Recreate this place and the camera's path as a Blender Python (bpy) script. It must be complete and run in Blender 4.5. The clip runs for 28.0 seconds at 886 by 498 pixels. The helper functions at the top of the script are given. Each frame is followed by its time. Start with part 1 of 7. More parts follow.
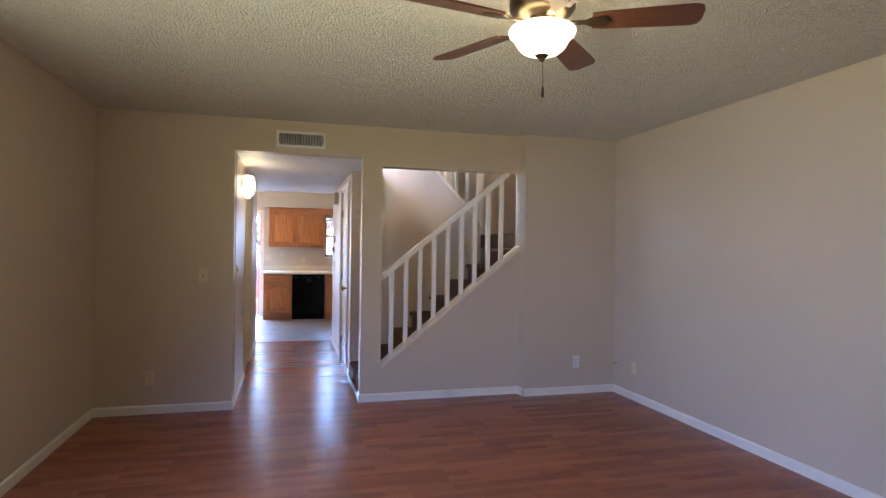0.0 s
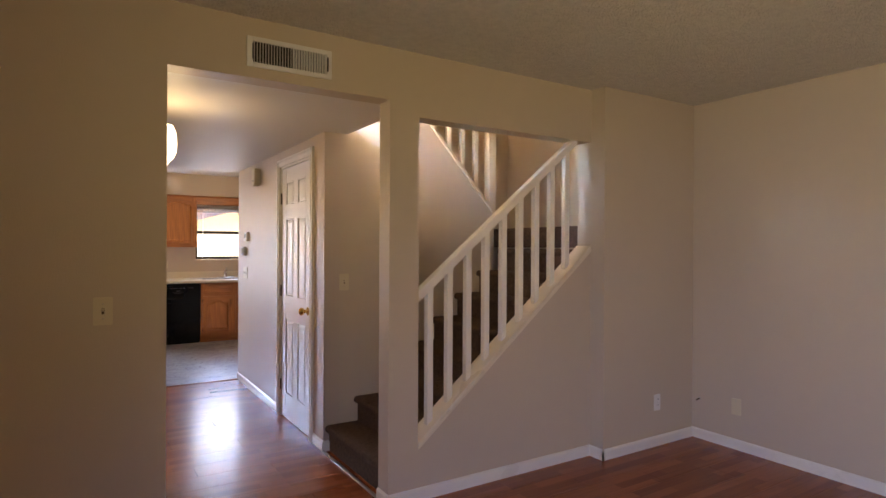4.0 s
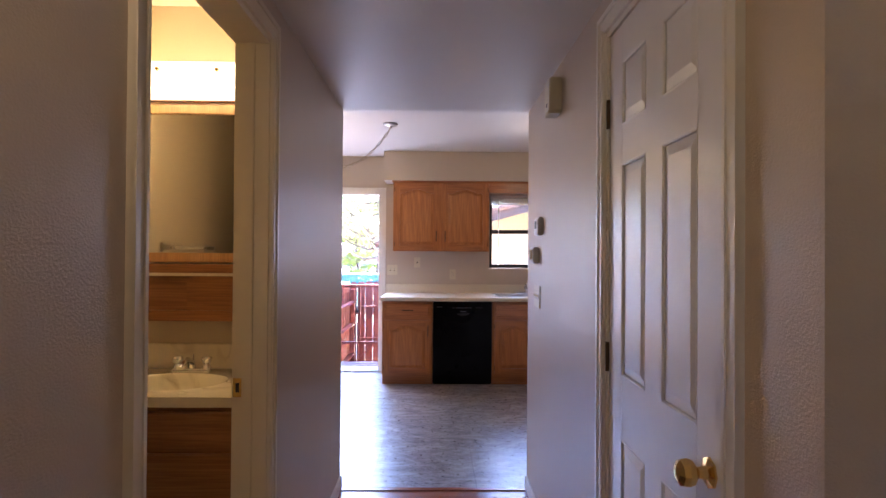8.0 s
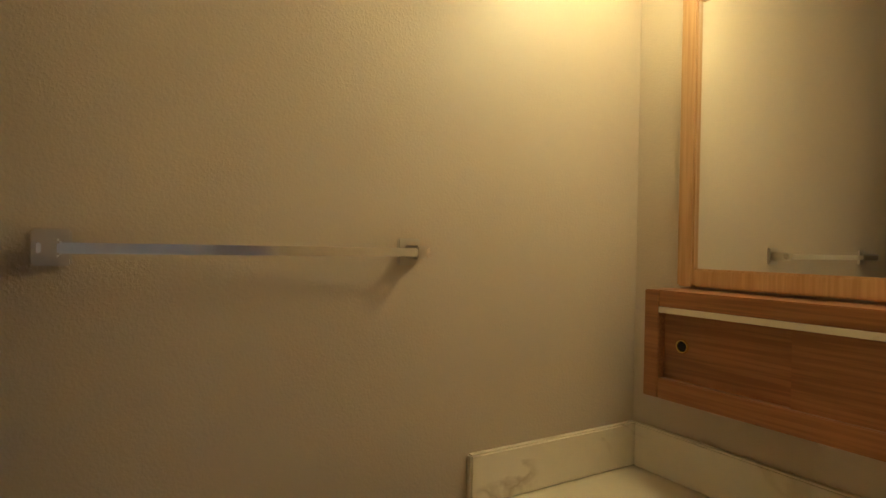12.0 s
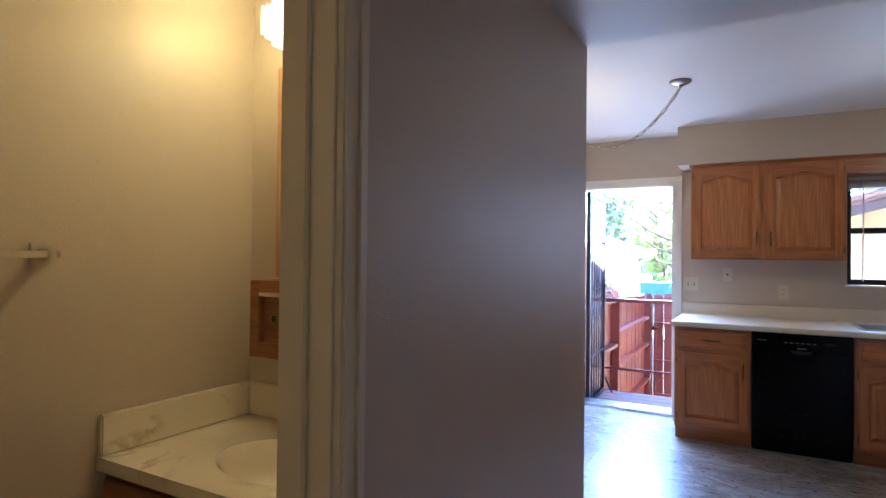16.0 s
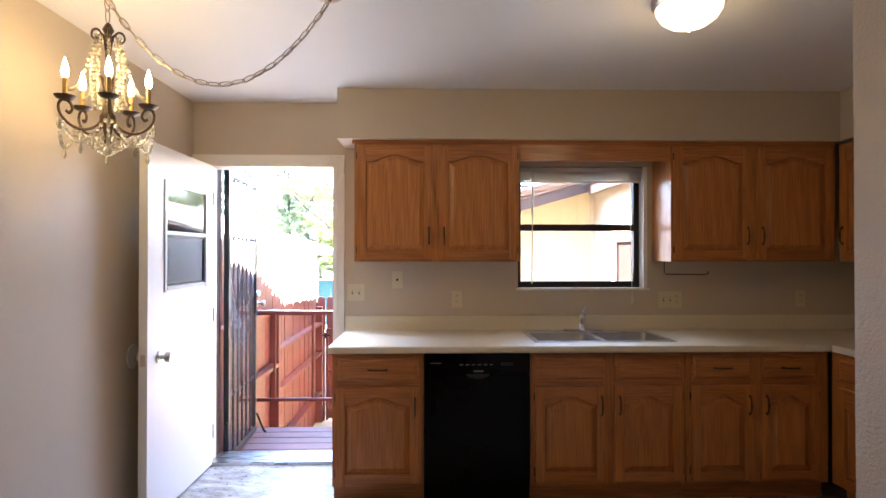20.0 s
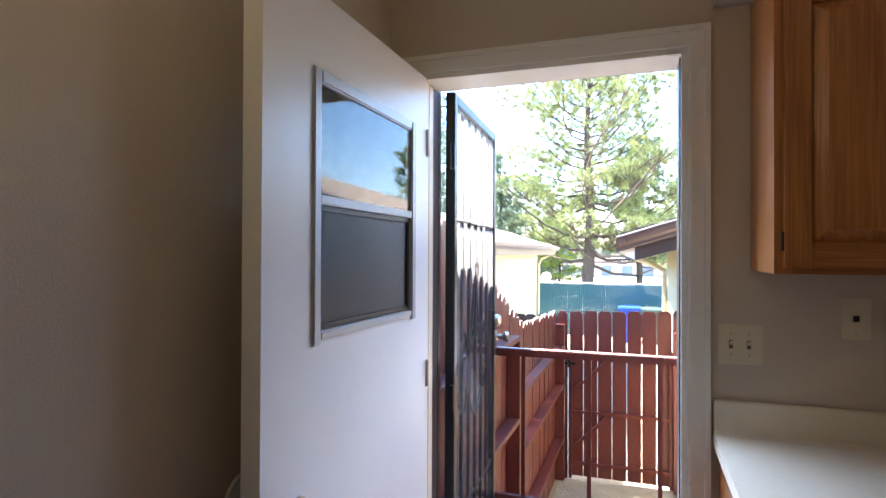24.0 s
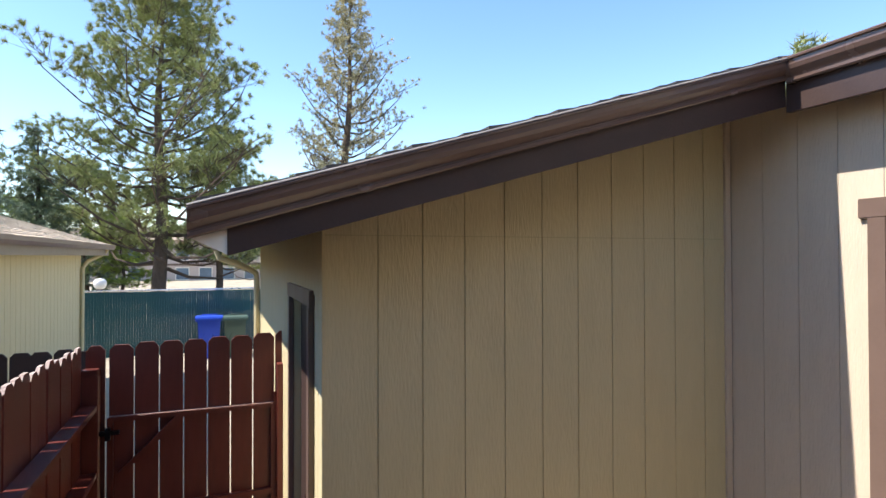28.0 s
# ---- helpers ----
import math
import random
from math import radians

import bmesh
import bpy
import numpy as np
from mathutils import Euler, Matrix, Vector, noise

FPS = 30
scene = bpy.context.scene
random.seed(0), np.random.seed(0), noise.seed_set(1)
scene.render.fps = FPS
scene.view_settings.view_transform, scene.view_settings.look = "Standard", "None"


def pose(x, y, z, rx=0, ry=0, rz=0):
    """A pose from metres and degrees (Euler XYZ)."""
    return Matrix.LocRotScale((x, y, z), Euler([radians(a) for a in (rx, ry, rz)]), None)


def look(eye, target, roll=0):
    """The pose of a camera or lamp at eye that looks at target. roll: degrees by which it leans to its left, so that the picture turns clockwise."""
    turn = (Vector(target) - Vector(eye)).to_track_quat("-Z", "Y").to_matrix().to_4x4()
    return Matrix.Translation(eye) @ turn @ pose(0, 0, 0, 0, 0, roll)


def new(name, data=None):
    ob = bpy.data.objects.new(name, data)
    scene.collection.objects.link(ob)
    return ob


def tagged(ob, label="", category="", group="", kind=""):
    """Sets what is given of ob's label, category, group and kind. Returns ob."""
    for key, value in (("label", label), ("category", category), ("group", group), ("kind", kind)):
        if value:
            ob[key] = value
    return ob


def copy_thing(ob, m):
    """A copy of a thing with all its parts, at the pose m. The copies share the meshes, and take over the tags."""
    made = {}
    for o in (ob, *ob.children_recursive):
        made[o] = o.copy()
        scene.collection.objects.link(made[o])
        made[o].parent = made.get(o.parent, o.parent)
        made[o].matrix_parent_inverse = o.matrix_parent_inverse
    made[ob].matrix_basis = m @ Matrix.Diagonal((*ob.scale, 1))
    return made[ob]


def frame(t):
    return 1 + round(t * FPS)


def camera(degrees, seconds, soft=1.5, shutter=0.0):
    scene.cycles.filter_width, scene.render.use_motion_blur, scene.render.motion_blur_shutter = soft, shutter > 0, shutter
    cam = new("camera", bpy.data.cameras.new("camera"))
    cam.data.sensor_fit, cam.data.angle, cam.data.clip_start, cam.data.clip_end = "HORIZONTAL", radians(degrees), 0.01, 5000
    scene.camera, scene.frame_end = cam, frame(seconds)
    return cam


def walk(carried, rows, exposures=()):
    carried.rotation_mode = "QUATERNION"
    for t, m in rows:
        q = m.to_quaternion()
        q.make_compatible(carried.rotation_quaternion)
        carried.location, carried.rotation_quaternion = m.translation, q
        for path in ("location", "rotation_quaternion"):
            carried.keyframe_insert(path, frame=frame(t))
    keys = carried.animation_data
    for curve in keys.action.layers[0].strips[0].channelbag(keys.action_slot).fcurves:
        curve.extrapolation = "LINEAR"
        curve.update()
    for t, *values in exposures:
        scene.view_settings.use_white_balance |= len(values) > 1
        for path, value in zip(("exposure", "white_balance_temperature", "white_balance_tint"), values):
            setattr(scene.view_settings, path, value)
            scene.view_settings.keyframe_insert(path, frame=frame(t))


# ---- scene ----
cam = camera(75.6, 28.0)
PATH = [
    (0, (1.338, 0.504, 1.359), (1.862, 2.434, 1.362), 0.8),
    (0.5, (0.938, 0.622, 1.374), (1.604, 2.508, 1.375), 0.9),
    (1, (0.742, 0.817, 1.376), (1.559, 2.643, 1.37), 0.7),
    (1.5, (0.56, 1.032, 1.381), (1.608, 2.735, 1.378), 0.7),
    (2, (0.465, 1.243, 1.393), (1.749, 2.776, 1.395), 0.8),
    (2.5, (0.453, 1.628, 1.379), (1.791, 3.115, 1.376), 0.7),
    (3, (0.408, 2.068, 1.387), (1.716, 3.582, 1.381), 0.7),
    (3.5, (0.413, 2.465, 1.397), (1.618, 4.062, 1.395), 0.5),
    (4, (0.594, 2.864, 1.387), (1.661, 4.555, 1.382), 0.3),
    (4.5, (0.736, 3.194, 1.359), (1.64, 4.978, 1.36), 0.4),
    (6.5, (1.283, 4.708, 1.344), (1.704, 6.663, 1.359), 0.4),
    (7, (1.347, 5.038, 1.377), (1.627, 7.019, 1.388), 0.3),
    (7.5, (1.358, 5.387, 1.359), (1.475, 7.384, 1.377), 0.4),
    (8, (1.443, 5.79, 1.342), (1.47, 7.79, 1.36), 0.4),
    (8.5, (1.463, 6.175, 1.361), (1.337, 8.171, 1.379), 0.7),
    (9, (1.337, 6.455, 1.355), (0.941, 8.412, 1.39), 0.1),
    (9.5, (1.231, 6.679, 1.35), (0.322, 8.459, 1.406), -0.4),
    (10, (1.13, 6.768, 1.405), (-0.29, 8.176, 1.406), 0.8),
    (10.5, (1.016, 6.867, 1.405), (-0.622, 8.016, 1.393), 1.1),
    (11, (0.898, 6.969, 1.385), (-0.763, 8.083, 1.376), 1.5),
    (11.5, (0.944, 7.099, 1.386), (-0.789, 8.096, 1.367), 1.1),
    (13.5, (0.95, 7.205, 1.355), (-0.563, 8.514, 1.368), 0.8),
    (14, (0.987, 7.187, 1.38), (-0.45, 8.577, 1.373), 0.8),
    (14.5, (1.06, 7.129, 1.379), (-0.299, 8.596, 1.382), 0.9),
    (15, (1.183, 7.093, 1.376), (-0.118, 8.612, 1.398), 0.6),
    (15.5, (1.336, 7.027, 1.407), (0.158, 8.644, 1.415), 0.8),
    (16, (1.485, 6.944, 1.373), (0.511, 8.691, 1.399), 0.6),
    (16.5, (1.543, 6.893, 1.352), (0.824, 8.759, 1.387), 0.4),
    (17, (1.559, 6.924, 1.355), (1.057, 8.859, 1.385), 0.3),
    (17.5, (1.491, 7.084, 1.348), (1.113, 9.048, 1.372), 0.2),
    (18, (1.413, 7.333, 1.371), (1.101, 9.308, 1.389), 0.6),
    (18.5, (1.415, 7.635, 1.374), (1.201, 9.623, 1.391), 0.1),
    (19, (1.385, 7.919, 1.371), (1.273, 9.915, 1.396), 0.2),
    (19.5, (1.358, 8.141, 1.406), (1.373, 10.141, 1.427), 0.3),
    (20, (1.451, 8.393, 1.419), (1.501, 10.392, 1.437), 0.0),
    (20.5, (1.51, 8.613, 1.445), (1.551, 10.612, 1.449), -0.1),
    (21, (1.507, 8.844, 1.45), (1.473, 10.843, 1.451), 0.1),
    (21.5, (1.445, 9.033, 1.421), (1.258, 11.024, 1.433), 0.1),
    (22, (1.355, 9.312, 1.431), (0.93, 11.267, 1.435), 0.1),
    (22.5, (1.201, 9.531, 1.406), (0.501, 11.404, 1.419), 0.1),
    (24.5, (0.579, 10.835, 1.419), (-0.011, 12.746, 1.436), 0.4),
    (25, (0.514, 11.199, 1.405), (0.066, 13.148, 1.42), 0.21),
    (25.5, (0.451, 11.51, 1.393), (0.105, 13.48, 1.41), 0.05),
    (26, (0.439, 11.798, 1.398), (0.216, 13.785, 1.412), 0.04),
    (26.5, (0.468, 12.09, 1.401), (0.376, 14.088, 1.419), 0.12),
    (27, (0.500, 12.310, 1.404), (0.566, 14.309, 1.423), 0.06),
    (27.2, (0.508, 12.365, 1.403), (0.700, 14.356, 1.421), 0.03),
    (27.5, (0.581, 12.474, 1.395), (0.952, 14.439, 1.421), -0.0),
    (28, (0.629, 12.52, 1.375), (1.358, 14.383, 1.398), -0.13),
]
# exposure along the walk: seconds, stops
EXPOSURES = [(0, 6.2, 5350, 14), (2.0, 6.1, 5950, 18), (3.5, 6.0, 6800, 20), (5.0, 5.85, 6600, 21), (7.0, 5.45, 5600, 23), (8.0, 5.38, 5750, 28), (8.5, 5.2, 6200, 28), (9.3, 5.1, 6700, 30), (10.0, 5.2, 7700, 22),
             (11.5, 5.40, 5350, 9), (14.5, 5.2, 4700, 13), (16.0, 5.12, 5000, 15), (17.0, 5.0, 5450, 16), (18.0, 5.15, 6900, 20), (20.0, 5.15, 6500, 15), (21.0, 5.05, 6300, 15), (22.5, 4.30, 6200, 14), (24.5, 3.3, 6300, 12), (25.0, 2.9, 6300, 13),
             (26.0, 2.05, 6600, 12), (27.0, 1.3, 6600, 11), (28.0, 1.2, 6600, 12)]
walk(cam, [(t, look(eye, target, roll)) for t, eye, target, roll in PATH], EXPOSURES)

# ---- plan, in metres ----
WEST, EAST = -0.14, 4.43          # inner faces of the side walls
SOUTH, LIV_N = -0.95, 5.578       # living room, south wall and stair wall
CEIL = 2.447
HALL_W, HALL_E, HALL_H, HALL_N = 0.905, 1.98, 2.170, 9.09
KIT_N = 12.287                    # kitchen's outer wall, inner face
OUT_N = 12.44                     # its outer face
STAIR_N = 6.57                    # stairwell's back wall
GROUND = -1.0                     # yard level
DECK = -0.10

# ---- world and lights ----
SUN_DIR = Vector((1.0, -0.088, -1.42)).normalized()
world = bpy.data.worlds.new("world")
scene.world = world
world.use_nodes = True
wn = world.node_tree.nodes
sky = wn.new("ShaderNodeTexSky")
sky.sky_type = 'NISHITA'
sky.sun_disc = False
sky.sun_elevation = math.asin(-SUN_DIR.z)
sky.sun_rotation = math.atan2(-SUN_DIR.x, -SUN_DIR.y)
sky.altitude = 600
sky.air_density, sky.dust_density, sky.ozone_density = 1.0, 0.15, 0.9
wn["Background"].inputs["Strength"].default_value = 0.15
deep = wn.new("ShaderNodeHueSaturation")
deep.inputs["Saturation"].default_value = 1.15
world.node_tree.links.new(sky.outputs[0], deep.inputs["Color"])
world.node_tree.links.new(deep.outputs[0], wn["Background"].inputs[0])


def lamp(name, kind, matrix, energy, color, **settings):
    data = bpy.data.lights.new(name, kind)
    data.energy, data.color = energy, color
    if "size" in settings:
        data.shape, data.size, data.size_y = 'RECTANGLE', settings["size"], settings["size_y"]
    if "radius" in settings:
        data.shadow_soft_size = settings["radius"]
    if "angle" in settings:
        data.angle = settings["angle"]
    ob = new(name, data)
    ob.matrix_world = matrix
    return ob


lamp("sun", 'SUN', look(-SUN_DIR * 30, (0, 0, 0)), 4.5, (1.0, 0.95, 0.87), angle=radians(0.53))
WARM = (1.0, 0.77, 0.42)
# stand-in for sky light through the patio door, under the added blocking slab
DAY = lamp("daylight_patio", 'AREA', look((WEST - 0.06, 2.2, 1.1), (WEST + 3.0, 3.2, -1.6)), 0.95, (0.27, 0.43, 1.0), size=1.7, size_y=1.9)
DAY.data.spread = radians(120)
# light thrown up by the sunlit lawn and patio outside the same door
LAWN = lamp("daylight_from_lawn", 'AREA', look((WEST - 0.055, 2.2, 0.95), (WEST + 3.0, 3.3, 3.0)), 0.48, (1.0, 0.93, 0.50), size=1.7, size_y=1.6)
LAWN.data.spread = radians(130)
# sky light through the back door and the kitchen window
KD = lamp("daylight_back_door", 'AREA', look((0.38, 12.50, 1.25), (0.9, 11.0, -0.75)), 0.95, (0.58, 0.71, 1.0), size=0.72, size_y=1.5)
KD.data.spread = radians(104)
KW = lamp("daylight_window", 'AREA', look((2.50, 12.40, 1.60), (2.4, 9.6, 0.2)), 0.20, (0.72, 0.82, 1.0), size=0.8, size_y=0.7)
KW.data.spread = radians(130)
# light thrown up through the back door by the sunlit deck
KU = lamp("daylight_from_deck", 'AREA', look((0.38, 12.49, 0.85), (1.3, 9.9, 3.3)), 0.27, (0.80, 0.86, 1.0), size=0.72, size_y=1.1)
KU.data.spread = radians(110)
# lamps that are lit
lamp("fan_bulb", 'POINT', pose(2.335, 2.668, 2.285), 0.62, (1.0, 0.82, 0.40), radius=0.09)
lamp("sconce_bulb", 'POINT', pose(1.0, 6.27, 1.95), 0.055, WARM, radius=0.07)
lamp("vanity_bulb", 'POINT', pose(0.18, 8.17, 2.075), 0.125, (1.0, 0.75, 0.25), radius=0.06)
lamp("vanity_bulb", 'POINT', pose(0.44, 8.16, 2.075), 0.105, (1.0, 0.75, 0.25), radius=0.06)
lamp("dome_bulb", 'POINT', pose(2.49, 10.64, 2.27), 0.085, WARM, radius=0.1)
lamp("chandelier_bulbs", 'POINT', pose(0.22, 10.60, 2.065), 0.205, WARM, radius=0.15)
# unseen lamp without a fixture, added to warm the stairwell
lamp("landing_fill", 'POINT', pose(3.3, 7.1, 4.3), 0.24, (1.0, 0.66, 0.16), radius=0.15)


# ---- materials ----
def material(name, color, rough=0.5, metal=0.0, vary=0.08, scale=6.0, bump=0.0, bump_scale=120.0, stretch=None, spec=0.5, coat=0.0,
             per_object=0.0, detail=4.0, rough_vary=0.08, coord="Object"):
    """A surface with a broad and a fine variation of its colour, and relief."""
    m = bpy.data.materials.new(name)
    m.use_nodes = True
    n, l = m.node_tree.nodes, m.node_tree.links
    b = n["Principled BSDF"]
    b.inputs["Roughness"].default_value = rough
    b.inputs["Metallic"].default_value = metal
    b.inputs["Specular IOR Level"].default_value = spec
    b.inputs["Coat Weight"].default_value = coat
    b.inputs["Coat Roughness"].default_value = 0.15
    tc = n.new("ShaderNodeTexCoord")
    vec = tc.outputs[coord]
    if stretch:
        mp = n.new("ShaderNodeMapping")
        mp.inputs["Scale"].default_value = stretch
        l.new(vec, mp.inputs[0])
        vec = mp.outputs[0]
    t1, t2 = n.new("ShaderNodeTexNoise"), n.new("ShaderNodeTexNoise")
    t1.inputs["Scale"].default_value, t1.inputs["Detail"].default_value = scale, detail
    t2.inputs["Scale"].default_value, t2.inputs["Detail"].default_value = scale * 9, 3
    for t in (t1, t2):
        l.new(vec, t.inputs[0])
    add = n.new("ShaderNodeMath")
    add.operation = 'MULTIPLY_ADD'
    add.inputs[1].default_value = 0.4
    l.new(t2.outputs[0], add.inputs[0])
    l.new(t1.outputs[0], add.inputs[2])
    src = add.outputs[0]
    if per_object:
        oi, pm = n.new("ShaderNodeObjectInfo"), n.new("ShaderNodeMath")
        pm.operation = 'MULTIPLY_ADD'
        pm.inputs[1].default_value = per_object
        l.new(oi.outputs["Random"], pm.inputs[0])
        l.new(src, pm.inputs[2])
        src = pm.outputs[0]
    ramp = n.new("ShaderNodeMapRange")
    ramp.inputs["From Min"].default_value, ramp.inputs["From Max"].default_value = 0.35, 1.05 + per_object
    ramp.inputs["To Min"].default_value, ramp.inputs["To Max"].default_value = 1 - vary, 1 + vary
    l.new(src, ramp.inputs[0])
    mul = n.new("ShaderNodeVectorMath")
    mul.operation = 'SCALE'
    mul.inputs[0].default_value = color[:3]
    l.new(ramp.outputs[0], mul.inputs["Scale"])
    l.new(mul.outputs[0], b.inputs["Base Color"])
    if rough_vary:
        rr = n.new("ShaderNodeMapRange")
        rr.inputs["To Min"].default_value, rr.inputs["To Max"].default_value = max(rough - rough_vary, 0.02), min(rough + rough_vary, 1)
        l.new(t1.outputs[0], rr.inputs[0])
        l.new(rr.outputs[0], b.inputs["Roughness"])
    if bump:
        t3, bp = n.new("ShaderNodeTexNoise"), n.new("ShaderNodeBump")
        t3.inputs["Scale"].default_value, t3.inputs["Detail"].default_value = bump_scale, 3
        l.new(vec, t3.inputs[0])
        bp.inputs["Strength"].default_value, bp.inputs["Distance"].default_value = 1.0, bump
        l.new(t3.outputs[0], bp.inputs["Height"])
        l.new(bp.outputs[0], b.inputs["Normal"])
    return m


def glowing(name, color, strength):
    m = bpy.data.materials.new(name)
    m.use_nodes = True
    b = m.node_tree.nodes["Principled BSDF"]
    b.inputs["Base Color"].default_value = (0.9, 0.88, 0.8, 1)
    b.inputs["Emission Color"].default_value = (*color, 1)
    b.inputs["Emission Strength"].default_value = strength
    b.inputs["Roughness"].default_value = 0.3
    return m


def glass(name, tint=(1, 1, 1), rough=0.0):
    """Thin clear pane: mostly let through, with a reflection by angle."""
    m = bpy.data.materials.new(name)
    m.use_nodes = True
    n, l = m.node_tree.nodes, m.node_tree.links
    n.remove(n["Principled BSDF"])
    tr, gl, fr, mix = n.new("ShaderNodeBsdfTransparent"), n.new("ShaderNodeBsdfGlossy"), n.new("ShaderNodeFresnel"), n.new("ShaderNodeMixShader")
    tr.inputs[0].default_value = (*tint, 1)
    gl.inputs["Roughness"].default_value = rough
    fr.inputs["IOR"].default_value = 1.5
    l.new(fr.outputs[0], mix.inputs[0])
    l.new(tr.outputs[0], mix.inputs[1])
    l.new(gl.outputs[0], mix.inputs[2])
    l.new(mix.outputs[0], n["Material Output"].inputs[0])
    return m


WALL = material("wall_paint", (0.57, 0.473, 0.357), 0.42, vary=0.03, scale=1.5, bump=0.0009, bump_scale=200, spec=0.42)
WALL_HALL = material("hall_paint", (0.57, 0.465, 0.355), 0.36, vary=0.03, scale=1.5, bump=0.0012, bump_scale=170, spec=0.42, stretch=(1, 1, 1.5))
CEIL_ROUGH = material("popcorn_ceiling", (0.80, 0.75, 0.66), 0.9, vary=0.10, scale=30, bump=0.034, bump_scale=80)
CEIL_SMOOTH = material("smooth_ceiling", (0.78, 0.74, 0.68), 0.5, vary=0.02, scale=1.2, bump=0.0012, bump_scale=90)
TRIM = material("white_gloss_paint", (0.80, 0.75, 0.66), 0.3, vary=0.03, scale=3, bump=0.0004, bump_scale=40)
TRIM_CREAM = material("cream_gloss_paint", (0.74, 0.65, 0.50), 0.3, vary=0.03, scale=3, bump=0.0004, bump_scale=40)


def oak(name, light, dark, along, rough=0.33):
    """Stained oak: flame figure, fine dark pores along the grain, a thin varnish."""
    m = material(name, light, rough, vary=0.10, scale=3, bump=0.0, coat=0.22, per_object=0.35)
    n, l = m.node_tree.nodes, m.node_tree.links
    tc, ma, mb = n.new("ShaderNodeTexCoord"), n.new("ShaderNodeMapping"), n.new("ShaderNodeMapping")
    ma.inputs["Scale"].default_value = (7, 7, 0.9) if along == "z" else (0.9, 7, 7)
    mb.inputs["Scale"].default_value = (150, 150, 5) if along == "z" else (5, 150, 150)
    oi, sh = n.new("ShaderNodeObjectInfo"), n.new("ShaderNodeVectorMath")
    sh.operation = 'MULTIPLY_ADD'
    sh.inputs[1].default_value = (3.0, 3.0, 3.0)
    l.new(oi.outputs["Random"], sh.inputs[0]), l.new(tc.outputs["Object"], sh.inputs[2])
    l.new(sh.outputs[0], ma.inputs[0]), l.new(sh.outputs[0], mb.inputs[0])
    wave, pore, fig = n.new("ShaderNodeTexWave"), n.new("ShaderNodeTexNoise"), n.new("ShaderNodeTexNoise")
    wave.wave_type, wave.bands_direction = 'BANDS', 'DIAGONAL'
    wave.inputs["Scale"].default_value, wave.inputs["Distortion"].default_value = 1.1, 9.0
    wave.inputs["Detail"].default_value, wave.inputs["Detail Scale"].default_value = 3.0, 0.7
    pore.inputs["Scale"].default_value, pore.inputs["Detail"].default_value = 1.0, 2
    fig.inputs["Scale"].default_value, fig.inputs["Detail"].default_value = 2.5, 5
    l.new(ma.outputs[0], wave.inputs[0]), l.new(ma.outputs[0], fig.inputs[0]), l.new(mb.outputs[0], pore.inputs[0])
    r, q = n.new("ShaderNodeMapRange"), n.new("ShaderNodeMapRange")
    r.inputs["From Min"].default_value, r.inputs["From Max"].default_value = 0.40, 0.62
    r.inputs["To Min"].default_value, r.inputs["To Max"].default_value = 0.38, 0.0
    l.new(pore.outputs[0], r.inputs[0])
    q.inputs["From Min"].default_value, q.inputs["From Max"].default_value = 0.3, 1.4
    q.inputs["To Min"].default_value, q.inputs["To Max"].default_value = 0.0, 0.20
    ad, fac = n.new("ShaderNodeMath"), n.new("ShaderNodeMath")
    l.new(wave.outputs["Fac"], ad.inputs[0]), l.new(fig.outputs[0], ad.inputs[1]), l.new(ad.outputs[0], q.inputs[0])
    fac.use_clamp = True
    l.new(q.outputs[0], fac.inputs[0]), l.new(r.outputs[0], fac.inputs[1])
    mix = n.new("ShaderNodeMix")
    mix.data_type = 'RGBA'
    mix.inputs["A"].default_value, mix.inputs["B"].default_value = (*light, 1), (*dark, 1)
    l.new(fac.outputs[0], mix.inputs["Factor"])
    scale = next(x for x in n if x.type == 'VECT_MATH' and x.operation == 'SCALE')
    l.new(mix.outputs["Result"], scale.inputs[0])
    bp = n.new("ShaderNodeBump")
    bp.inputs["Strength"].default_value, bp.inputs["Distance"].default_value = 0.6, 0.0006
    l.new(pore.outputs[0], bp.inputs["Height"]), l.new(bp.outputs[0], n["Principled BSDF"].inputs["Normal"])
    return m


OAK = oak("golden_oak", (0.57, 0.222, 0.059), (0.25, 0.075, 0.018), "z")
OAK_ACROSS = oak("golden_oak_across", (0.53, 0.20, 0.055), (0.21, 0.062, 0.015), "x")
OAK_BATH = oak("bath_oak", (0.38, 0.165, 0.055), (0.14, 0.052, 0.016), "x", 0.38)
OAK_MIRROR = oak("mirror_oak", (0.52, 0.31, 0.13), (0.30, 0.15, 0.05), "z", 0.38)
LAMINATE = material("cream_laminate", (0.72, 0.64, 0.48), 0.35, vary=0.05, scale=60, spec=0.45)
BLACK = material("black_appliance_plastic", (0.003, 0.003, 0.0035), 0.16, vary=0.1, scale=4, rough_vary=0.04, spec=0.12)
STEEL_BOWL = material("satin_bowl_steel", (0.40, 0.385, 0.37), 0.36, metal=1.0, vary=0.10, scale=14, bump=0.0004, bump_scale=90)
STEEL = material("brushed_steel", (0.62, 0.61, 0.59), 0.28, metal=1.0, vary=0.06, scale=8, stretch=(1, 20, 1))
CHROME = material("chrome", (0.8, 0.8, 0.82), 0.1, metal=1.0, vary=0.02, rough_vary=0.03)
NICKEL = material("satin_nickel", (0.55, 0.50, 0.44), 0.3, metal=1.0, vary=0.06)
BRASS = material("polished_brass", (0.78, 0.53, 0.18), 0.18, metal=1.0, vary=0.06)
BRONZE = material("dark_antique_bronze", (0.10, 0.065, 0.04), 0.38, metal=0.85, vary=0.2, scale=30)
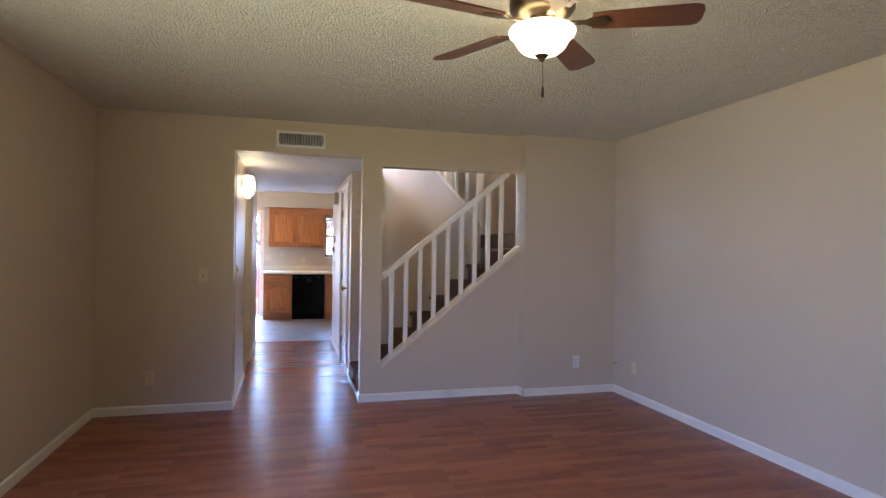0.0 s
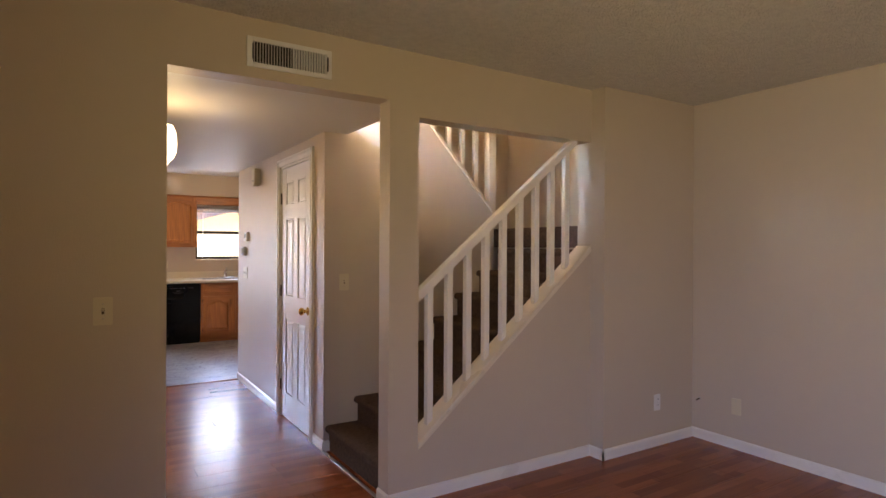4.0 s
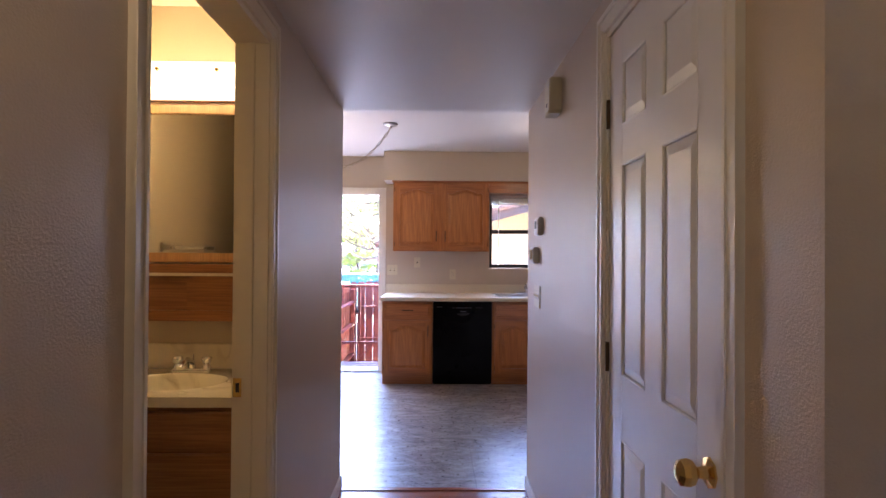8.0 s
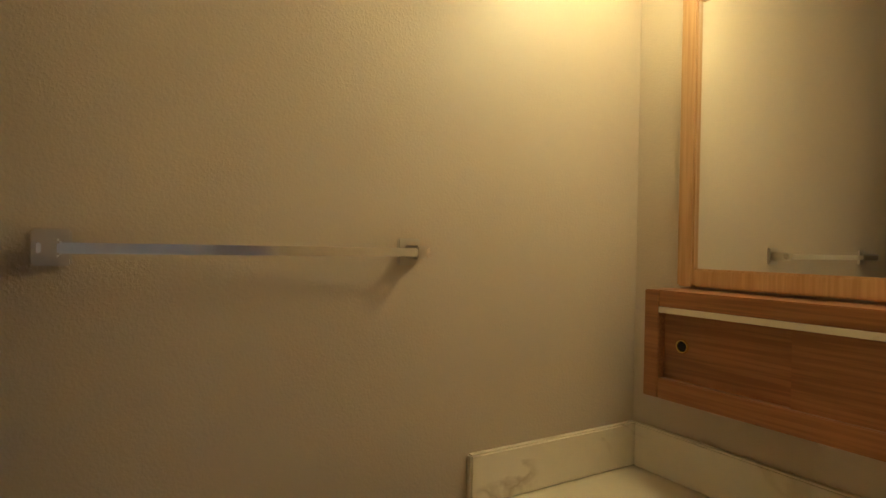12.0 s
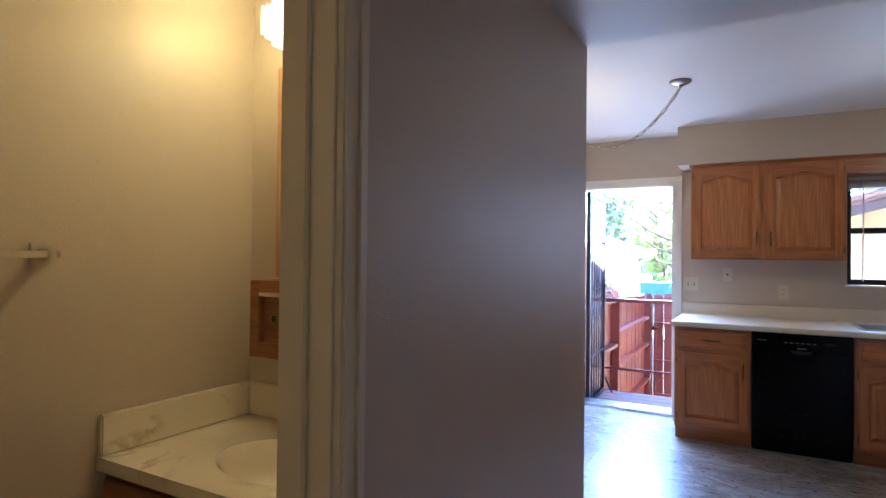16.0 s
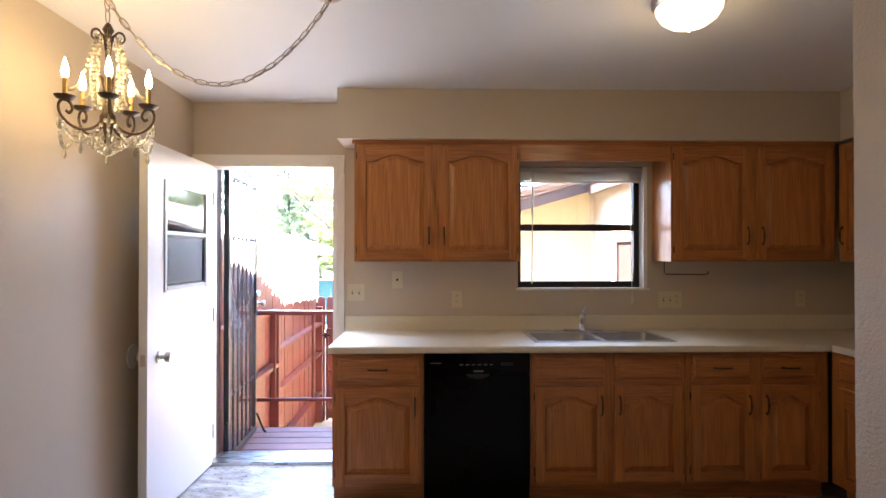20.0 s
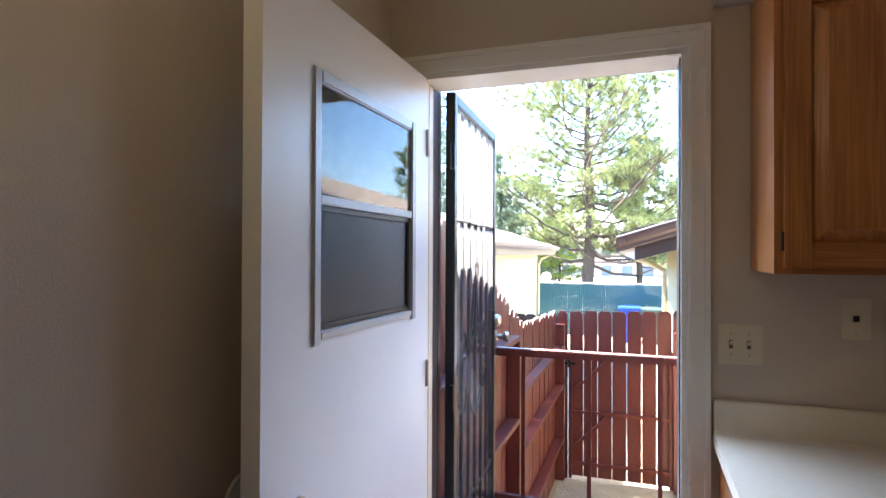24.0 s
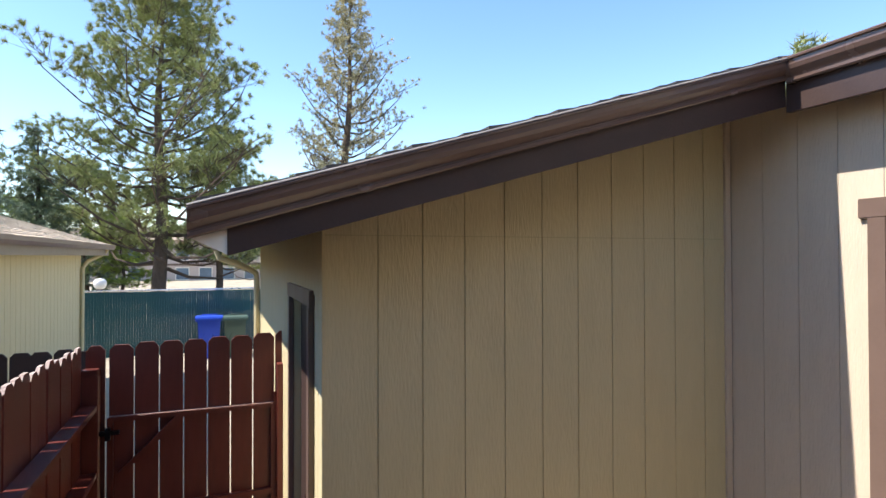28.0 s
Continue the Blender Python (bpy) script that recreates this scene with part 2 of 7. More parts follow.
ALMOND = material("almond_plastic", (0.66, 0.58, 0.40), 0.35, vary=0.03)
WHITE_PLASTIC = material("white_plastic", (0.75, 0.73, 0.70), 0.4, vary=0.03)
DARK = material("dark_slot", (0.012, 0.011, 0.01), 0.6, vary=0.1)
CARPET = material("brown_carpet", (0.135, 0.088, 0.060), 1.0, vary=0.35, scale=45, bump=0.010, bump_scale=300, spec=0.1)
MARBLE = material("cultured_marble", (0.78, 0.70, 0.55), 0.18, vary=0.06, scale=3, coat=0.3)
DOOR_WHITE = material("white_door_paint", (0.78, 0.76, 0.73), 0.32, vary=0.03, scale=3, bump=0.0003, bump_scale=60)
ALU_DARK = material("dark_bronze_aluminium", (0.035, 0.028, 0.025), 0.4, metal=0.6, vary=0.1)
GLASS = glass("window_glass")
SHADE = glowing("lit_frosted_glass", (1.0, 0.82, 0.46), 0.08)
SHADE_BATH = glowing("lit_vanity_glass", (1.0, 0.76, 0.38), 0.11)
FLAME = glowing("lit_candle_bulb", (1.0, 0.76, 0.38), 1.6)
# the next yard's fence: its shade is put into this dark colour
SHADED_STAIN = material("shade_darkened_stain", (0.040, 0.026, 0.022), 0.7, vary=0.25, scale=7, stretch=(6, 6, 0.8), bump=0.001, bump_scale=60)
BROWN_STAIN = material("redwood_stain", (0.134, 0.031, 0.023), 0.36, vary=0.28, scale=7, stretch=(6, 6, 0.8), bump=0.0015, bump_scale=60, per_object=0.35)
BROWN_TRIM = material("brown_exterior_paint", (0.042, 0.023, 0.019), 0.5, vary=0.15, scale=9, bump=0.001, bump_scale=60)
SIDING = material("tan_siding_paint", (0.545, 0.468, 0.280), 0.72, vary=0.07, scale=2.2, stretch=(5, 5, 0.9), bump=0.0035, bump_scale=22)
WING_SIDING = material("greyed_cream_paint", (0.56, 0.47, 0.365), 0.62, vary=0.06, scale=4, stretch=(5, 5, 0.9), bump=0.0035, bump_scale=26)
WING_CORE = material("cream_groove_paint", (0.52, 0.45, 0.36), 0.8, vary=0.08, scale=5)
GUTTER = material("brown_gutter_enamel", (0.120, 0.076, 0.062), 0.25, vary=0.10, scale=5, bump=0.0006, bump_scale=20, spec=0.55)
LIT_LIP = material("sunlit_lip_tone", (0.40, 0.36, 0.33), 0.4, vary=0.1, scale=6)
SHINGLE_DARK = material("weathered_shingle_edge", (0.05, 0.048, 0.048), 0.95, vary=0.4, scale=25, bump=0.004, bump_scale=60)
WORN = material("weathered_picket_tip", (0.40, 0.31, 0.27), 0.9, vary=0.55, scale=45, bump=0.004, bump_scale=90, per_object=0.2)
SHINGLE = material("tan_shingles", (0.36, 0.28, 0.21), 0.95, vary=0.25, scale=14, bump=0.006, bump_scale=60, per_object=0.3)
BROWN_TRIM_LIGHT = material("brown_gutter_paint", (0.145, 0.098, 0.080), 0.38, vary=0.10, scale=6, bump=0.0004, bump_scale=30)
SIDING_CORE = material("groove_shadow_paint", (0.44, 0.39, 0.23), 0.85, vary=0.08, scale=5)
TEAL_WIRE = material("coated_fence_wire", (0.05, 0.12, 0.125), 0.4, vary=0.1)
TEAL = material("teal_slats", (0.007, 0.068, 0.080), 0.7, vary=0.2, scale=20)
BARK = material("pine_bark", (0.085, 0.060, 0.046), 0.95, vary=0.4, scale=8, stretch=(3, 3, 0.7), bump=0.03, bump_scale=14)
NEEDLES = material("pine_needles", (0.255, 0.285, 0.105), 0.7, vary=0.5, scale=2.5)
NEEDLES_DRY = material("dry_pine_needles", (0.36, 0.33, 0.19), 0.7, vary=0.5, scale=2.5)
SPRUCE = material("spruce_needles", (0.165, 0.215, 0.125), 0.7, vary=0.5, scale=2.5)
LEAVES = material("spring_leaves", (0.24, 0.32, 0.05), 0.7, vary=0.4, scale=2.5)
SHINGLE_TABS = material("shingle_tabs", (0.56, 0.445, 0.325), 0.95, vary=0.5, scale=45, bump=0.004, bump_scale=90)
WEATHERED = material("weathered_deck_stain", (0.20, 0.105, 0.090), 0.6, vary=0.3, scale=6, stretch=(0.8, 9, 9), bump=0.001, bump_scale=40, per_object=0.3)
DIRT = material("yard_ground", (0.36, 0.31, 0.23), 1.0, vary=0.3, scale=1.5, bump=0.02, bump_scale=30)
FAR_GLASS = material("far_window_glass", (0.16, 0.21, 0.26), 0.15, vary=0.2, scale=1)
STUCCO = material("far_stucco", (0.54, 0.45, 0.40), 0.9, vary=0.05)


def floor_boards():
    """Laminate with narrow red-brown strips, at real size."""
    m = material("cherry_laminate", (0.3, 0.1, 0.04), 0.25, spec=0.4, vary=0.2, scale=3, stretch=(0.7, 14, 1), coat=0.0, rough_vary=0.05, coord="Object")
    n, l = m.node_tree.nodes, m.node_tree.links
    geo, br = n.new("ShaderNodeNewGeometry"), n.new("ShaderNodeTexBrick")
    br.inputs["Scale"].default_value = 1.0
    br.inputs["Brick Width"].default_value, br.inputs["Row Height"].default_value = 0.405, 0.0645
    br.inputs["Mortar Size"].default_value = 0.0006
    br.inputs["Color1"].default_value, br.inputs["Color2"].default_value = (0.225, 0.060, 0.022, 1), (0.34, 0.102, 0.037, 1)
    br.inputs["Mortar"].default_value = (0.16, 0.05, 0.02, 1)
    br.offset, br.squash = 0.37, 1.0
    l.new(geo.outputs["Position"], br.inputs["Vector"])
    scale = next(x for x in n if x.type == 'VECT_MATH')
    l.new(br.outputs["Color"], scale.inputs[0])
    return m


PLANK = floor_boards()


def stone_tile():
    """Slate-look sheet: streaky grey and brown clouds with pale veins."""
    m = material("grey_slate_vinyl", (1, 1, 1), 0.30, vary=0.16, scale=30, detail=6, rough_vary=0.10, bump=0.0005, bump_scale=30)
    n, l = m.node_tree.nodes, m.node_tree.links
    geo, mp = n.new("ShaderNodeNewGeometry"), n.new("ShaderNodeMapping")
    mp.inputs["Scale"].default_value = (1.0, 1.9, 1)
    mp.inputs["Rotation"].default_value = (0, 0, 0.35)
    l.new(geo.outputs["Position"], mp.inputs[0])
    a, b, c = n.new("ShaderNodeTexNoise"), n.new("ShaderNodeTexNoise"), n.new("ShaderNodeTexNoise")
    for t, sc, dt, ds, ro in ((a, 3.2, 8, 2.2, 0.62), (b, 1.3, 5, 1.0, 0.6), (c, 5.5, 9, 2.8, 0.68)):
        t.inputs["Scale"].default_value, t.inputs["Detail"].default_value = sc, dt
        t.inputs["Distortion"].default_value, t.inputs["Roughness"].default_value = ds, ro
        l.new(mp.outputs[0], t.inputs[0])
    r1, r2 = n.new("ShaderNodeValToRGB"), n.new("ShaderNodeValToRGB")
    r1.color_ramp.elements[0].position, r1.color_ramp.elements[0].color = 0.36, (0.105, 0.084, 0.068, 1)
    r1.color_ramp.elements[1].position, r1.color_ramp.elements[1].color = 0.66, (0.37, 0.34, 0.30, 1)
    e = r1.color_ramp.elements.new(0.50)
    e.color = (0.20, 0.17, 0.143, 1)
    r2.color_ramp.elements[0].position, r2.color_ramp.elements[0].color = 0.35, (0.74, 0.70, 0.66, 1)
    r2.color_ramp.elements[1].position, r2.color_ramp.elements[1].color = 0.62, (1.15, 1.12, 1.10, 1)
    r3 = n.new("ShaderNodeValToRGB")
    r3.color_ramp.elements[0].position, r3.color_ramp.elements[0].color = 0.47, (0, 0, 0, 1)
    r3.color_ramp.elements[1].position, r3.color_ramp.elements[1].color = 0.53, (0, 0, 0, 1)
    e = r3.color_ramp.elements.new(0.50)
    e.color = (0.45, 0.45, 0.45, 1)
    l.new(a.outputs[0], r1.inputs[0]), l.new(b.outputs[0], r2.inputs[0]), l.new(c.outputs[0], r3.inputs[0])
    mu, vein = n.new("ShaderNodeMix"), n.new("ShaderNodeMix")
    mu.data_type = vein.data_type = 'RGBA'
    mu.blend_type = 'MULTIPLY'
    mu.inputs["Factor"].default_value = 1.0
    l.new(r1.outputs[0], mu.inputs["A"]), l.new(r2.outputs[0], mu.inputs["B"])
    l.new(r3.outputs[0], vein.inputs["Factor"]), l.new(mu.outputs["Result"], vein.inputs["A"])
    vein.inputs["B"].default_value = (0.46, 0.44, 0.42, 1)
    scale = next(x for x in n if x.type == 'VECT_MATH')
    l.new(vein.outputs["Result"], scale.inputs[0])
    return m


TILE = stone_tile()


# ---- mesh helpers ----
def box(bm, x0, x1, y0, y1, z0, z1):
    v = [bm.verts.new((x, y, z)) for x in (x0, x1) for y in (y0, y1) for z in (z0, z1)]
    for f in ((0, 1, 3, 2), (4, 6, 7, 5), (0, 4, 5, 1), (2, 3, 7, 6), (0, 2, 6, 4), (1, 5, 7, 3)):
        bm.faces.new([v[i] for i in f])
    return bm


def boxes(*rows, bevel=0.0, segments=2):
    bm = bmesh.new()
    for r in rows:
        box(bm, *r)
    return soften(bm, bevel, segments)


def soften(bm, width, segments=2):
    if width:
        bmesh.ops.bevel(bm, geom=bm.edges[:], offset=width, segments=segments, affect='EDGES', clamp_overlap=True)
    return bm


def prism(points, axis, a0, a1, bm=None, bevel=0.0):
    """A polygon in the plane across axis, pushed from a0 to a1."""
    bm = bm or bmesh.new()

    def at(p, a):
        return {"x": (a, p[0], p[1]), "y": (p[0], a, p[1]), "z": (p[0], p[1], a)}[axis]
    lo, hi = [bm.verts.new(at(p, a0)) for p in points], [bm.verts.new(at(p, a1)) for p in points]
    made = [bm.faces.new(lo), bm.faces.new(hi[::-1])]
    for i in range(len(points)):
        j = (i + 1) % len(points)
        made.append(bm.faces.new((lo[i], hi[i], hi[j], lo[j])))
    bmesh.ops.recalc_face_normals(bm, faces=made)
    return soften(bm, bevel)


def lathe(profile, steps=32, bm=None, centre=(0, 0, 0)):
    """Turns (radius, z) pairs about the z axis."""
    bm = bm or bmesh.new()
    rings = []
    for r, z in profile:
        if r < 1e-5:
            rings.append([bm.verts.new((centre[0], centre[1], centre[2] + z))])
        else:
            rings.append([bm.verts.new((centre[0] + r * math.cos(2 * math.pi * i / steps), centre[1] + r * math.sin(2 * math.pi * i / steps), centre[2] + z)) for i in range(steps)])
    for a, b in zip(rings, rings[1:]):
        for i in range(steps):
            j = (i + 1) % steps
            q = [a[i % len(a)], a[j % len(a)], b[j % len(b)], b[i % len(b)]]
            q = [v for k, v in enumerate(q) if v not in q[:k]]
            if len(q) > 2:
                bm.faces.new(q)
    bmesh.ops.recalc_face_normals(bm, faces=bm.faces[:])
    return bm


def tube(points, radius, sides=8, bm=None, closed=False):
    """A round bar along points; radius may be a number or one for each point."""
    bm = bm or bmesh.new()
    pts = [Vector(p) for p in points]
    rings, up = [], None
    for i, p in enumerate(pts):
        a, b = (pts[i - 1] if i or closed else p), (pts[(i + 1) % len(pts)] if i + 1 < len(pts) or closed else p)
        d = (b - a).normalized()
        if up is None:
            up = d.orthogonal().normalized()
        up = (up - d * up.dot(d)).normalized() if (up - d * up.dot(d)).length > 1e-6 else d.orthogonal().normalized()
        side = d.cross(up)
        r = radius[i] if isinstance(radius, (list, tuple)) else radius
        rings.append([bm.verts.new(p + (up * math.cos(2 * math.pi * k / sides) + side * math.sin(2 * math.pi * k / sides)) * r) for k in range(sides)])
    for a, b in zip(rings, rings[1:] + (rings[:1] if closed else [])):
        for k in range(sides):
            bm.faces.new((a[k], a[(k + 1) % sides], b[(k + 1) % sides], b[k]))
    if not closed:
        bm.faces.new(rings[0][::-1])
        bm.faces.new(rings[-1])
    return bm


def curve_through(points, steps=5):
    """Points of a smooth curve that passes through all the given ones."""
    p = [Vector(q) for q in points]
    p = [p[0] * 2 - p[1]] + p + [p[-1] * 2 - p[-2]]
    out = []
    for a, b, c, d in zip(p, p[1:], p[2:], p[3:]):
        for i in range(steps):
            u = i / steps
            out.append(0.5 * (2 * b + (c - a) * u + (2 * a - 5 * b + 4 * c - d) * u ** 2 + (3 * b - a - 3 * c + d) * u ** 3))
    return out + [p[-2]]


def mesh_of(bm, name, mat, smooth=False):
    me = bpy.data.meshes.new(name)
    bmesh.ops.recalc_face_normals(bm, faces=bm.faces[:])
    bm.to_mesh(me)
    bm.free()
    me.materials.append(mat)
    if smooth:
        me.polygons.foreach_set("use_smooth", [True] * len(me.polygons))
        me.set_sharp_from_angle(angle=radians(40))
    return me


def part(name, bm, mat, parent=None, label="", smooth=False):
    """One mesh object, under a thing or a part of it."""
    ob = new(name, mesh_of(bm, name, mat, smooth))
    if parent is not None:
        ob.parent = parent
    if label:
        ob["label"] = label
    return ob


def thing(name, m, label, category, group="", kind=""):
    ob = new(name)
    ob.matrix_world = m
    ob.empty_display_size = 0.1
    return tagged(ob, label, category, group, kind)


def structure(name, bm, mat, label, category):
    return tagged(part(name, bm, mat), label, category, kind="structure")


def wall(name, axis, c0, c1, a0, a1, z0, z1, holes, mat, label):
    """A wall from a0 to a1 along x (axis 'x') or y (axis 'y'), c0 to c1 thick, with holes (a0, a1, z0, z1) that go through it."""
    ua = sorted({a0, a1, *[h[0] for h in holes], *[h[1] for h in holes]})
    uz = sorted({z0, z1, *[h[2] for h in holes], *[h[3] for h in holes]})
    full = lambda i, j: 0 <= i < len(ua) - 1 and 0 <= j < len(uz) - 1 and not any(
        h[0] < (ua[i] + ua[i + 1]) / 2 < h[1] and h[2] < (uz[j] + uz[j + 1]) / 2 < h[3] for h in holes)
    bm, seen = bmesh.new(), {}

    def v(a, c, z):
        key = (round(a, 4), round(c, 4), round(z, 4))
        if key not in seen:
            seen[key] = bm.verts.new((a, c, z) if axis == "x" else (c, a, z))
        return seen[key]
    for i in range(len(ua) - 1):
        for j in range(len(uz) - 1):
            if not full(i, j):
                continue
            p, q, s, t = ua[i], ua[i + 1], uz[j], uz[j + 1]
            for c in (c0, c1):
                bm.faces.new((v(p, c, s), v(q, c, s), v(q, c, t), v(p, c, t)))
            for di, dj, e in ((-1, 0, ((p, s), (p, t))), (1, 0, ((q, s), (q, t))), (0, -1, ((p, s), (q, s))), (0, 1, ((p, t), (q, t)))):
                if not full(i + di, j + dj):
                    (ea, ez), (fa, fz) = e
                    bm.faces.new((v(ea, c0, ez), v(fa, c0, fz), v(fa, c1, fz), v(ea, c1, ez)))
    return structure(name, bm, mat, label, "wall")


def sweep(profile, p0, p1, out):
    """A closed profile of (outward, upward) pairs run from p0 to p1."""
    bm, out = bmesh.new(), Vector(out)
    ends = [[bm.verts.new(Vector(p) + out * u + Vector((0, 0, v))) for u, v in profile] for p in (p0, p1)]
    n = len(profile)
    for i in range(n):
        bm.faces.new((ends[0][i], ends[0][(i + 1) % n], ends[1][(i + 1) % n], ends[1][i]))
    bm.faces.new(ends[0][::-1]), bm.faces.new(ends[1])
    bmesh.ops.recalc_face_normals(bm, faces=bm.faces)
    return bm


# ---- the house: walls, floors, ceilings ----
wall("wall_west", "y", WEST - 0.15, WEST, SOUTH - 0.15, OUT_N, -0.1, CEIL + 0.2, [(1.28, 3.12, 0.05, 2.08)], WALL, "tan orange-peel wall along the house's west side")
wall("wall_east", "y", EAST, EAST + 0.15, SOUTH - 0.15, OUT_N, -0.1, 5.2, [], WALL, "tan orange-peel wall along the house's east side")
wall("wall_south", "x", SOUTH - 0.15, SOUTH, WEST, EAST, -0.1, CEIL + 0.2, [], WALL, "plain tan living room wall")
# stair wall of the living room: openings to hall and stairs
bm = boxes((WEST, 0.90, LIV_N, LIV_N + 0.12, -0.1, CEIL + 0.1), (0.90, 1.97, LIV_N, LIV_N + 0.12, HALL_H, CEIL + 0.1))
prism([(1.97, -0.1), (3.50, -0.1), (3.50, 1.405), (2.15, 0.30), (2.15, CEIL + 0.1), (1.97, CEIL + 0.1)], "y", LIV_N, LIV_N + 0.12, bm)
box(bm, 2.15, 3.50, LIV_N, LIV_N + 0.12, 2.098, CEIL + 0.1)
structure("wall_stair", bm, WALL, "tan wall with openings to the hall and the stairs", "wall")
structure("wall_chase", boxes((3.478, EAST, 5.46, LIV_N + 0.12, -0.1, CEIL + 0.1)), WALL, "tan wall that stands proud beside the stairs", "wall")
# hall
wall("wall_hall_west", "y", HALL_W - 0.11, HALL_W, LIV_N + 0.12, HALL_N, -0.1, CEIL, [(6.845, 7.640, -0.1, 2.035)], WALL_HALL, "glossy tan hall wall with the bathroom doorway")
wall("wall_hall_east", "y", HALL_E, HALL_E + 0.11, STAIR_N, HALL_N, -0.1, CEIL, [(6.83, 7.575, -0.1, 2.04)], WALL_HALL, "glossy tan hall wall with the closet doorway")
structure("ceiling_hall", boxes((HALL_W - 0.1, 2.15, LIV_N + 0.12, HALL_N, HALL_H, HALL_H + 0.06)), CEIL_SMOOTH, "low smooth painted hall ceiling", "ceiling")
wall("wall_kitchen_south", "x", HALL_N - 0.11, HALL_N, HALL_E + 0.11, EAST, -0.1, CEIL, [], WALL, "tan kitchen wall beside the hall")
wall("wall_kitchen_southwest", "x", HALL_N - 0.11, HALL_N, WEST, HALL_W - 0.11, -0.1, CEIL, [], WALL, "tan kitchen wall beside the hall")
wall("wall_hall_header", "x", HALL_N - 0.11, HALL_N - 0.002, HALL_W, HALL_E, HALL_H + 0.06, CEIL, [], WALL, "tan header over the hall's end")
# stairwell
bm = bmesh.new()
prism([(HALL_E + 0.11, -0.1), (3.42, -0.1), (3.42, 1.67), (2.30, 2.87), (2.30, 5.0), (HALL_E + 0.11, 5.0)], "y", STAIR_N, STAIR_N + 0.11, bm)
structure("wall_stairwell", bm, WALL, "tan stairwell wall cut along the upper flight", "wall")
structure("wall_stairwell_back", boxes((HALL_E + 0.11, EAST, 7.66, 7.78, -0.1, 5.0)), WALL, "tan wall behind the upper flight", "wall")
structure("wall_upper_south", boxes((1.97, EAST, LIV_N + 0.002, LIV_N + 0.118, CEIL + 0.1, 5.0)), WALL, "tan wall high in the stairwell", "wall")
structure("wall_upper_west", boxes((1.86, 1.97, LIV_N, 7.78, CEIL + 0.02, 5.0)), WALL, "tan wall high in the stairwell", "wall")
structure("ceiling_stairwell", boxes((1.86, EAST, LIV_N, 7.78, 5.0, 5.1)), CEIL_SMOOTH, "smooth ceiling high over the stairs", "ceiling")
# bathroom
BATH_W, BATH_N, BATH_S = -0.072, 8.362, 5.95
wall("wall_bath_west", "y", WEST, BATH_W, BATH_S, BATH_N, -0.1, CEIL, [], WALL, "yellow-lit tan bathroom wall with a towel bar")
wall("wall_bath_north", "x", BATH_N, BATH_N + 0.1, BATH_W, HALL_W - 0.11, -0.1, CEIL, [], WALL, "tan bathroom wall over the vanity")
wall("wall_bath_south", "x", BATH_S - 0.1, BATH_S, BATH_W, HALL_W - 0.11, -0.1, CEIL, [], WALL, "tan bathroom wall")
structure("ceiling_bath", boxes((BATH_W, HALL_W - 0.11, BATH_S, BATH_N, CEIL, CEIL + 0.06)), CEIL_SMOOTH, "smooth bathroom ceiling", "ceiling")
structure("floor_bath", boxes((WEST, HALL_W - 0.0, BATH_S, BATH_N, -0.08, -0.004)), TILE, "grey vinyl bathroom floor", "floor")
# kitchen
KDOOR = (-0.125, 0.82, -0.1, 2.03)
KWIN = (2.06, 2.955, 1.185, 2.02)
wall("wall_north", "x", KIT_N, OUT_N, WEST, EAST, -0.3, CEIL + 0.2, [KDOOR, KWIN], WALL, "tan kitchen wall with the back door and a window")
structure("soffit", boxes((0.885, EAST, 11.93, KIT_N, 2.135, CEIL), (4.05, EAST, HALL_N, 11.93, 2.135, CEIL)), WALL, "tan painted soffit over the wall cabinets", "soffit")
structure("ceiling_kitchen", boxes((WEST, EAST, HALL_N - 0.11, KIT_N, CEIL, CEIL + 0.1)), CEIL_SMOOTH, "smooth white kitchen ceiling", "ceiling")
structure("ceiling_living", boxes((WEST, EAST, SOUTH, LIV_N, CEIL, CEIL + 0.1)), CEIL_ROUGH, "popcorn-textured living room ceiling", "ceiling")
structure("floor_base", boxes((WEST - 0.15, EAST + 0.15, SOUTH - 0.15, OUT_N, -0.3, -0.012)), DARK, "dark subfloor in the joints", "floor")
# unseen slab and walls, added to keep sun and ground light out
structure("roof_light_blocker", boxes((-2.9, WEST - 0.152, SOUTH - 0.4, 5.0, 2.32, 2.42)), BROWN_TRIM, "added unseen brown slab that blocks sun over the patio door", "roof")
structure("wall_light_blocker", boxes((-2.9, -2.78, SOUTH - 0.4, 5.0, GROUND, 2.318), (-2.78, WEST - 0.152, SOUTH - 0.4, SOUTH - 0.28, GROUND, 2.318), (-2.78, WEST - 0.152, 4.88, 5.0, GROUND, 2.318)), SIDING, "added unseen tan wall that blocks yard light outside the patio door", "wall")
structure("ground", boxes((-150, 150, -60, 260, GROUND - 0.5, GROUND)), DIRT, "dry yard ground with thin grass", "ground")

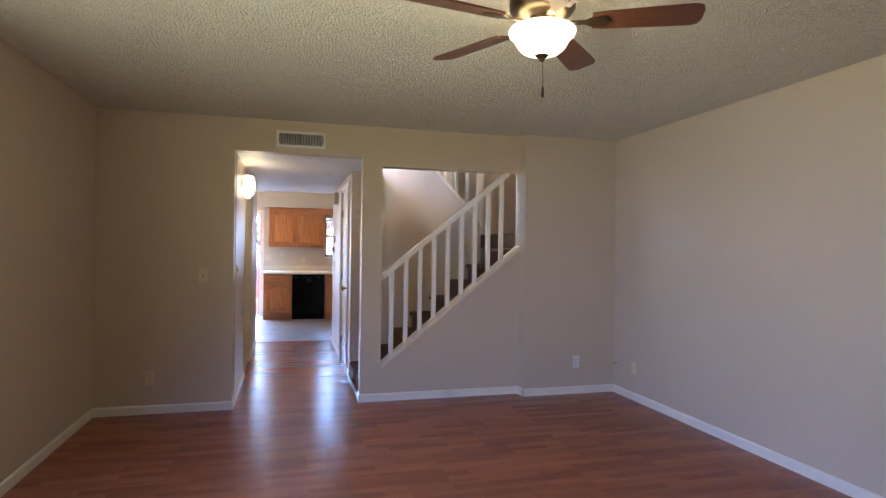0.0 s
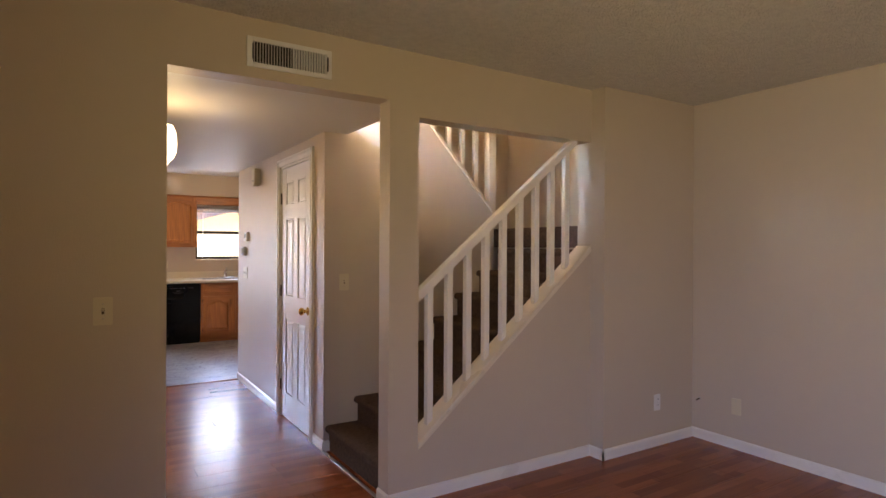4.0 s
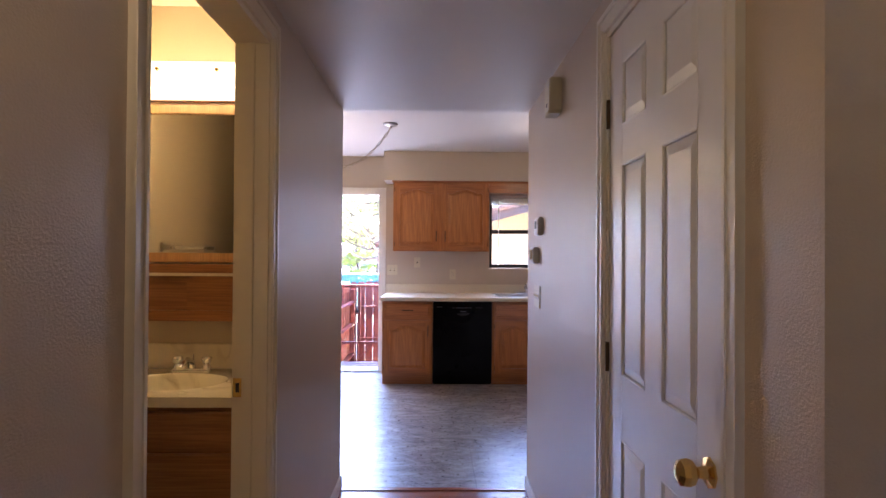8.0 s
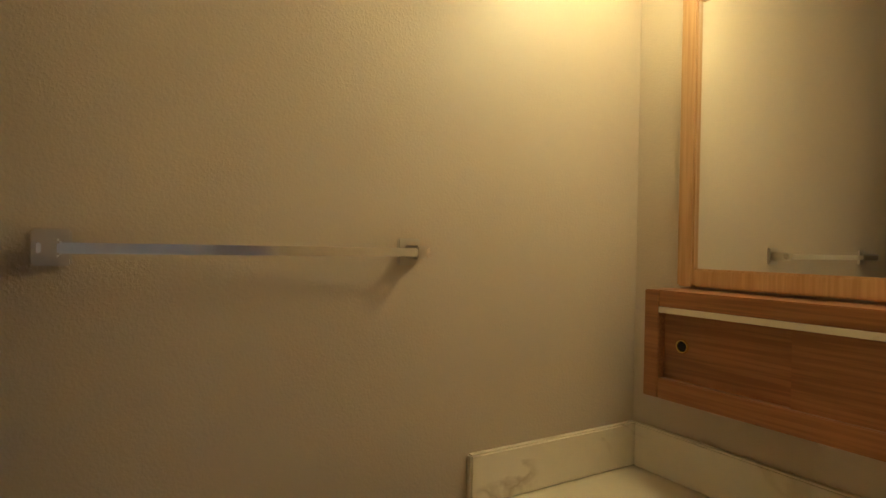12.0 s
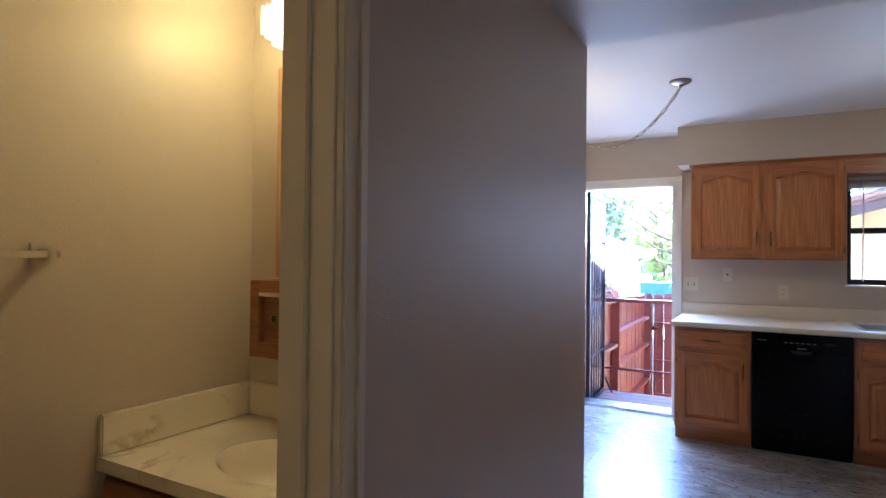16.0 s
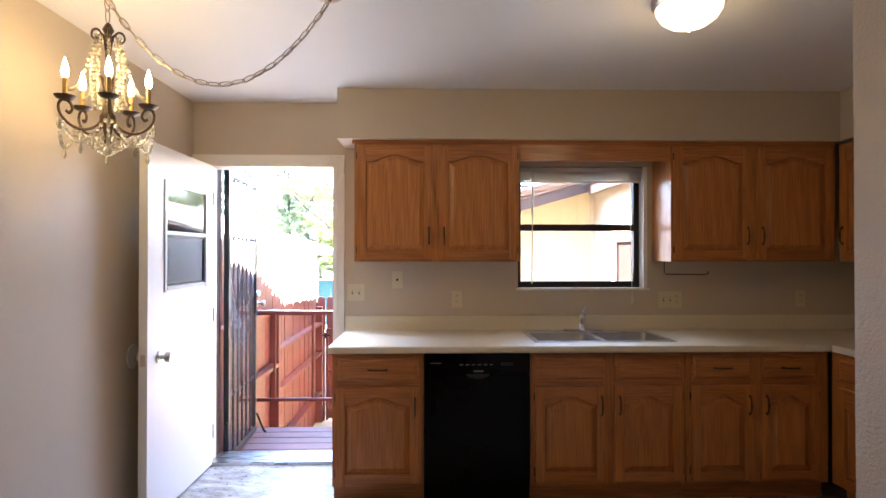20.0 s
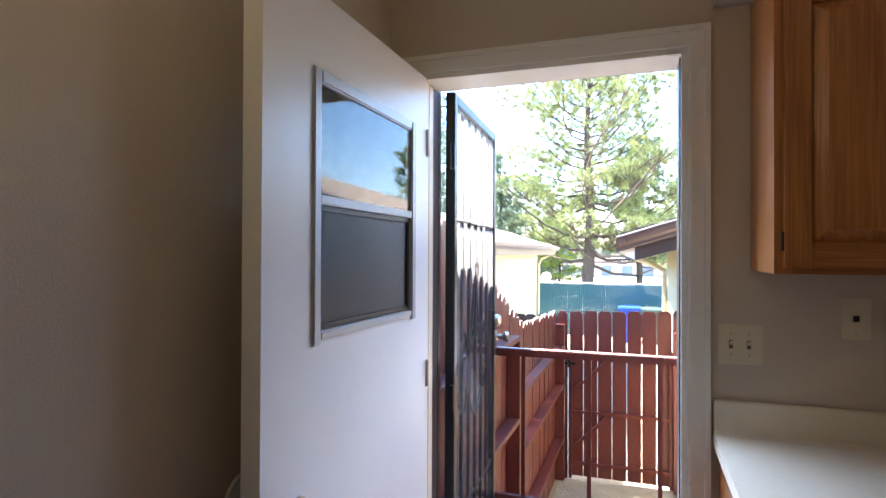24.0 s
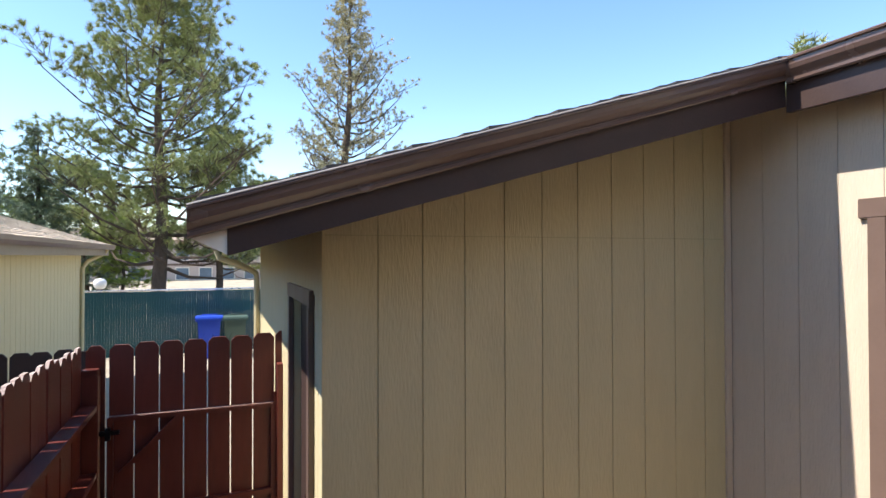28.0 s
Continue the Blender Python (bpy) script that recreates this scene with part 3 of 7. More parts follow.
# ---- fittings that repeat ----
def cover_plate(m, kind, gangs=1, mat=None, colour="almond", where="wall", group="wall plates"):
    """A switch or socket plate, facing -y in its own frame, centred on its origin."""
    mat = mat or ALMOND
    words = {"switch": "toggle switch plate", "outlet": "duplex socket plate", "blank": "blank cover plate", "phone": "telephone jack plate", "mixed": "switch and socket plate"}[kind]
    t = thing({"switch": "light_switch", "outlet": "wall_outlet", "blank": "cover_plate", "phone": "phone_jack", "mixed": "switch_outlet"}[kind], m,
              f"{colour} plastic {words} on the {where}", "switch" if kind in ("switch", "mixed") else "outlet", group)
    w = 0.070 + 0.046 * (gangs - 1)
    part("plate", boxes((-w / 2, w / 2, -0.006, 0, -0.057, 0.057), bevel=0.0025), mat, t)
    for g in range(gangs):
        x = -0.046 * (gangs - 1) / 2 + 0.046 * g
        what = kind if kind != "mixed" else ("outlet" if g == gangs - 1 else "switch")
        if what == "switch":
            part("toggle_slot", boxes((x - 0.005, x + 0.005, -0.0068, -0.004, -0.012, 0.012)), BRONZE, t)
            part("toggle", prism([(-0.006, -0.003), (-0.017, 0.006), (-0.016, 0.011), (-0.006, 0.006)], "x", x - 0.0035, x + 0.0035), mat, t)
            zs = (-0.030, 0.030)
        elif what == "outlet":
            for z in (-0.0195, 0.0195):
                s = part("socket", lathe([(0, 0), (0.0165, 0), (0.0165, 0.003), (0, 0.003)], 20), mat, t)
                s.matrix_basis = pose(x, -0.006, z, 90)
                for dx in (-0.006, 0.006):
                    part("slot", boxes((dx - 0.0012, dx + 0.0012, -0.001, 0.008, 0.0028, 0.0036)), DARK, s)
            zs = (0.0,)
        elif what == "phone":
            part("jack", boxes((x - 0.007, x + 0.007, -0.009, -0.004, -0.008, 0.008)), DARK, t)
            zs = (-0.042, 0.042)
        else:
            zs = (-0.042, 0.042)
        for z in zs:
            s = part("screw", lathe([(0, 0), (0.0032, 0), (0.0026, 0.0015), (0, 0.0018)], 10), NICKEL, t)
            s.matrix_basis = pose(x, -0.006, z, 90)
    return t


def arch(u, rise):
    """Outline of a cathedral arch across a door, u from 0 to 1."""
    s = min(max((0.5 - abs(u - 0.5)) / 0.5, 0), 1)
    s = max((s - 0.12) / 0.88, 0)
    return rise * (s * s * (3 - 2 * s)) ** 0.85


def raised_field(outline, y0, y1, inset):
    """A panel with a sloped rim: outline at y0, an inset copy of it at y1 (towards -y)."""
    cx, cz = sum(p[0] for p in outline) / len(outline), (min(p[1] for p in outline) + max(p[1] for p in outline)) / 2
    w, h = max(p[0] for p in outline) - min(p[0] for p in outline), max(p[1] for p in outline) - min(p[1] for p in outline)
    inner = [(cx + (x - cx) * (w - 2 * inset) / w, cz + (z - cz) * (h - 2 * inset) / h) for x, z in outline]
    bm = bmesh.new()
    rings = [[bm.verts.new((x, y, z)) for x, z in o] for o, y in ((outline, y0 + 0.006), (outline, y0), (inner, y1))]
    n = len(outline)
    for a, b in zip(rings, rings[1:]):
        for i in range(n):
            bm.faces.new((a[i], a[(i + 1) % n], b[(i + 1) % n], b[i]))
    bm.faces.new(rings[-1])
    bm.faces.new(rings[0][::-1])
    bmesh.ops.recalc_face_normals(bm, faces=bm.faces[:])
    return bm


def pull(parent, x, z, upright=True):
    """Antique bronze bar pull with flared ends, standing off a face at y = 0."""
    h = part("handle", bmesh.new(), BRONZE, parent, "antique bronze pull")
    bm = bmesh.new()
    pts = [(-0.050, -0.002), (-0.046, -0.014), (-0.034, -0.021), (0.0, -0.024), (0.034, -0.021), (0.046, -0.014), (0.050, -0.002)]
    rad = [0.0065, 0.005, 0.0042, 0.0058, 0.0042, 0.005, 0.0065]
    tube([(a, b, 0) for a, b in pts], rad, 8, bm)
    for s in (-1, 1):
        lathe([(0, -0.004), (0.009, -0.003), (0.010, 0.0), (0, 0.004)], 10, bm, (s * 0.050, -0.003, 0))
    lathe([(0, -0.006), (0.0075, -0.003), (0.0075, 0.003), (0, 0.006)], 10, bm, (0, -0.024, 0))
    me = mesh_of(bm, "handle", BRONZE, True)
    h.data = me
    h.matrix_basis = pose(x, 0, z, 0, 90 if upright else 0, 0)
    return h


def cabinet_door(parent, x0, x1, z0, z1, y, handle=None, arched=True, rise=0.045):
    """Oak frame-and-panel door whose back lies at y; handle: (x, z)."""
    d = part("door", boxes((x0 + 0.010, x1 - 0.010, y - 0.003, y, z0 + 0.010, z1 - 0.010)), OAK, parent)
    w, st, yf = x1 - x0, 0.055, y - 0.020
    part("stile", boxes((x0, x0 + st, yf, y, z0, z1), bevel=0.003), OAK, d)
    part("stile", boxes((x1 - st, x1, yf, y, z0, z1), bevel=0.003), OAK, d)
    part("rail", boxes((x0 + st, x1 - st, yf, y, z0, z0 + st), bevel=0.003), OAK_ACROSS, d)
    a, b, n = x0 + st, x1 - st, 20
    top = z1 - st - (rise if arched else 0)
    curve = [(a + (b - a) * i / n, top + (arch(i / n, rise) if arched else 0)) for i in range(n + 1)]
    part("rail", prism([(a, z1), (b, z1)] + curve[::-1], "y", yf, y), OAK_ACROSS, d)
    low = [(a + 0.003, z0 + st + 0.003), (b - 0.003, z0 + st + 0.003)]
    part("panel", raised_field(low + [(min(max(x, a + 0.003), b - 0.003), z - 0.003) for x, z in curve[::-1]], y - 0.004, y - 0.019, 0.030), OAK, d)
    if handle:
        h = pull(d, handle[0], handle[1])
        h.location.y = yf
    hx = x1 + 0.003 if handle and handle[0] < (x0 + x1) / 2 else x0 - 0.003
    for z in (z0 + 0.06, z1 - 0.06):
        part("hinge", tube([(hx, yf + 0.012, z - 0.022), (hx, yf + 0.012, z + 0.022)], 0.0045, 8), BRONZE, d, "antique bronze hinge")
    return d


def drawer_front(parent, x0, x1, z0, z1, y, handled=True):
    d = part("drawer", boxes((x0, x1, y - 0.014, y, z0, z1), bevel=0.004), OAK_ACROSS, parent)
    part("panel", raised_field([(x0 + 0.012, z0 + 0.012), (x1 - 0.012, z0 + 0.012), (x1 - 0.012, z1 - 0.012), (x0 + 0.012, z1 - 0.012)], y - 0.012, y - 0.020, 0.014), OAK_ACROSS, d)
    if handled:
        h = pull(d, (x0 + x1) / 2, (z0 + z1) / 2, False)
        h.location.y = y - 0.020
    return d


def cabinet(name, x0, x1, z0, z1, yf, yb, label, group, low=None):
    """Carcass and face frame; the doors are hung on it by the caller."""
    c = thing(name, pose(0, 0, 0), label, "cabinet", group)
    part("body", boxes((x0, x1, yf + 0.019, yb, z0, low or z1), bevel=0.0015), OAK, c)
    return c


def face_frame(c, x0, x1, z0, z1, yf, posts, rails):
    for a, b in posts:
        part("face_stile", boxes((a, b, yf, yf + 0.0195, z0, z1), bevel=0.001), OAK, c)
    for a, b, z, t in rails:
        part("face_rail", boxes((a, b, yf + 0.0008, yf + 0.0195, z, t), bevel=0.001), OAK_ACROSS, c)


def six_panel_door(name, m, w, h, label, mat, knob_x, knob_mat, hinge_x, both=True):
    """A moulded six-panel door; its own frame: x from 0 to w, faces at y = +-0.0175, z up."""
    t = thing(name, m, label, "door")
    th = 0.0175
    core = boxes((0.002, w - 0.002, -0.009, 0.009, 0.004, h - 0.004))
    part("core", core, mat, t)
    st, mid = 0.115, 0.11
    cols = [(st, (w - mid) / 2), ((w + mid) / 2, w - st)]
    rows = [(0.20, 0.80), (0.985, 1.60), (1.715, h - 0.115)]
    part("stile", boxes((0, st, -th, th, 0, h), bevel=0.0015), mat, t)
    part("stile", boxes((w - st, w, -th, th, 0, h), bevel=0.0015), mat, t)
    for z0, z1 in rows:
        part("mullion", boxes((cols[0][1], cols[1][0], -th, th, z0, z1)), mat, t)
    edges = [(0, rows[0][0]), (rows[0][1], rows[1][0]), (rows[1][1], rows[2][0]), (rows[2][1], h)]
    for z0, z1 in edges:
        part("rail", boxes((st, w - st, -th, th, z0, z1)), mat, t)
    for a, b in cols:
        for z0, z1 in rows:
            o = [(a + 0.001, z0 + 0.001), (b - 0.001, z0 + 0.001), (b - 0.001, z1 - 0.001), (a + 0.001, z1 - 0.001)]
            for turn in (0, 1):
                p = part("panel", raised_field(o, -0.0095, -0.0165, 0.032), mat, t)
                if turn:
                    p.matrix_basis = Matrix.Translation((a + b, 0, 0)) @ pose(0, 0, 0, 0, 0, 180)
                q = bmesh.new()
                for k in range(4):
                    (px, pz), (qx, qz) = o[k], o[(k + 1) % 4]
                    tube([(px, -0.0135, pz), (qx, -0.0135, qz)], 0.0055, 6, q)
                r = part("moulding", q, mat, t, smooth=True)
                if turn:
                    r.matrix_basis = Matrix.Translation((a + b, 0, 0)) @ pose(0, 0, 0, 0, 0, 180)
    for s in (-1, 1):
        k = part("knob", lathe([(0, 0), (0.031, 0.001), (0.031, 0.005), (0.014, 0.010), (0.011, 0.026), (0.024, 0.036), (0.0285, 0.048), (0.026, 0.060), (0.015, 0.067), (0, 0.069)], 8 if knob_mat == BRASS else 24), knob_mat, t, "polished knob", smooth=knob_mat != BRASS)
        k.matrix_basis = pose(knob_x, s * th, 0.91, -90 * s)
    for z in (0.25, 1.02, h - 0.24):
        part("hinge", tube([(hinge_x, -th - 0.005, z - 0.045), (hinge_x, -th - 0.005, z + 0.045)], 0.006, 10), BRONZE, t, "aged brass hinge")
    return t


def casing_profile(bm, x0, x1, z1, side, y, w=0.057):
    """Door casing on a wall that faces -y: two legs and a head with a stepped face."""
    for a, b in ((x0 - w, x0), (x1, x1 + w)):
        box(bm, a, b, y - 0.012, y, 0, z1 + w)
        inner = (b - 0.022, b) if a < x0 else (a, a + 0.022)
        outer = (a, a + 0.016) if a < x0 else (b - 0.016, b)
        box(bm, outer[0], outer[1], y - 0.018, y - 0.011, 0, z1 + w)
        box(bm, inner[0] + 0.006, inner[1] - 0.006, y - 0.016, y - 0.011, 0, z1 + 0.01)
    box(bm, x0, x1, y - 0.0122, y, z1, z1 + w)
    box(bm, x0 - w + 0.016, x1 + w - 0.016, y - 0.018, y - 0.011, z1 + w - 0.016, z1 + w)
    return bm


def baseboard(name, runs, label="white painted baseboard"):
    """Runs of (axis, c, side, a0, a1): the wall's face at c, the board on that side of it."""
    top = thing(name, pose(0, 0, 0), label, "baseboard", kind="structure")
    for axis, c, side, a0, a1 in runs:
        prof = [(0, 0), (0.012 * side, 0), (0.012 * side, 0.056), (0.009 * side, 0.064), (0.004 * side, 0.070), (0, 0.070)]
        bm = bmesh.new()
        lo, hi = [], []
        for d, z in prof:
            lo.append(bm.verts.new((a0, c + d, z) if axis == "x" else (c + d, a0, z)))
            hi.append(bm.verts.new((a1, c + d, z) if axis == "x" else (c + d, a1, z)))
        n = len(prof)
        for i in range(n):
            bm.faces.new((lo[i], lo[(i + 1) % n], hi[(i + 1) % n], hi[i]))
        bm.faces.new(lo), bm.faces.new(hi[::-1])
        part("board", bm, TRIM, top)
    return top


# ---- living room ----
baseboard("baseboard_living", [("x", LIV_N, -1, WEST, 0.90), ("x", LIV_N, -1, 1.958, 3.478), ("y", 3.478, -1, 5.448, LIV_N), ("x", 5.46, -1, 3.466, EAST), ("y", EAST, -1, SOUTH, 5.46),
                               ("y", WEST, 1, SOUTH, 1.28), ("y", WEST, 1, 3.12, LIV_N), ("y", 1.97, -1, LIV_N - 0.012, LIV_N + 0.12), ("y", 0.90, 1, LIV_N - 0.012, LIV_N + 0.12)])
baseboard("baseboard_hall", [("y", HALL_W, 1, LIV_N + 0.12, 6.787), ("y", HALL_W, 1, 7.70, HALL_N), ("y", HALL_E, -1, 7.64, HALL_N), ("y", HALL_E, -1, STAIR_N - 0.01, 6.77), ("x", STAIR_N, -1, HALL_E, 2.03)])
baseboard("baseboard_kitchen", [("y", WEST, 1, HALL_N, KIT_N), ("x", HALL_N, 1, WEST, HALL_W)])

# patio door behind the walker: the room's daylight comes in here
w = thing("patio_door", pose(0, 0, 0), "white-framed sliding patio door", "door", kind="structure")
for a in (1.28, 2.18, 3.08):
    part("frame", boxes((WEST - 0.12, WEST - 0.07, a, a + 0.04, 0.05, 2.08)), TRIM, w)
for z in (0.05, 2.04):
    part("frame", boxes((WEST - 0.118, WEST - 0.072, 1.32, 3.08, z, z + 0.04)), TRIM, w)
for a in (1.32, 2.22):
    part("pane", boxes((WEST - 0.097, WEST - 0.093, a, a + 0.86, 0.09, 2.04)), GLASS, w).visible_shadow = False


def ceiling_fan(m):
    t = thing("ceiling_fan", m, "bronze ceiling fan with brown wooden blades and a lit glass bowl", "ceiling fan")
    part("canopy", lathe([(0.105, 0), (0.105, -0.018), (0.098, -0.028), (0.098, -0.034), (0, -0.034)], 40), BRONZE, t, smooth=True)
    part("motor", lathe([(0, -0.033), (0.118, -0.034), (0.132, -0.046), (0.135, -0.060), (0.128, -0.064), (0.135, -0.068), (0.135, -0.092), (0.122, -0.112), (0.085, -0.126), (0, -0.126)], 44), BRONZE, t, smooth=True)
    part("light_collar", lathe([(0, -0.125), (0.052, -0.126), (0.052, -0.158), (0.075, -0.166), (0.092, -0.176), (0.088, -0.184), (0, -0.184)], 40), BRONZE, t, smooth=True)
    part("glass_bowl", lathe([(0.120, -0.172), (0.134, -0.180), (0.137, -0.190), (0.131, -0.203), (0.117, -0.216), (0.106, -0.232), (0.096, -0.250), (0.078, -0.268), (0.048, -0.280), (0.012, -0.284)], 44), SHADE, t, "lit frosted glass bowl", smooth=True).visible_shadow = False
    part("finial", lathe([(0.028, -0.276), (0.029, -0.284), (0.020, -0.292), (0.011, -0.297), (0.013, -0.303), (0.006, -0.309), (0, -0.310)], 20), BRONZE, t, smooth=True)
    chain = part("pull_chain", tube([(0.004, 0, -0.306), (0.006, 0, -0.36), (0.005, 0, -0.410)], 0.0018, 6), BRONZE, t)
    part("pull_weight", lathe([(0, -0.408), (0.004, -0.412), (0.0065, -0.435), (0.005, -0.455), (0, -0.458)], 10), BRONZE, chain).matrix_basis = pose(0.005, 0, 0)
    for k in range(5):
        a = 72 * k + 45.5
        blade = bmesh.new()
        prof = [(0.20, 0.050), (0.24, 0.056), (0.50, 0.067), (0.585, 0.068), (0.612, 0.058), (0.622, 0.030)]
        pts = [(r, s) for r, s in prof] + [(r, -s) for r, s in prof[::-1]]
        prism(pts, "z", -0.004, 0.004, blade, bevel=0.0015)
        b = part("blade", blade, BLADE, t, "brown wooden fan blade")
        b.matrix_basis = pose(0, 0, -0.152, 0, 0, a) @ pose(0, 0, 0, -12)
        br = bmesh.new()
        prism([(0.10, 0.014), (0.17, 0.012), (0.20, 0.030), (0.255, 0.034), (0.275, 0.0), (0.255, -0.034), (0.20, -0.030), (0.17, -0.012), (0.10, -0.014)], "z", -0.012, -0.005, br, bevel=0.001)
        part("blade_bracket", br, BRONZE, t).matrix_basis = pose(0, 0, -0.149, 0, 0, a) @ pose(0, 0, 0, -12)
    return t


BLADE = material("walnut_blade", (0.12, 0.045, 0.022), 0.35, vary=0.35, scale=6, stretch=(1, 14, 1), coat=0.2)
ceiling_fan(pose(2.335, 2.668, CEIL))

v = thing("air_vent", pose(1.435, LIV_N, 2.29), "white metal air supply grille over the hall opening", "air vent")
part("backing", boxes((-0.185, 0.185, -0.003, -0.001, -0.050, 0.050)), DARK, v)
for r in ((-0.205, -0.178, -0.012, 0, -0.070, 0.070), (0.178, 0.205, -0.012, 0, -0.070, 0.070), (-0.178, 0.178, -0.0118, 0, 0.048, 0.070), (-0.178, 0.178, -0.0118, 0, -0.070, -0.048)):
    part("frame", boxes(r, bevel=0.002), WHITE_PLASTIC, v)
for i in range(27):
    part("slat", boxes((-0.0008, 0.0008, -0.006, 0.006, -0.048, 0.048)), WHITE_PLASTIC, v).matrix_basis = pose(-0.172 + i * 0.01322, -0.009, 0, 0, 0, -28 if i < 14 else 28)
for x in (-0.182, 0.180):
    part("damper_lever", boxes((x, x + 0.006, -0.018, -0.010, -0.035, 0.035), bevel=0.001), DARK, v)

cover_plate(pose(0.665, LIV_N, 1.12), "switch", where="living room wall")
cover_plate(pose(0.275, LIV_N, 0.29), "outlet", where="living room wall")
cover_plate(pose(4.02, 5.46, 0.305), "outlet", mat=WHITE_PLASTIC, colour="white", where="wall beside the stairs")
cover_plate(pose(EAST, 2.54, 0.31, 0, 0, -90), "outlet", where="long living room wall")
cover_plate(pose(EAST, 5.12, 0.295, 0, 0, -90), "blank", where="long living room wall")
c = thing("cable_stub", pose(EAST, 5.40, 0.29, 0, 0, -90), "short brown coaxial cable stub in the wall", "cable")
part("ring", lathe([(0, 0), (0.012, 0), (0.012, 0.002), (0, 0.002)], 12), NICKEL, c).matrix_basis = pose(0, 0, 0, 90)
part("cable", tube([(0, 0, 0), (0, -0.02, 0), (0.002, -0.045, -0.006)], 0.0035, 8), BRONZE, c)
h = thing("ceiling_hook", pose(3.85, 2.95, CEIL), "small white painted hook in the ceiling", "hook")
part("base", lathe([(0, 0), (0.014, 0), (0.010, -0.008), (0, -0.009)], 14), WHITE_PLASTIC, h)
part("hook", tube([(0, 0, -0.005), (0, 0, -0.018), (0.010, 0, -0.026), (0.016, 0, -0.018)], 0.0022, 8), WHITE_PLASTIC, h)

# ---- stairs ----
RISE, RUN, STEP_X = 0.1725, 0.209, 1.99
stairs = thing("stairs", pose(0, 0, 0), "brown carpeted stairs between tan walls", "stairs", kind="structure")
y0, y1 = LIV_N + 0.125, STAIR_N - 0.003


def stair_step(x, z, run, first=False):
    """One carpeted tread and riser with a rounded nosing."""
    pts = [(x + 0.03, z - RISE), (x + 0.03, z - 0.050)]
    for k in range(9):
        a = math.pi * (1.5 - k / 8)
        pts.append((x + 0.024 + 0.024 * math.cos(a), z - 0.024 + 0.024 * math.sin(a)))
    pts += [(x + run + 0.03, z), (x + run + 0.03, z - RISE)]
    bm = prism(pts, "y", y0, y1)
    return part("step", bm, CARPET, stairs, smooth=True)


for i in range(8):
    stair_step(STEP_X + i * RUN, RISE * (i + 1), RUN)
top_x, top_z = STEP_X + 8 * RUN, RISE * 9
part("landing", boxes((top_x, EAST, y0, 7.66, top_z - 0.16, top_z), bevel=0.01), CARPET, stairs)
for i in range(7):
    xx, zz = 3.42 - i * 0.22, top_z + RISE * (i + 1)
    part("step", boxes((xx - 0.24, xx, STAIR_N + 0.115, 7.655, zz - RISE, zz), bevel=0.012), CARPET, stairs)
part("floor_edge_strip", boxes((1.962, 1.985, y0, y1, 0.0, 0.010), bevel=0.003), NICKEL, stairs, "metal strip at the carpet's edge")

rail = thing("stair_railing", pose(0, 0, 0), "white painted stair railing with square balusters", "railing")
SL = (1.405 - 0.30) / (3.50 - 2.15)
zr = lambda x: 1.065 + (x - 2.15) * 0.822
zc = lambda x: 0.315 + (x - 2.15) * SL
cy = LIV_N + 0.06
part("handrail", prism([(2.15, zr(2.15)), (3.385, zr(3.385)), (3.385, zr(3.385) + 0.062), (2.15, zr(2.15) + 0.062)], "y", cy - 0.03, cy + 0.03, bevel=0.006), TRIM, rail)
part("base_cap", prism([(2.15, zc(2.15) - 0.012), (3.478, zc(3.478) - 0.012), (3.478, zc(3.478) + 0.004), (2.15, zc(2.15) + 0.004)], "y", LIV_N - 0.008, LIV_N + 0.128, bevel=0.003), TRIM_CREAM, rail)
part("base_trim", prism([(2.15, zc(2.15) - 0.036), (3.478, zc(3.478) - 0.036), (3.478, zc(3.478) - 0.0125), (2.15, zc(2.15) - 0.0125)], "y", LIV_N - 0.009, LIV_N - 0.0005, bevel=0.002), TRIM_CREAM, rail)
for i in range(9):
    x = 2.252 + i * 0.1315
    part("baluster", prism([(x - 0.019, zc(x - 0.019)), (x + 0.019, zc(x + 0.019)), (x + 0.019, zr(x + 0.019) + 0.006), (x - 0.019, zr(x - 0.019) + 0.006)], "y", cy - 0.019, cy + 0.019, bevel=0.002), TRIM, rail)
up = thing("upper_railing", pose(0, 0, 0), "cream railing along the upper flight", "railing")
zu = lambda x: 1.67 + (3.42 - x) * 1.0714
part("base_cap", prism([(2.30, zu(2.30) - 0.02), (3.42, zu(3.42) - 0.02), (3.42, zu(3.42) + 0.02), (2.30, zu(2.30) + 0.02)], "y", STAIR_N - 0.012, STAIR_N + 0.122, bevel=0.003), TRIM_CREAM, up)
for i in range(8):
    x = 3.27 - i * 0.13
    part("baluster", prism([(x - 0.018, zu(x - 0.018)), (x + 0.018, zu(x + 0.018)), (x + 0.018, zu(x + 0.018) + 0.8), (x - 0.018, zu(x - 0.018) + 0.8)], "y", STAIR_N + 0.037, STAIR_N + 0.073, bevel=0.002), TRIM_CREAM, up)
part("newel_post", boxes((3.385, 3.455, STAIR_N + 0.02, STAIR_N + 0.09, 1.55, 2.75), bevel=0.004), TRIM_CREAM, up)
part("handrail", prism([(2.30, zu(2.30) + 0.8), (3.40, zu(3.40) + 0.8), (3.40, zu(3.40) + 0.86), (2.30, zu(2.30) + 0.86)], "y", STAIR_N + 0.025, STAIR_N + 0.085, bevel=0.004), TRIM_CREAM, up)
cover_plate(pose(2.124, STAIR_N, 1.145), "switch", where="stairwell wall")

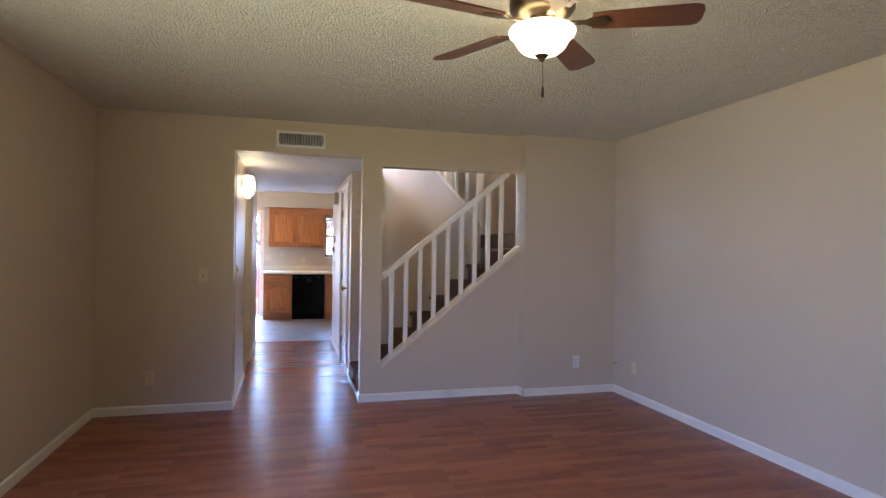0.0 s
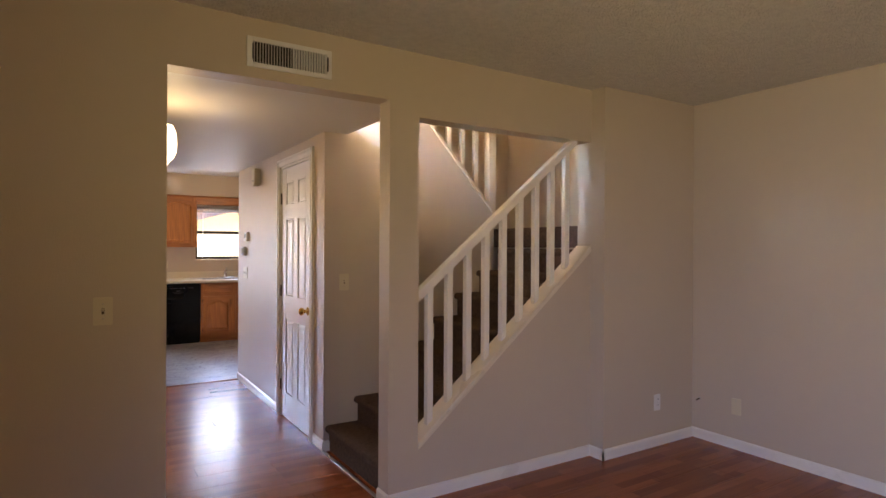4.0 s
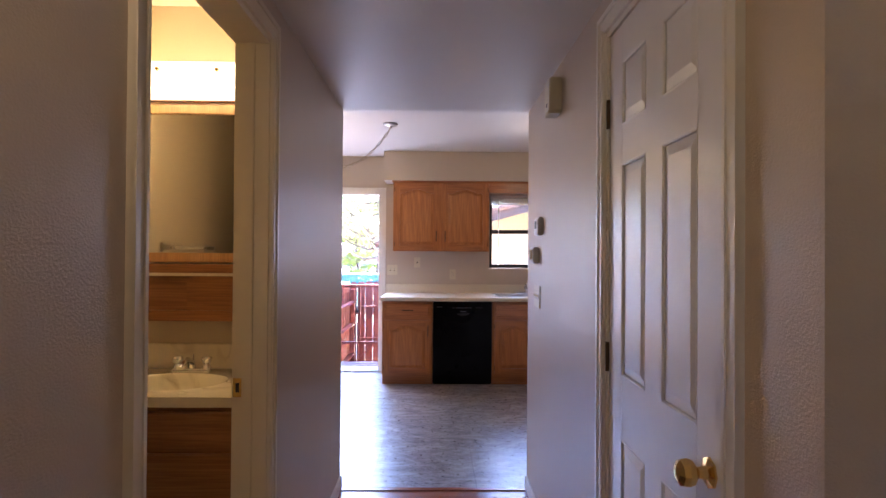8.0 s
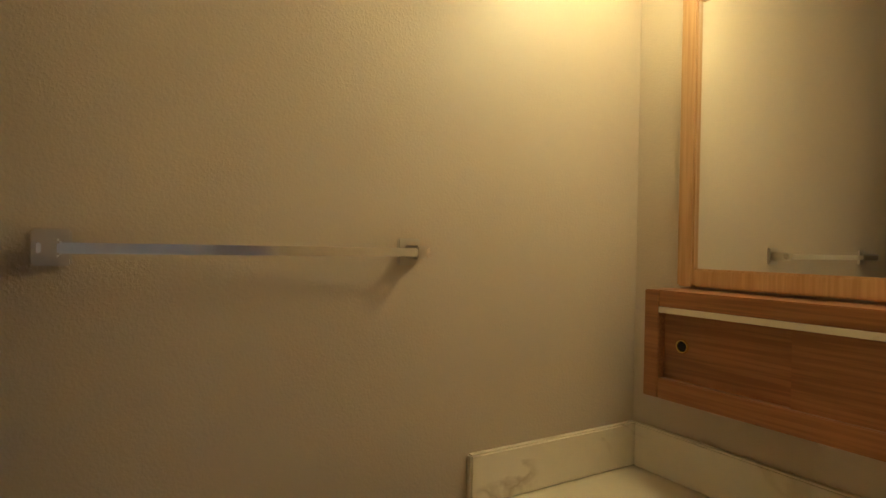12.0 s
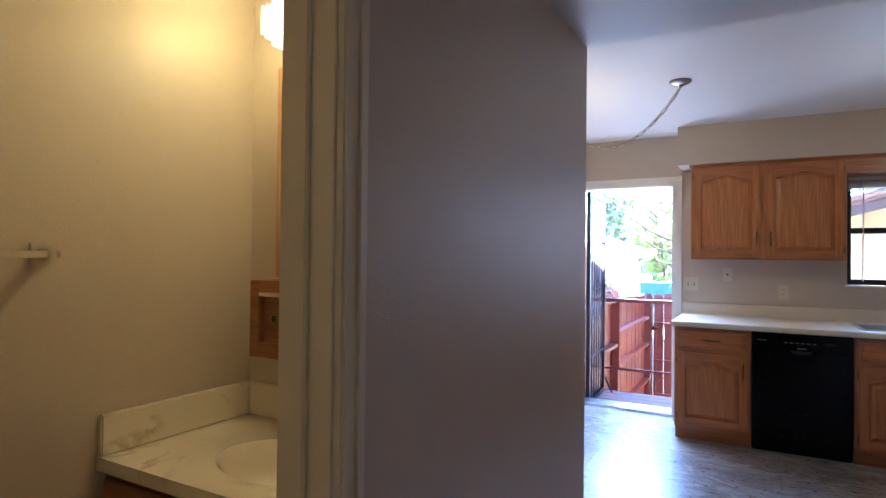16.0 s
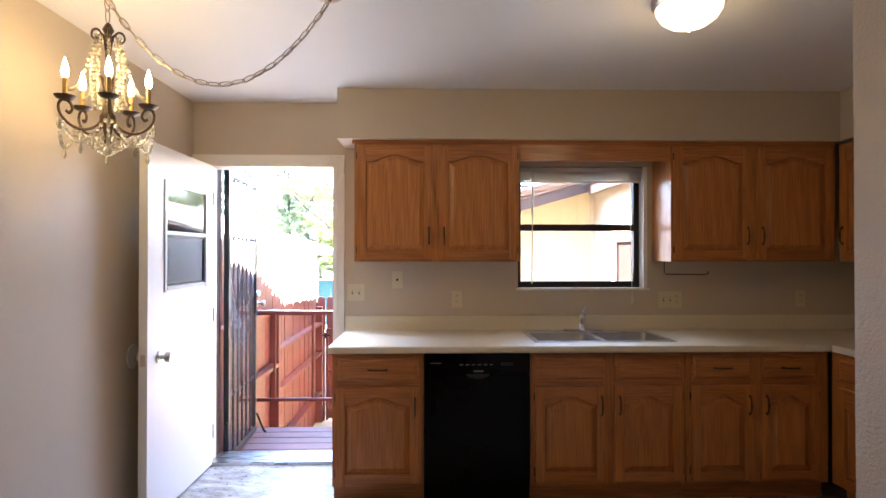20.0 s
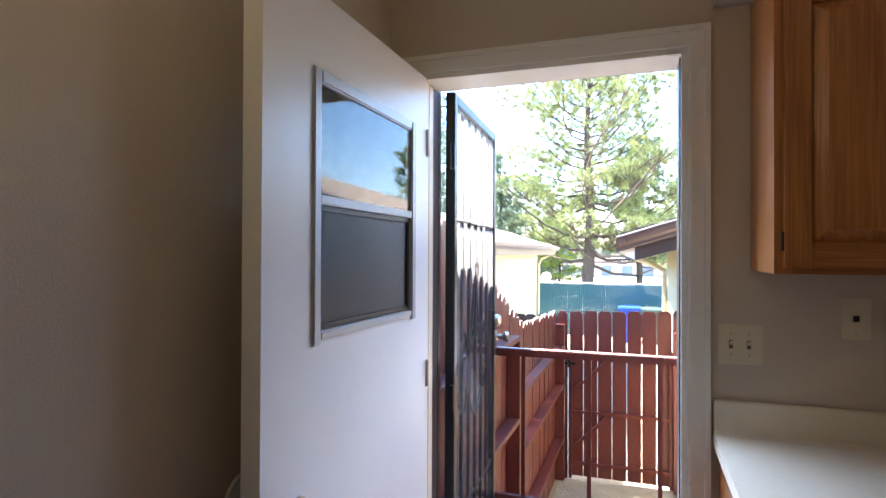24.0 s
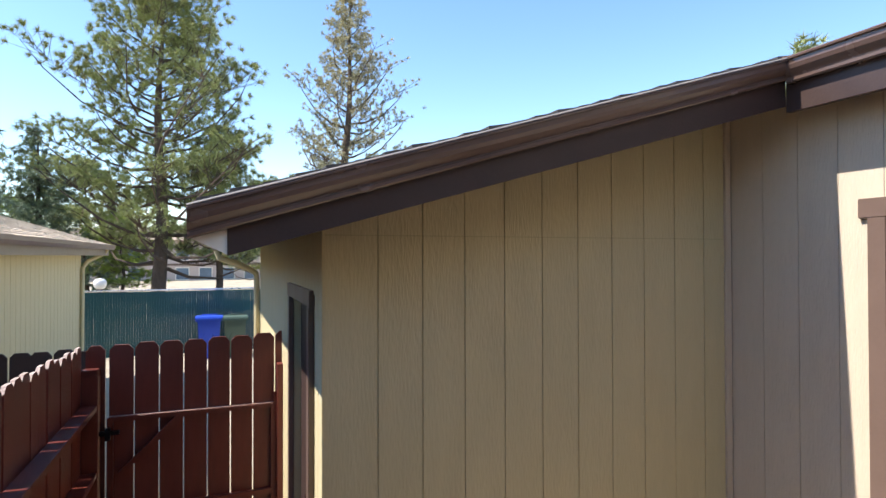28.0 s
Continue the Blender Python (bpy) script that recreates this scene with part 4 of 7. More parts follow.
# ---- hall ----
s = thing("wall_sconce", pose(HALL_W, 6.27, 1.945), "lit frosted glass wall lamp in the hall", "wall lamp")
part("backplate", lathe([(0, 0), (0.06, 0), (0.06, 0.012), (0.045, 0.02), (0, 0.02)], 28), NICKEL, s).matrix_basis = pose(0, 0, 0.03, 0, 90)
part("arm", tube([(0.015, 0, 0.05), (0.06, 0, 0.085), (0.075, 0, 0.09)], 0.007, 10), NICKEL, s)
part("shade", lathe([(0.022, 0.10), (0.044, 0.095), (0.059, 0.06), (0.064, 0.0), (0.061, -0.050), (0.046, -0.085), (0.027, -0.102), (0.020, -0.118), (0, -0.124)], 32, centre=(0.058, 0, 0)), SHADE, s, "lit frosted glass shade", smooth=True).visible_shadow = False
cover_plate(pose(HALL_W, 5.865, 1.15, 0, 0, 90), "switch", 2, where="hall wall", group="wall plates")
cover_plate(pose(HALL_W, 8.05, 0.31, 0, 0, 90), "outlet", where="hall wall")

# bathroom doorway: jamb and casing on the hall side
tr = thing("door_frame_bath", pose(HALL_W, 0, 0, 0, 0, 90), "cream painted bathroom door frame and casing", "door frame", kind="structure")
part("casing", casing_profile(bmesh.new(), 6.845, 7.640, 2.035, -1, 0), TRIM_CREAM, tr)
part("jamb", boxes((6.845, 6.863, -0.001, 0.111, 0, 2.035), bevel=0.001), TRIM_CREAM, tr)
part("jamb", boxes((7.632, 7.640, -0.001, 0.111, 0, 2.035), bevel=0.001), TRIM_CREAM, tr)
part("jamb", boxes((6.863, 7.632, -0.001, 0.111, 2.017, 2.035), bevel=0.001), TRIM_CREAM, tr)
part("door_stop", boxes((7.621, 7.632, 0.045, 0.075, 0, 2.017), bevel=0.002), TRIM_CREAM, tr)
part("strike_plate", boxes((7.6305, 7.632, 0.080, 0.106, 0.88, 0.94)), BRASS, tr, "brass strike plate")
part("strike_hole", boxes((7.6295, 7.6306, 0.087, 0.098, 0.895, 0.925)), DARK, tr)
six_panel_door("bathroom_door", pose(HALL_W - 0.105, 6.911, 0.012, 0, 0, 173.2), 0.715, 2.0, "white six-panel bathroom door standing open", TRIM_CREAM, 0.655, BRASS, 0.0)

# closet door
tr = thing("door_frame_closet", pose(HALL_E, 0, 0, 0, 0, -90), "white painted closet door casing", "door frame", kind="structure")
part("casing", casing_profile(bmesh.new(), -7.575, -6.83, 2.04, -1, 0), TRIM, tr)
part("jamb", boxes((-7.575, -7.558, -0.001, 0.111, 0, 2.04)), TRIM, tr)
part("jamb", boxes((-6.847, -6.83, -0.001, 0.111, 0, 2.04)), TRIM, tr)
part("jamb", boxes((-7.558, -6.847, -0.001, 0.111, 2.023, 2.04)), TRIM, tr)
six_panel_door("closet_door", pose(HALL_E + 0.022, 7.556, 0.008, 0, 0, -90), 0.707, 2.012, "white six-panel closet door, shut, with brass knob", DOOR_WHITE, 0.652, BRASS, -0.003)

c = thing("door_chime", pose(HALL_E, 8.27, 2.035, 0, 0, -90), "almond plastic door chime box on the hall wall", "door chime")
part("body", boxes((-0.055, 0.055, -0.055, 0, -0.078, 0.07), bevel=0.006), ALMOND, c)
part("lower_lip", boxes((-0.048, 0.048, -0.058, -0.002, -0.086, -0.0775), bevel=0.003), ALMOND, c)
part("front_label", boxes((-0.012, 0.012, -0.0565, -0.0545, -0.05, -0.035)), BRONZE, c)
t = thing("thermostat", pose(HALL_E, 8.68, 1.485, 0, 0, -90), "white digital thermostat with a grey screen", "thermostat")
part("body", boxes((-0.058, 0.058, -0.026, 0, -0.046, 0.046), bevel=0.006), WHITE_PLASTIC, t)
part("screen", boxes((-0.042, 0.008, -0.0272, -0.024, -0.010, 0.028)), material("grey_lcd", (0.30, 0.34, 0.30), 0.2, vary=0.03), t)
part("lower_door", boxes((-0.054, 0.054, -0.029, -0.024, -0.042, -0.020), bevel=0.002), WHITE_PLASTIC, t)
for i in range(2):
    part("button", boxes((0.026, 0.040, -0.030, -0.025, 0.004 + 0.018 * i, 0.016 + 0.018 * i), bevel=0.002), WHITE_PLASTIC, t)
t = thing("dial_control", pose(HALL_E, 8.795, 1.342, 0, 0, -90), "almond fan control with a round dial", "thermostat")
part("body", boxes((-0.055, 0.055, -0.032, 0, -0.045, 0.040), bevel=0.005), WHITE_PLASTIC, t)
d = part("dial", lathe([(0, 0), (0.026, 0), (0.026, 0.006), (0.022, 0.010), (0, 0.010)], 28), ALMOND, t, smooth=True)
d.matrix_basis = pose(0.005, -0.031, 0, 90)
part("dial_mark", boxes((-0.001, 0.001, 0.006, 0.022, 0.0095, 0.0108)), DARK, d)
part("scale_mark", boxes((-0.045, -0.030, -0.0328, -0.031, 0.010, 0.028)), BRONZE, t)
cover_plate(pose(HALL_E, 8.77, 1.125, 0, 0, -90), "switch", 3, where="hall wall by the kitchen")

# ---- bathroom ----
b = thing("towel_bar", pose(BATH_W, 0, 1.368), "satin nickel square towel bar on the bathroom wall", "towel bar")
for y in (7.10, 7.690):
    part("post", boxes((0, 0.008, y - 0.025, y + 0.025, -0.027, 0.027), (0.006, 0.062, y - 0.012, y + 0.012, -0.013, 0.013), bevel=0.003), NICKEL, b)
part("bar", boxes((0.048, 0.060, 7.085, 7.710, -0.008, 0.008), bevel=0.0015), CHROME, b)

vn, vl_ = MARBLE.node_tree.nodes, MARBLE.node_tree.links
vt, vr, vm = vn.new("ShaderNodeTexNoise"), vn.new("ShaderNodeMapRange"), vn.new("ShaderNodeMixRGB")
vt.inputs["Scale"].default_value, vt.inputs["Detail"].default_value, vt.inputs["Distortion"].default_value = 2.6, 5, 2.4
vab, vsb = vn.new("ShaderNodeMath"), vn.new("ShaderNodeMath")
vsb.operation, vab.operation = 'SUBTRACT', 'ABSOLUTE'
vsb.inputs[1].default_value = 0.52
vr.inputs["From Min"].default_value, vr.inputs["From Max"].default_value = 0.0, 0.045
vr.inputs["To Min"].default_value, vr.inputs["To Max"].default_value = 0.62, 0.0
vtc = vn.new("ShaderNodeTexCoord")
vl_.new(vtc.outputs["Object"], vt.inputs[0]), vl_.new(vt.outputs[0], vsb.inputs[0]), vl_.new(vsb.outputs[0], vab.inputs[0]), vl_.new(vab.outputs[0], vr.inputs[0])
vk, vkr, vkm = vn.new("ShaderNodeTexNoise"), vn.new("ShaderNodeMapRange"), vn.new("ShaderNodeMath")
vk.inputs["Scale"].default_value = 4.5
vkr.inputs["From Min"].default_value, vkr.inputs["From Max"].default_value = 0.50, 0.66
vkm.operation = 'MULTIPLY'
vl_.new(vtc.outputs["Object"], vk.inputs[0]), vl_.new(vk.outputs[0], vkr.inputs[0]), vl_.new(vkr.outputs[0], vkm.inputs[0]), vl_.new(vr.outputs[0], vkm.inputs[1])
old = next(q for q in vn if q.type == 'VECT_MATH')
vl_.new(old.outputs[0], vm.inputs[1]), vl_.new(vkm.outputs[0], vm.inputs[0])
vm.inputs[2].default_value = (0.36, 0.26, 0.15, 1)
vl_.new(vm.outputs[0], vn["Principled BSDF"].inputs["Base Color"])
van = thing("vanity", pose(0, 0, 0), "dark oak bathroom vanity cabinet", "vanity")
part("body", boxes((BATH_W, HALL_W - 0.115, 7.865, BATH_N, 0.08, 0.68), (BATH_W, HALL_W - 0.115, 7.865, 7.884, 0.68, 0.790)), OAK_BATH, van)
part("toe_kick", boxes((BATH_W, HALL_W - 0.115, 7.92, BATH_N, 0.0, 0.08)), DARK, van)
for a in (BATH_W + 0.02, 0.37):
    part("door", boxes((a, a + 0.385, 7.846, 7.864, 0.12, 0.62), bevel=0.004), OAK_BATH, van)
part("false_drawer", boxes((BATH_W + 0.02, 0.755, 7.846, 7.864, 0.645, 0.770), bevel=0.004), OAK_BATH, van)
top = thing("vanity_counter", pose(0, 0, 0), "cream cultured-marble counter with a moulded oval basin", "counter")
bx, by, ra, rb = 0.40, 8.075, 0.215, 0.155
bm = bmesh.new()
n = 48
X0, X1, Y0, Y1, ZT = BATH_W + 0.001, HALL_W - 0.112, 7.838, BATH_N - 0.001, 0.826


def edge_point(a):
    dx, dy = math.cos(a), math.sin(a)
    k = min(((X1 - bx) / dx if dx > 1e-9 else 1e9), ((X0 - bx) / dx if dx < -1e-9 else 1e9), ((Y1 - by) / dy if dy > 1e-9 else 1e9), ((Y0 - by) / dy if dy < -1e-9 else 1e9))
    return (bx + dx * k, by + dy * k)


ang = sorted([2 * math.pi * i / n for i in range(n)] + [math.atan2(y - by, x - bx) % (2 * math.pi) for x in (X0, X1) for y in (Y0, Y1)])
rings = [[(*edge_point(a), ZT - 0.036) for a in ang], [(*edge_point(a), ZT) for a in ang]]
for f, z in ((1.06, 0.0), (1.02, 0.004), (0.97, -0.004), (0.90, -0.04), (0.75, -0.085), (0.5, -0.115), (0.16, -0.125)):
    rings.append([(bx + ra * f * math.cos(a), by + rb * f * math.sin(a), ZT + z) for a in ang])
vs = [[bm.verts.new(p) for p in r] for r in rings]
for p, q in zip(vs, vs[1:]):
    for i in range(len(ang)):
        bm.faces.new((p[i], p[(i + 1) % len(ang)], q[(i + 1) % len(ang)], q[i]))
bm.faces.new(vs[-1])
part("top", bm, MARBLE, top, smooth=True)
part("drain", lathe([(0, -0.122), (0.022, -0.122), (0.024, -0.119), (0.016, -0.118), (0, -0.121)], 20, centre=(bx, by, ZT)), CHROME, top)
part("back_splash", boxes((BATH_W + 0.021, X1, BATH_N - 0.021, BATH_N - 0.001, ZT + 0.001, ZT + 0.112), bevel=0.004), MARBLE, top)
part("side_splash", boxes((BATH_W + 0.001, BATH_W + 0.020, 7.84, BATH_N - 0.001, ZT + 0.001, ZT + 0.112), bevel=0.004), MARBLE, top)
f = thing("bathroom_faucet", pose(bx, 8.270, ZT), "chrome two-handle bathroom faucet", "faucet")
part("base", boxes((-0.085, 0.085, -0.026, 0.026, 0, 0.018), bevel=0.007), CHROME, f)
part("spout", tube([(0, 0, 0.015), (0, -0.01, 0.045), (0, -0.05, 0.062), (0, -0.10, 0.052), (0, -0.115, 0.040)], [0.016, 0.015, 0.012, 0.010, 0.010], 12), CHROME, f, smooth=True)
part("pop_up", tube([(0, 0.012, 0.015), (0, 0.012, 0.075)], 0.003, 8), CHROME, f)
for s in (-1, 1):
    part("tap", lathe([(0.020, 0.016), (0.017, 0.03), (0.012, 0.036), (0.020, 0.044), (0.023, 0.060), (0.018, 0.068), (0, 0.070)], 12, centre=(s * 0.062, 0, 0)), CHROME, f, "clear fluted tap handle")

mi = thing("bathroom_mirror", pose(0, 0, 0), "oak-framed mirror over the vanity", "mirror")
MX0, MX1, MZ0, MZ1, my = 0.075, 0.770, 1.298, 1.996, BATH_N
for r in ((MX0, MX0 + 0.042, MZ0, MZ1), (MX1 - 0.042, MX1, MZ0, MZ1)):
    part("frame_side", boxes((r[0], r[1], my - 0.034, my, r[2], r[3]), bevel=0.004), OAK_MIRROR, mi)
for z in (MZ0, MZ1 - 0.042):
    part("frame_rail", boxes((MX0 + 0.042, MX1 - 0.042, my - 0.0335, my, z, z + 0.042), bevel=0.004), OAK_MIRROR, mi)
part("glass", boxes((MX0 + 0.04, MX1 - 0.04, my - 0.022, my - 0.012, MZ0 + 0.04, MZ1 - 0.04)), material("mirror_silver", (0.86, 0.86, 0.84), 0.01, metal=1.0, vary=0.0, rough_vary=0), mi, "silvered mirror glass")
cb = thing("medicine_box", pose(0, 0, 0), "oak wall box with two sliding doors under the mirror", "cabinet")
BX0, BX1, BZ0, BZ1, byf = 0.056, 0.785, 1.048, 1.291, 8.242
part("back", boxes((BX0 + 0.01, BX1 - 0.01, BATH_N - 0.012, BATH_N, BZ0 + 0.01, BZ1 - 0.01)), OAK_BATH, cb)
part("side", boxes((BX0, BX0 + 0.04, byf, BATH_N, BZ0, BZ1), bevel=0.002), OAK_BATH, cb)
part("side", boxes((BX1 - 0.04, BX1, byf, BATH_N, BZ0, BZ1), bevel=0.002), OAK_BATH, cb)
part("top_board", boxes((BX0 + 0.04, BX1 - 0.04, byf + 0.0005, BATH_N, BZ1 - 0.036, BZ1), bevel=0.002), OAK_BATH, cb)
part("bottom_board", boxes((BX0 + 0.04, BX1 - 0.04, byf + 0.0005, BATH_N, BZ0, BZ0 + 0.046), bevel=0.002), OAK_BATH, cb)
part("track", boxes((BX0 + 0.04, BX1 - 0.04, byf - 0.002, byf + 0.004, BZ1 - 0.050, BZ1 - 0.037), bevel=0.001), TRIM_CREAM, cb)
part("sliding_door", boxes((BX0 + 0.042, 0.42, byf + 0.020, byf + 0.026, BZ0 + 0.046, BZ1 - 0.036)), OAK_BATH, cb)
dd = part("sliding_door", boxes((0.38, BX1 - 0.042, byf + 0.010, byf + 0.016, BZ0 + 0.046, BZ1 - 0.036)), OAK_BATH, cb)
fp = part("finger_pull", lathe([(0.0105, 0.0004), (0.0115, 0.003), (0.0145, 0.0036), (0.0160, 0.0004)], 24), BRASS, cb, "brass finger pull", smooth=True)
fp.matrix_basis = pose(BX0 + 0.088, byf + 0.0196, 1.170, 90)
part("pull_hollow", lathe([(0, 0.0008), (0.0110, 0.0008)], 20), DARK, fp)
vl = thing("vanity_light", pose(0, 0, 0), "wooden vanity light bar with a lit glass shade", "wall lamp")
part("base", boxes((0.14, 0.70, 8.317, BATH_N, 2.012, 2.142), bevel=0.006), OAK_BATH, vl)
part("shade", boxes((0.165, 0.660, 8.160, 8.310, 2.004, 2.140), bevel=0.028, segments=4), SHADE_BATH, vl, "lit ribbed glass shade", smooth=True).visible_shadow = False
for i in range(24):
    part("rib", tube([(0.182 + 0.0202 * i, 8.1595, 2.03), (0.182 + 0.0202 * i, 8.1595, 2.114)], 0.004, 6), SHADE_BATH, vl).visible_shadow = False
for x in (0.290, 0.535):
    part("shade_nut", lathe([(0, 0), (0.010, 0), (0.008, 0.008), (0, 0.010)], 12), BRASS, vl).matrix_basis = pose(x, 8.158, 2.098, 90)

# ---- kitchen cabinets ----
YU, YB = 11.985, 11.650           # faces of wall and base cabinets
GU, GB = "wall cabinets", "base cabinets"
c = cabinet("wall_cabinet", 0.985, 2.025, 1.372, 2.118, YU, KIT_N, "golden oak wall cabinet with two arched doors", GU)
face_frame(c, 0.985, 2.025, 1.372, 2.118, YU, [(0.985, 1.022), (1.470, 1.530), (1.985, 2.025)], [(1.022, 1.985, 1.372, 1.40), (1.022, 1.985, 2.085, 2.118)])
cabinet_door(c, 1.004, 1.480, 1.388, 2.098, YU, (1.452, 1.535))
cabinet_door(c, 1.520, 2.008, 1.388, 2.098, YU, (1.548, 1.535))
c = cabinet("wall_cabinet", 2.990, 4.055, 1.372, 2.118, YU, KIT_N, "golden oak wall cabinet beside the window", GU)
face_frame(c, 2.990, 4.055, 1.372, 2.118, YU, [(2.990, 3.030), (3.480, 3.560), (4.015, 4.055)], [(3.030, 4.015, 1.372, 1.40), (3.030, 4.015, 2.085, 2.118)])
cabinet_door(c, 3.008, 3.500, 1.388, 2.098, YU, (3.472, 1.535))
cabinet_door(c, 3.540, 4.030, 1.388, 2.098, YU, (3.568, 1.535))
c = cabinet("wall_cabinet", -11.98, -9.20, 1.372, 2.118, 4.058, EAST, "golden oak wall cabinets along the side wall", GU)
c.matrix_world = pose(0, 0, 0, 0, 0, -90)
for k in range(5):
    cabinet_door(c, -11.95 + 0.545 * k, -11.95 + 0.545 * k + 0.50, 1.388, 2.098, 4.077, (-11.95 + 0.545 * k + (0.47 if k % 2 else 0.03), 1.535))
v = thing("window_valance", pose(0, 0, 0), "oak valance board over the kitchen window", "valance")
part("board", boxes((2.027, 2.988, YU + 0.002, YU + 0.020, 2.010, 2.118), bevel=0.002), OAK_ACROSS, v)
cr = thing("crown_strip", pose(0, 0, 0), "oak moulding along the tops of the wall cabinets", "moulding")
part("strip", prism([(YU - 0.004, 2.112), (YU - 0.020, 2.138), (YU + 0.02, 2.138), (YU + 0.02, 2.119)], "x", 0.972, 4.05), OAK_ACROSS, cr)
part("return", prism([(0.985, 2.119), (0.972, 2.138), (1.01, 2.138), (1.01, 2.119)], "y", YU + 0.02, 12.1), OAK, cr)

Z0, Z1 = 0.10, 0.862


def base_cabinet(x0, x1, label, bays, handled=True, low=None):
    """Base unit with one drawer over each door."""
    c = cabinet("base_cabinet", x0, x1, Z0, Z1, YB, KIT_N, label, GB, low)
    n = len(bays)
    posts = [(x0, bays[0][0] + 0.012)] + [(bays[i][1] - 0.012, bays[i + 1][0] + 0.012) for i in range(n - 1)] + [(bays[-1][1] - 0.012, x1)]
    rails = []
    for a, b, _ in bays:
        rails += [(a + 0.012, b - 0.012, Z0, 0.135), (a + 0.012, b - 0.012, 0.655, 0.700), (a + 0.012, b - 0.012, 0.832, Z1)]
    face_frame(c, x0, x1, Z0, Z1, YB, posts, rails)
    for a, b, side in bays:
        drawer_front(c, a, b, 0.690, 0.843, YB, handled)
        cabinet_door(c, a, b, 0.122, 0.665, YB, (b - 0.028 if side > 0 else a + 0.028, 0.555), rise=0.05)
    part("toe_kick", boxes((x0, x1, YB + 0.06, YB + 0.075, 0.0, Z0)), OAK_ACROSS, c, "dark oak toe board")
    part("shoe_strip", boxes((x0, x1, YB + 0.048, YB + 0.061, 0.0, 0.022), bevel=0.004), OAK_ACROSS, c)
    return c


base_cabinet(0.905, 1.422, "golden oak base cabinet with drawer beside the door", [(0.925, 1.402, 1)])
base_cabinet(2.032, 2.925, "golden oak sink base cabinet with false drawers", [(2.058, 2.465, 1), (2.512, 2.905, -1)], handled=False, low=0.70)
base_cabinet(2.928, 3.760, "golden oak base cabinet with two drawers", [(2.955, 3.318, 1), (3.362, 3.700, -1)])
c = cabinet("base_cabinet", -11.649, -9.20, Z0, Z1, 3.765, EAST, "golden oak base cabinets along the side wall", GB)
c.matrix_world = pose(0, 0, 0, 0, 0, -90)
for k in range(4):
    drawer_front(c, -11.58 + 0.6 * k, -11.03 + 0.6 * k, 0.690, 0.843, 3.784)
    cabinet_door(c, -11.58 + 0.6 * k, -11.03 + 0.6 * k, 0.122, 0.665, 3.784, (-11.06 + 0.6 * k, 0.555), rise=0.05)
part("toe_kick", boxes((-11.61, -9.20, 3.84, 3.86, 0.0, Z0)), OAK_ACROSS, c)

d = thing("dishwasher", pose(0, 0, 0), "black built-in dishwasher between oak base cabinets", "dishwasher")
part("tub", boxes((1.426, 2.028, 11.665, KIT_N, 0.02, 0.862)), BLACK, d)
part("door", boxes((1.429, 2.025, 11.625, 11.665, 0.105, 0.735), bevel=0.004), BLACK, d)
pn = part("control_panel", boxes((1.429, 2.025, 11.622, 11.665, 0.738, 0.860), bevel=0.005), BLACK, d)
part("handle_recess", prism([(1.66, 0.738), (1.80, 0.738), (1.795, 0.725), (1.765, 0.708), (1.73, 0.702), (1.695, 0.708), (1.665, 0.725)], "y", 11.6205, 11.628), DARK, pn)
part("handle_lip", tube([(1.655, 11.623, 0.740), (1.675, 11.619, 0.718), (1.73, 11.617, 0.708), (1.785, 11.619, 0.718), (1.805, 11.623, 0.740)], 0.005, 8), BLACK, pn, smooth=True)
GREY_INK = material("grey_printing", (0.10, 0.10, 0.10), 0.5, vary=0.02)
part("brand_bar", boxes((1.705, 1.760, 11.6212, 11.6222, 0.752, 0.762)), GREY_INK, pn)
for i in range(6):
    part("button", boxes((1.625 + 0.034 * i, 1.647 + 0.034 * i, 11.6208, 11.6225, 0.790, 0.798), bevel=0.0005), GREY_INK, pn)
part("label_bar", boxes((1.46, 1.52, 11.6212, 11.6222, 0.800, 0.806)), GREY_INK, pn)
part("display", boxes((1.86, 1.93, 11.6212, 11.6222, 0.790, 0.806)), DARK, pn)
part("kick_plate", boxes((1.430, 2.024, 11.70, 11.71, 0.0, 0.10)), BLACK, d)

# worktop with a hole for the sink
SX0, SX1, SY0, SY1 = 2.085, 2.905, 11.745, 12.215
ct = thing("countertop", pose(0, 0, 0), "cream laminate countertop with a back splash", "countertop")
bm = bmesh.new()
ZC = 0.900
for r in ((0.888, SX0, 11.615, KIT_N), (SX1, EAST, 11.615, KIT_N), (SX0, SX1, 11.615, SY0), (SX0, SX1, SY1, KIT_N), (3.75, EAST, 9.20, 11.615)):
    box(bm, *r, 0.863, ZC)
bmesh.ops.remove_doubles(bm, verts=bm.verts[:], dist=1e-4)
part("top", bm, LAMINATE, ct)
part("front_edge", prism([(11.615, 0.860), (11.600, 0.863), (11.596, 0.872), (11.596, 0.892), (11.601, 0.900), (11.615, ZC)], "x", 0.888, 3.75), LAMINATE, ct)
part("back_splash", boxes((0.888, EAST, KIT_N - 0.020, KIT_N - 0.0005, ZC, 1.000), bevel=0.004), LAMINATE, ct)
part("cove", prism([(KIT_N - 0.020, ZC), (KIT_N - 0.034, ZC), (KIT_N - 0.024, 0.904), (KIT_N - 0.020, 0.914)], "x", 0.888, EAST), LAMINATE, ct)

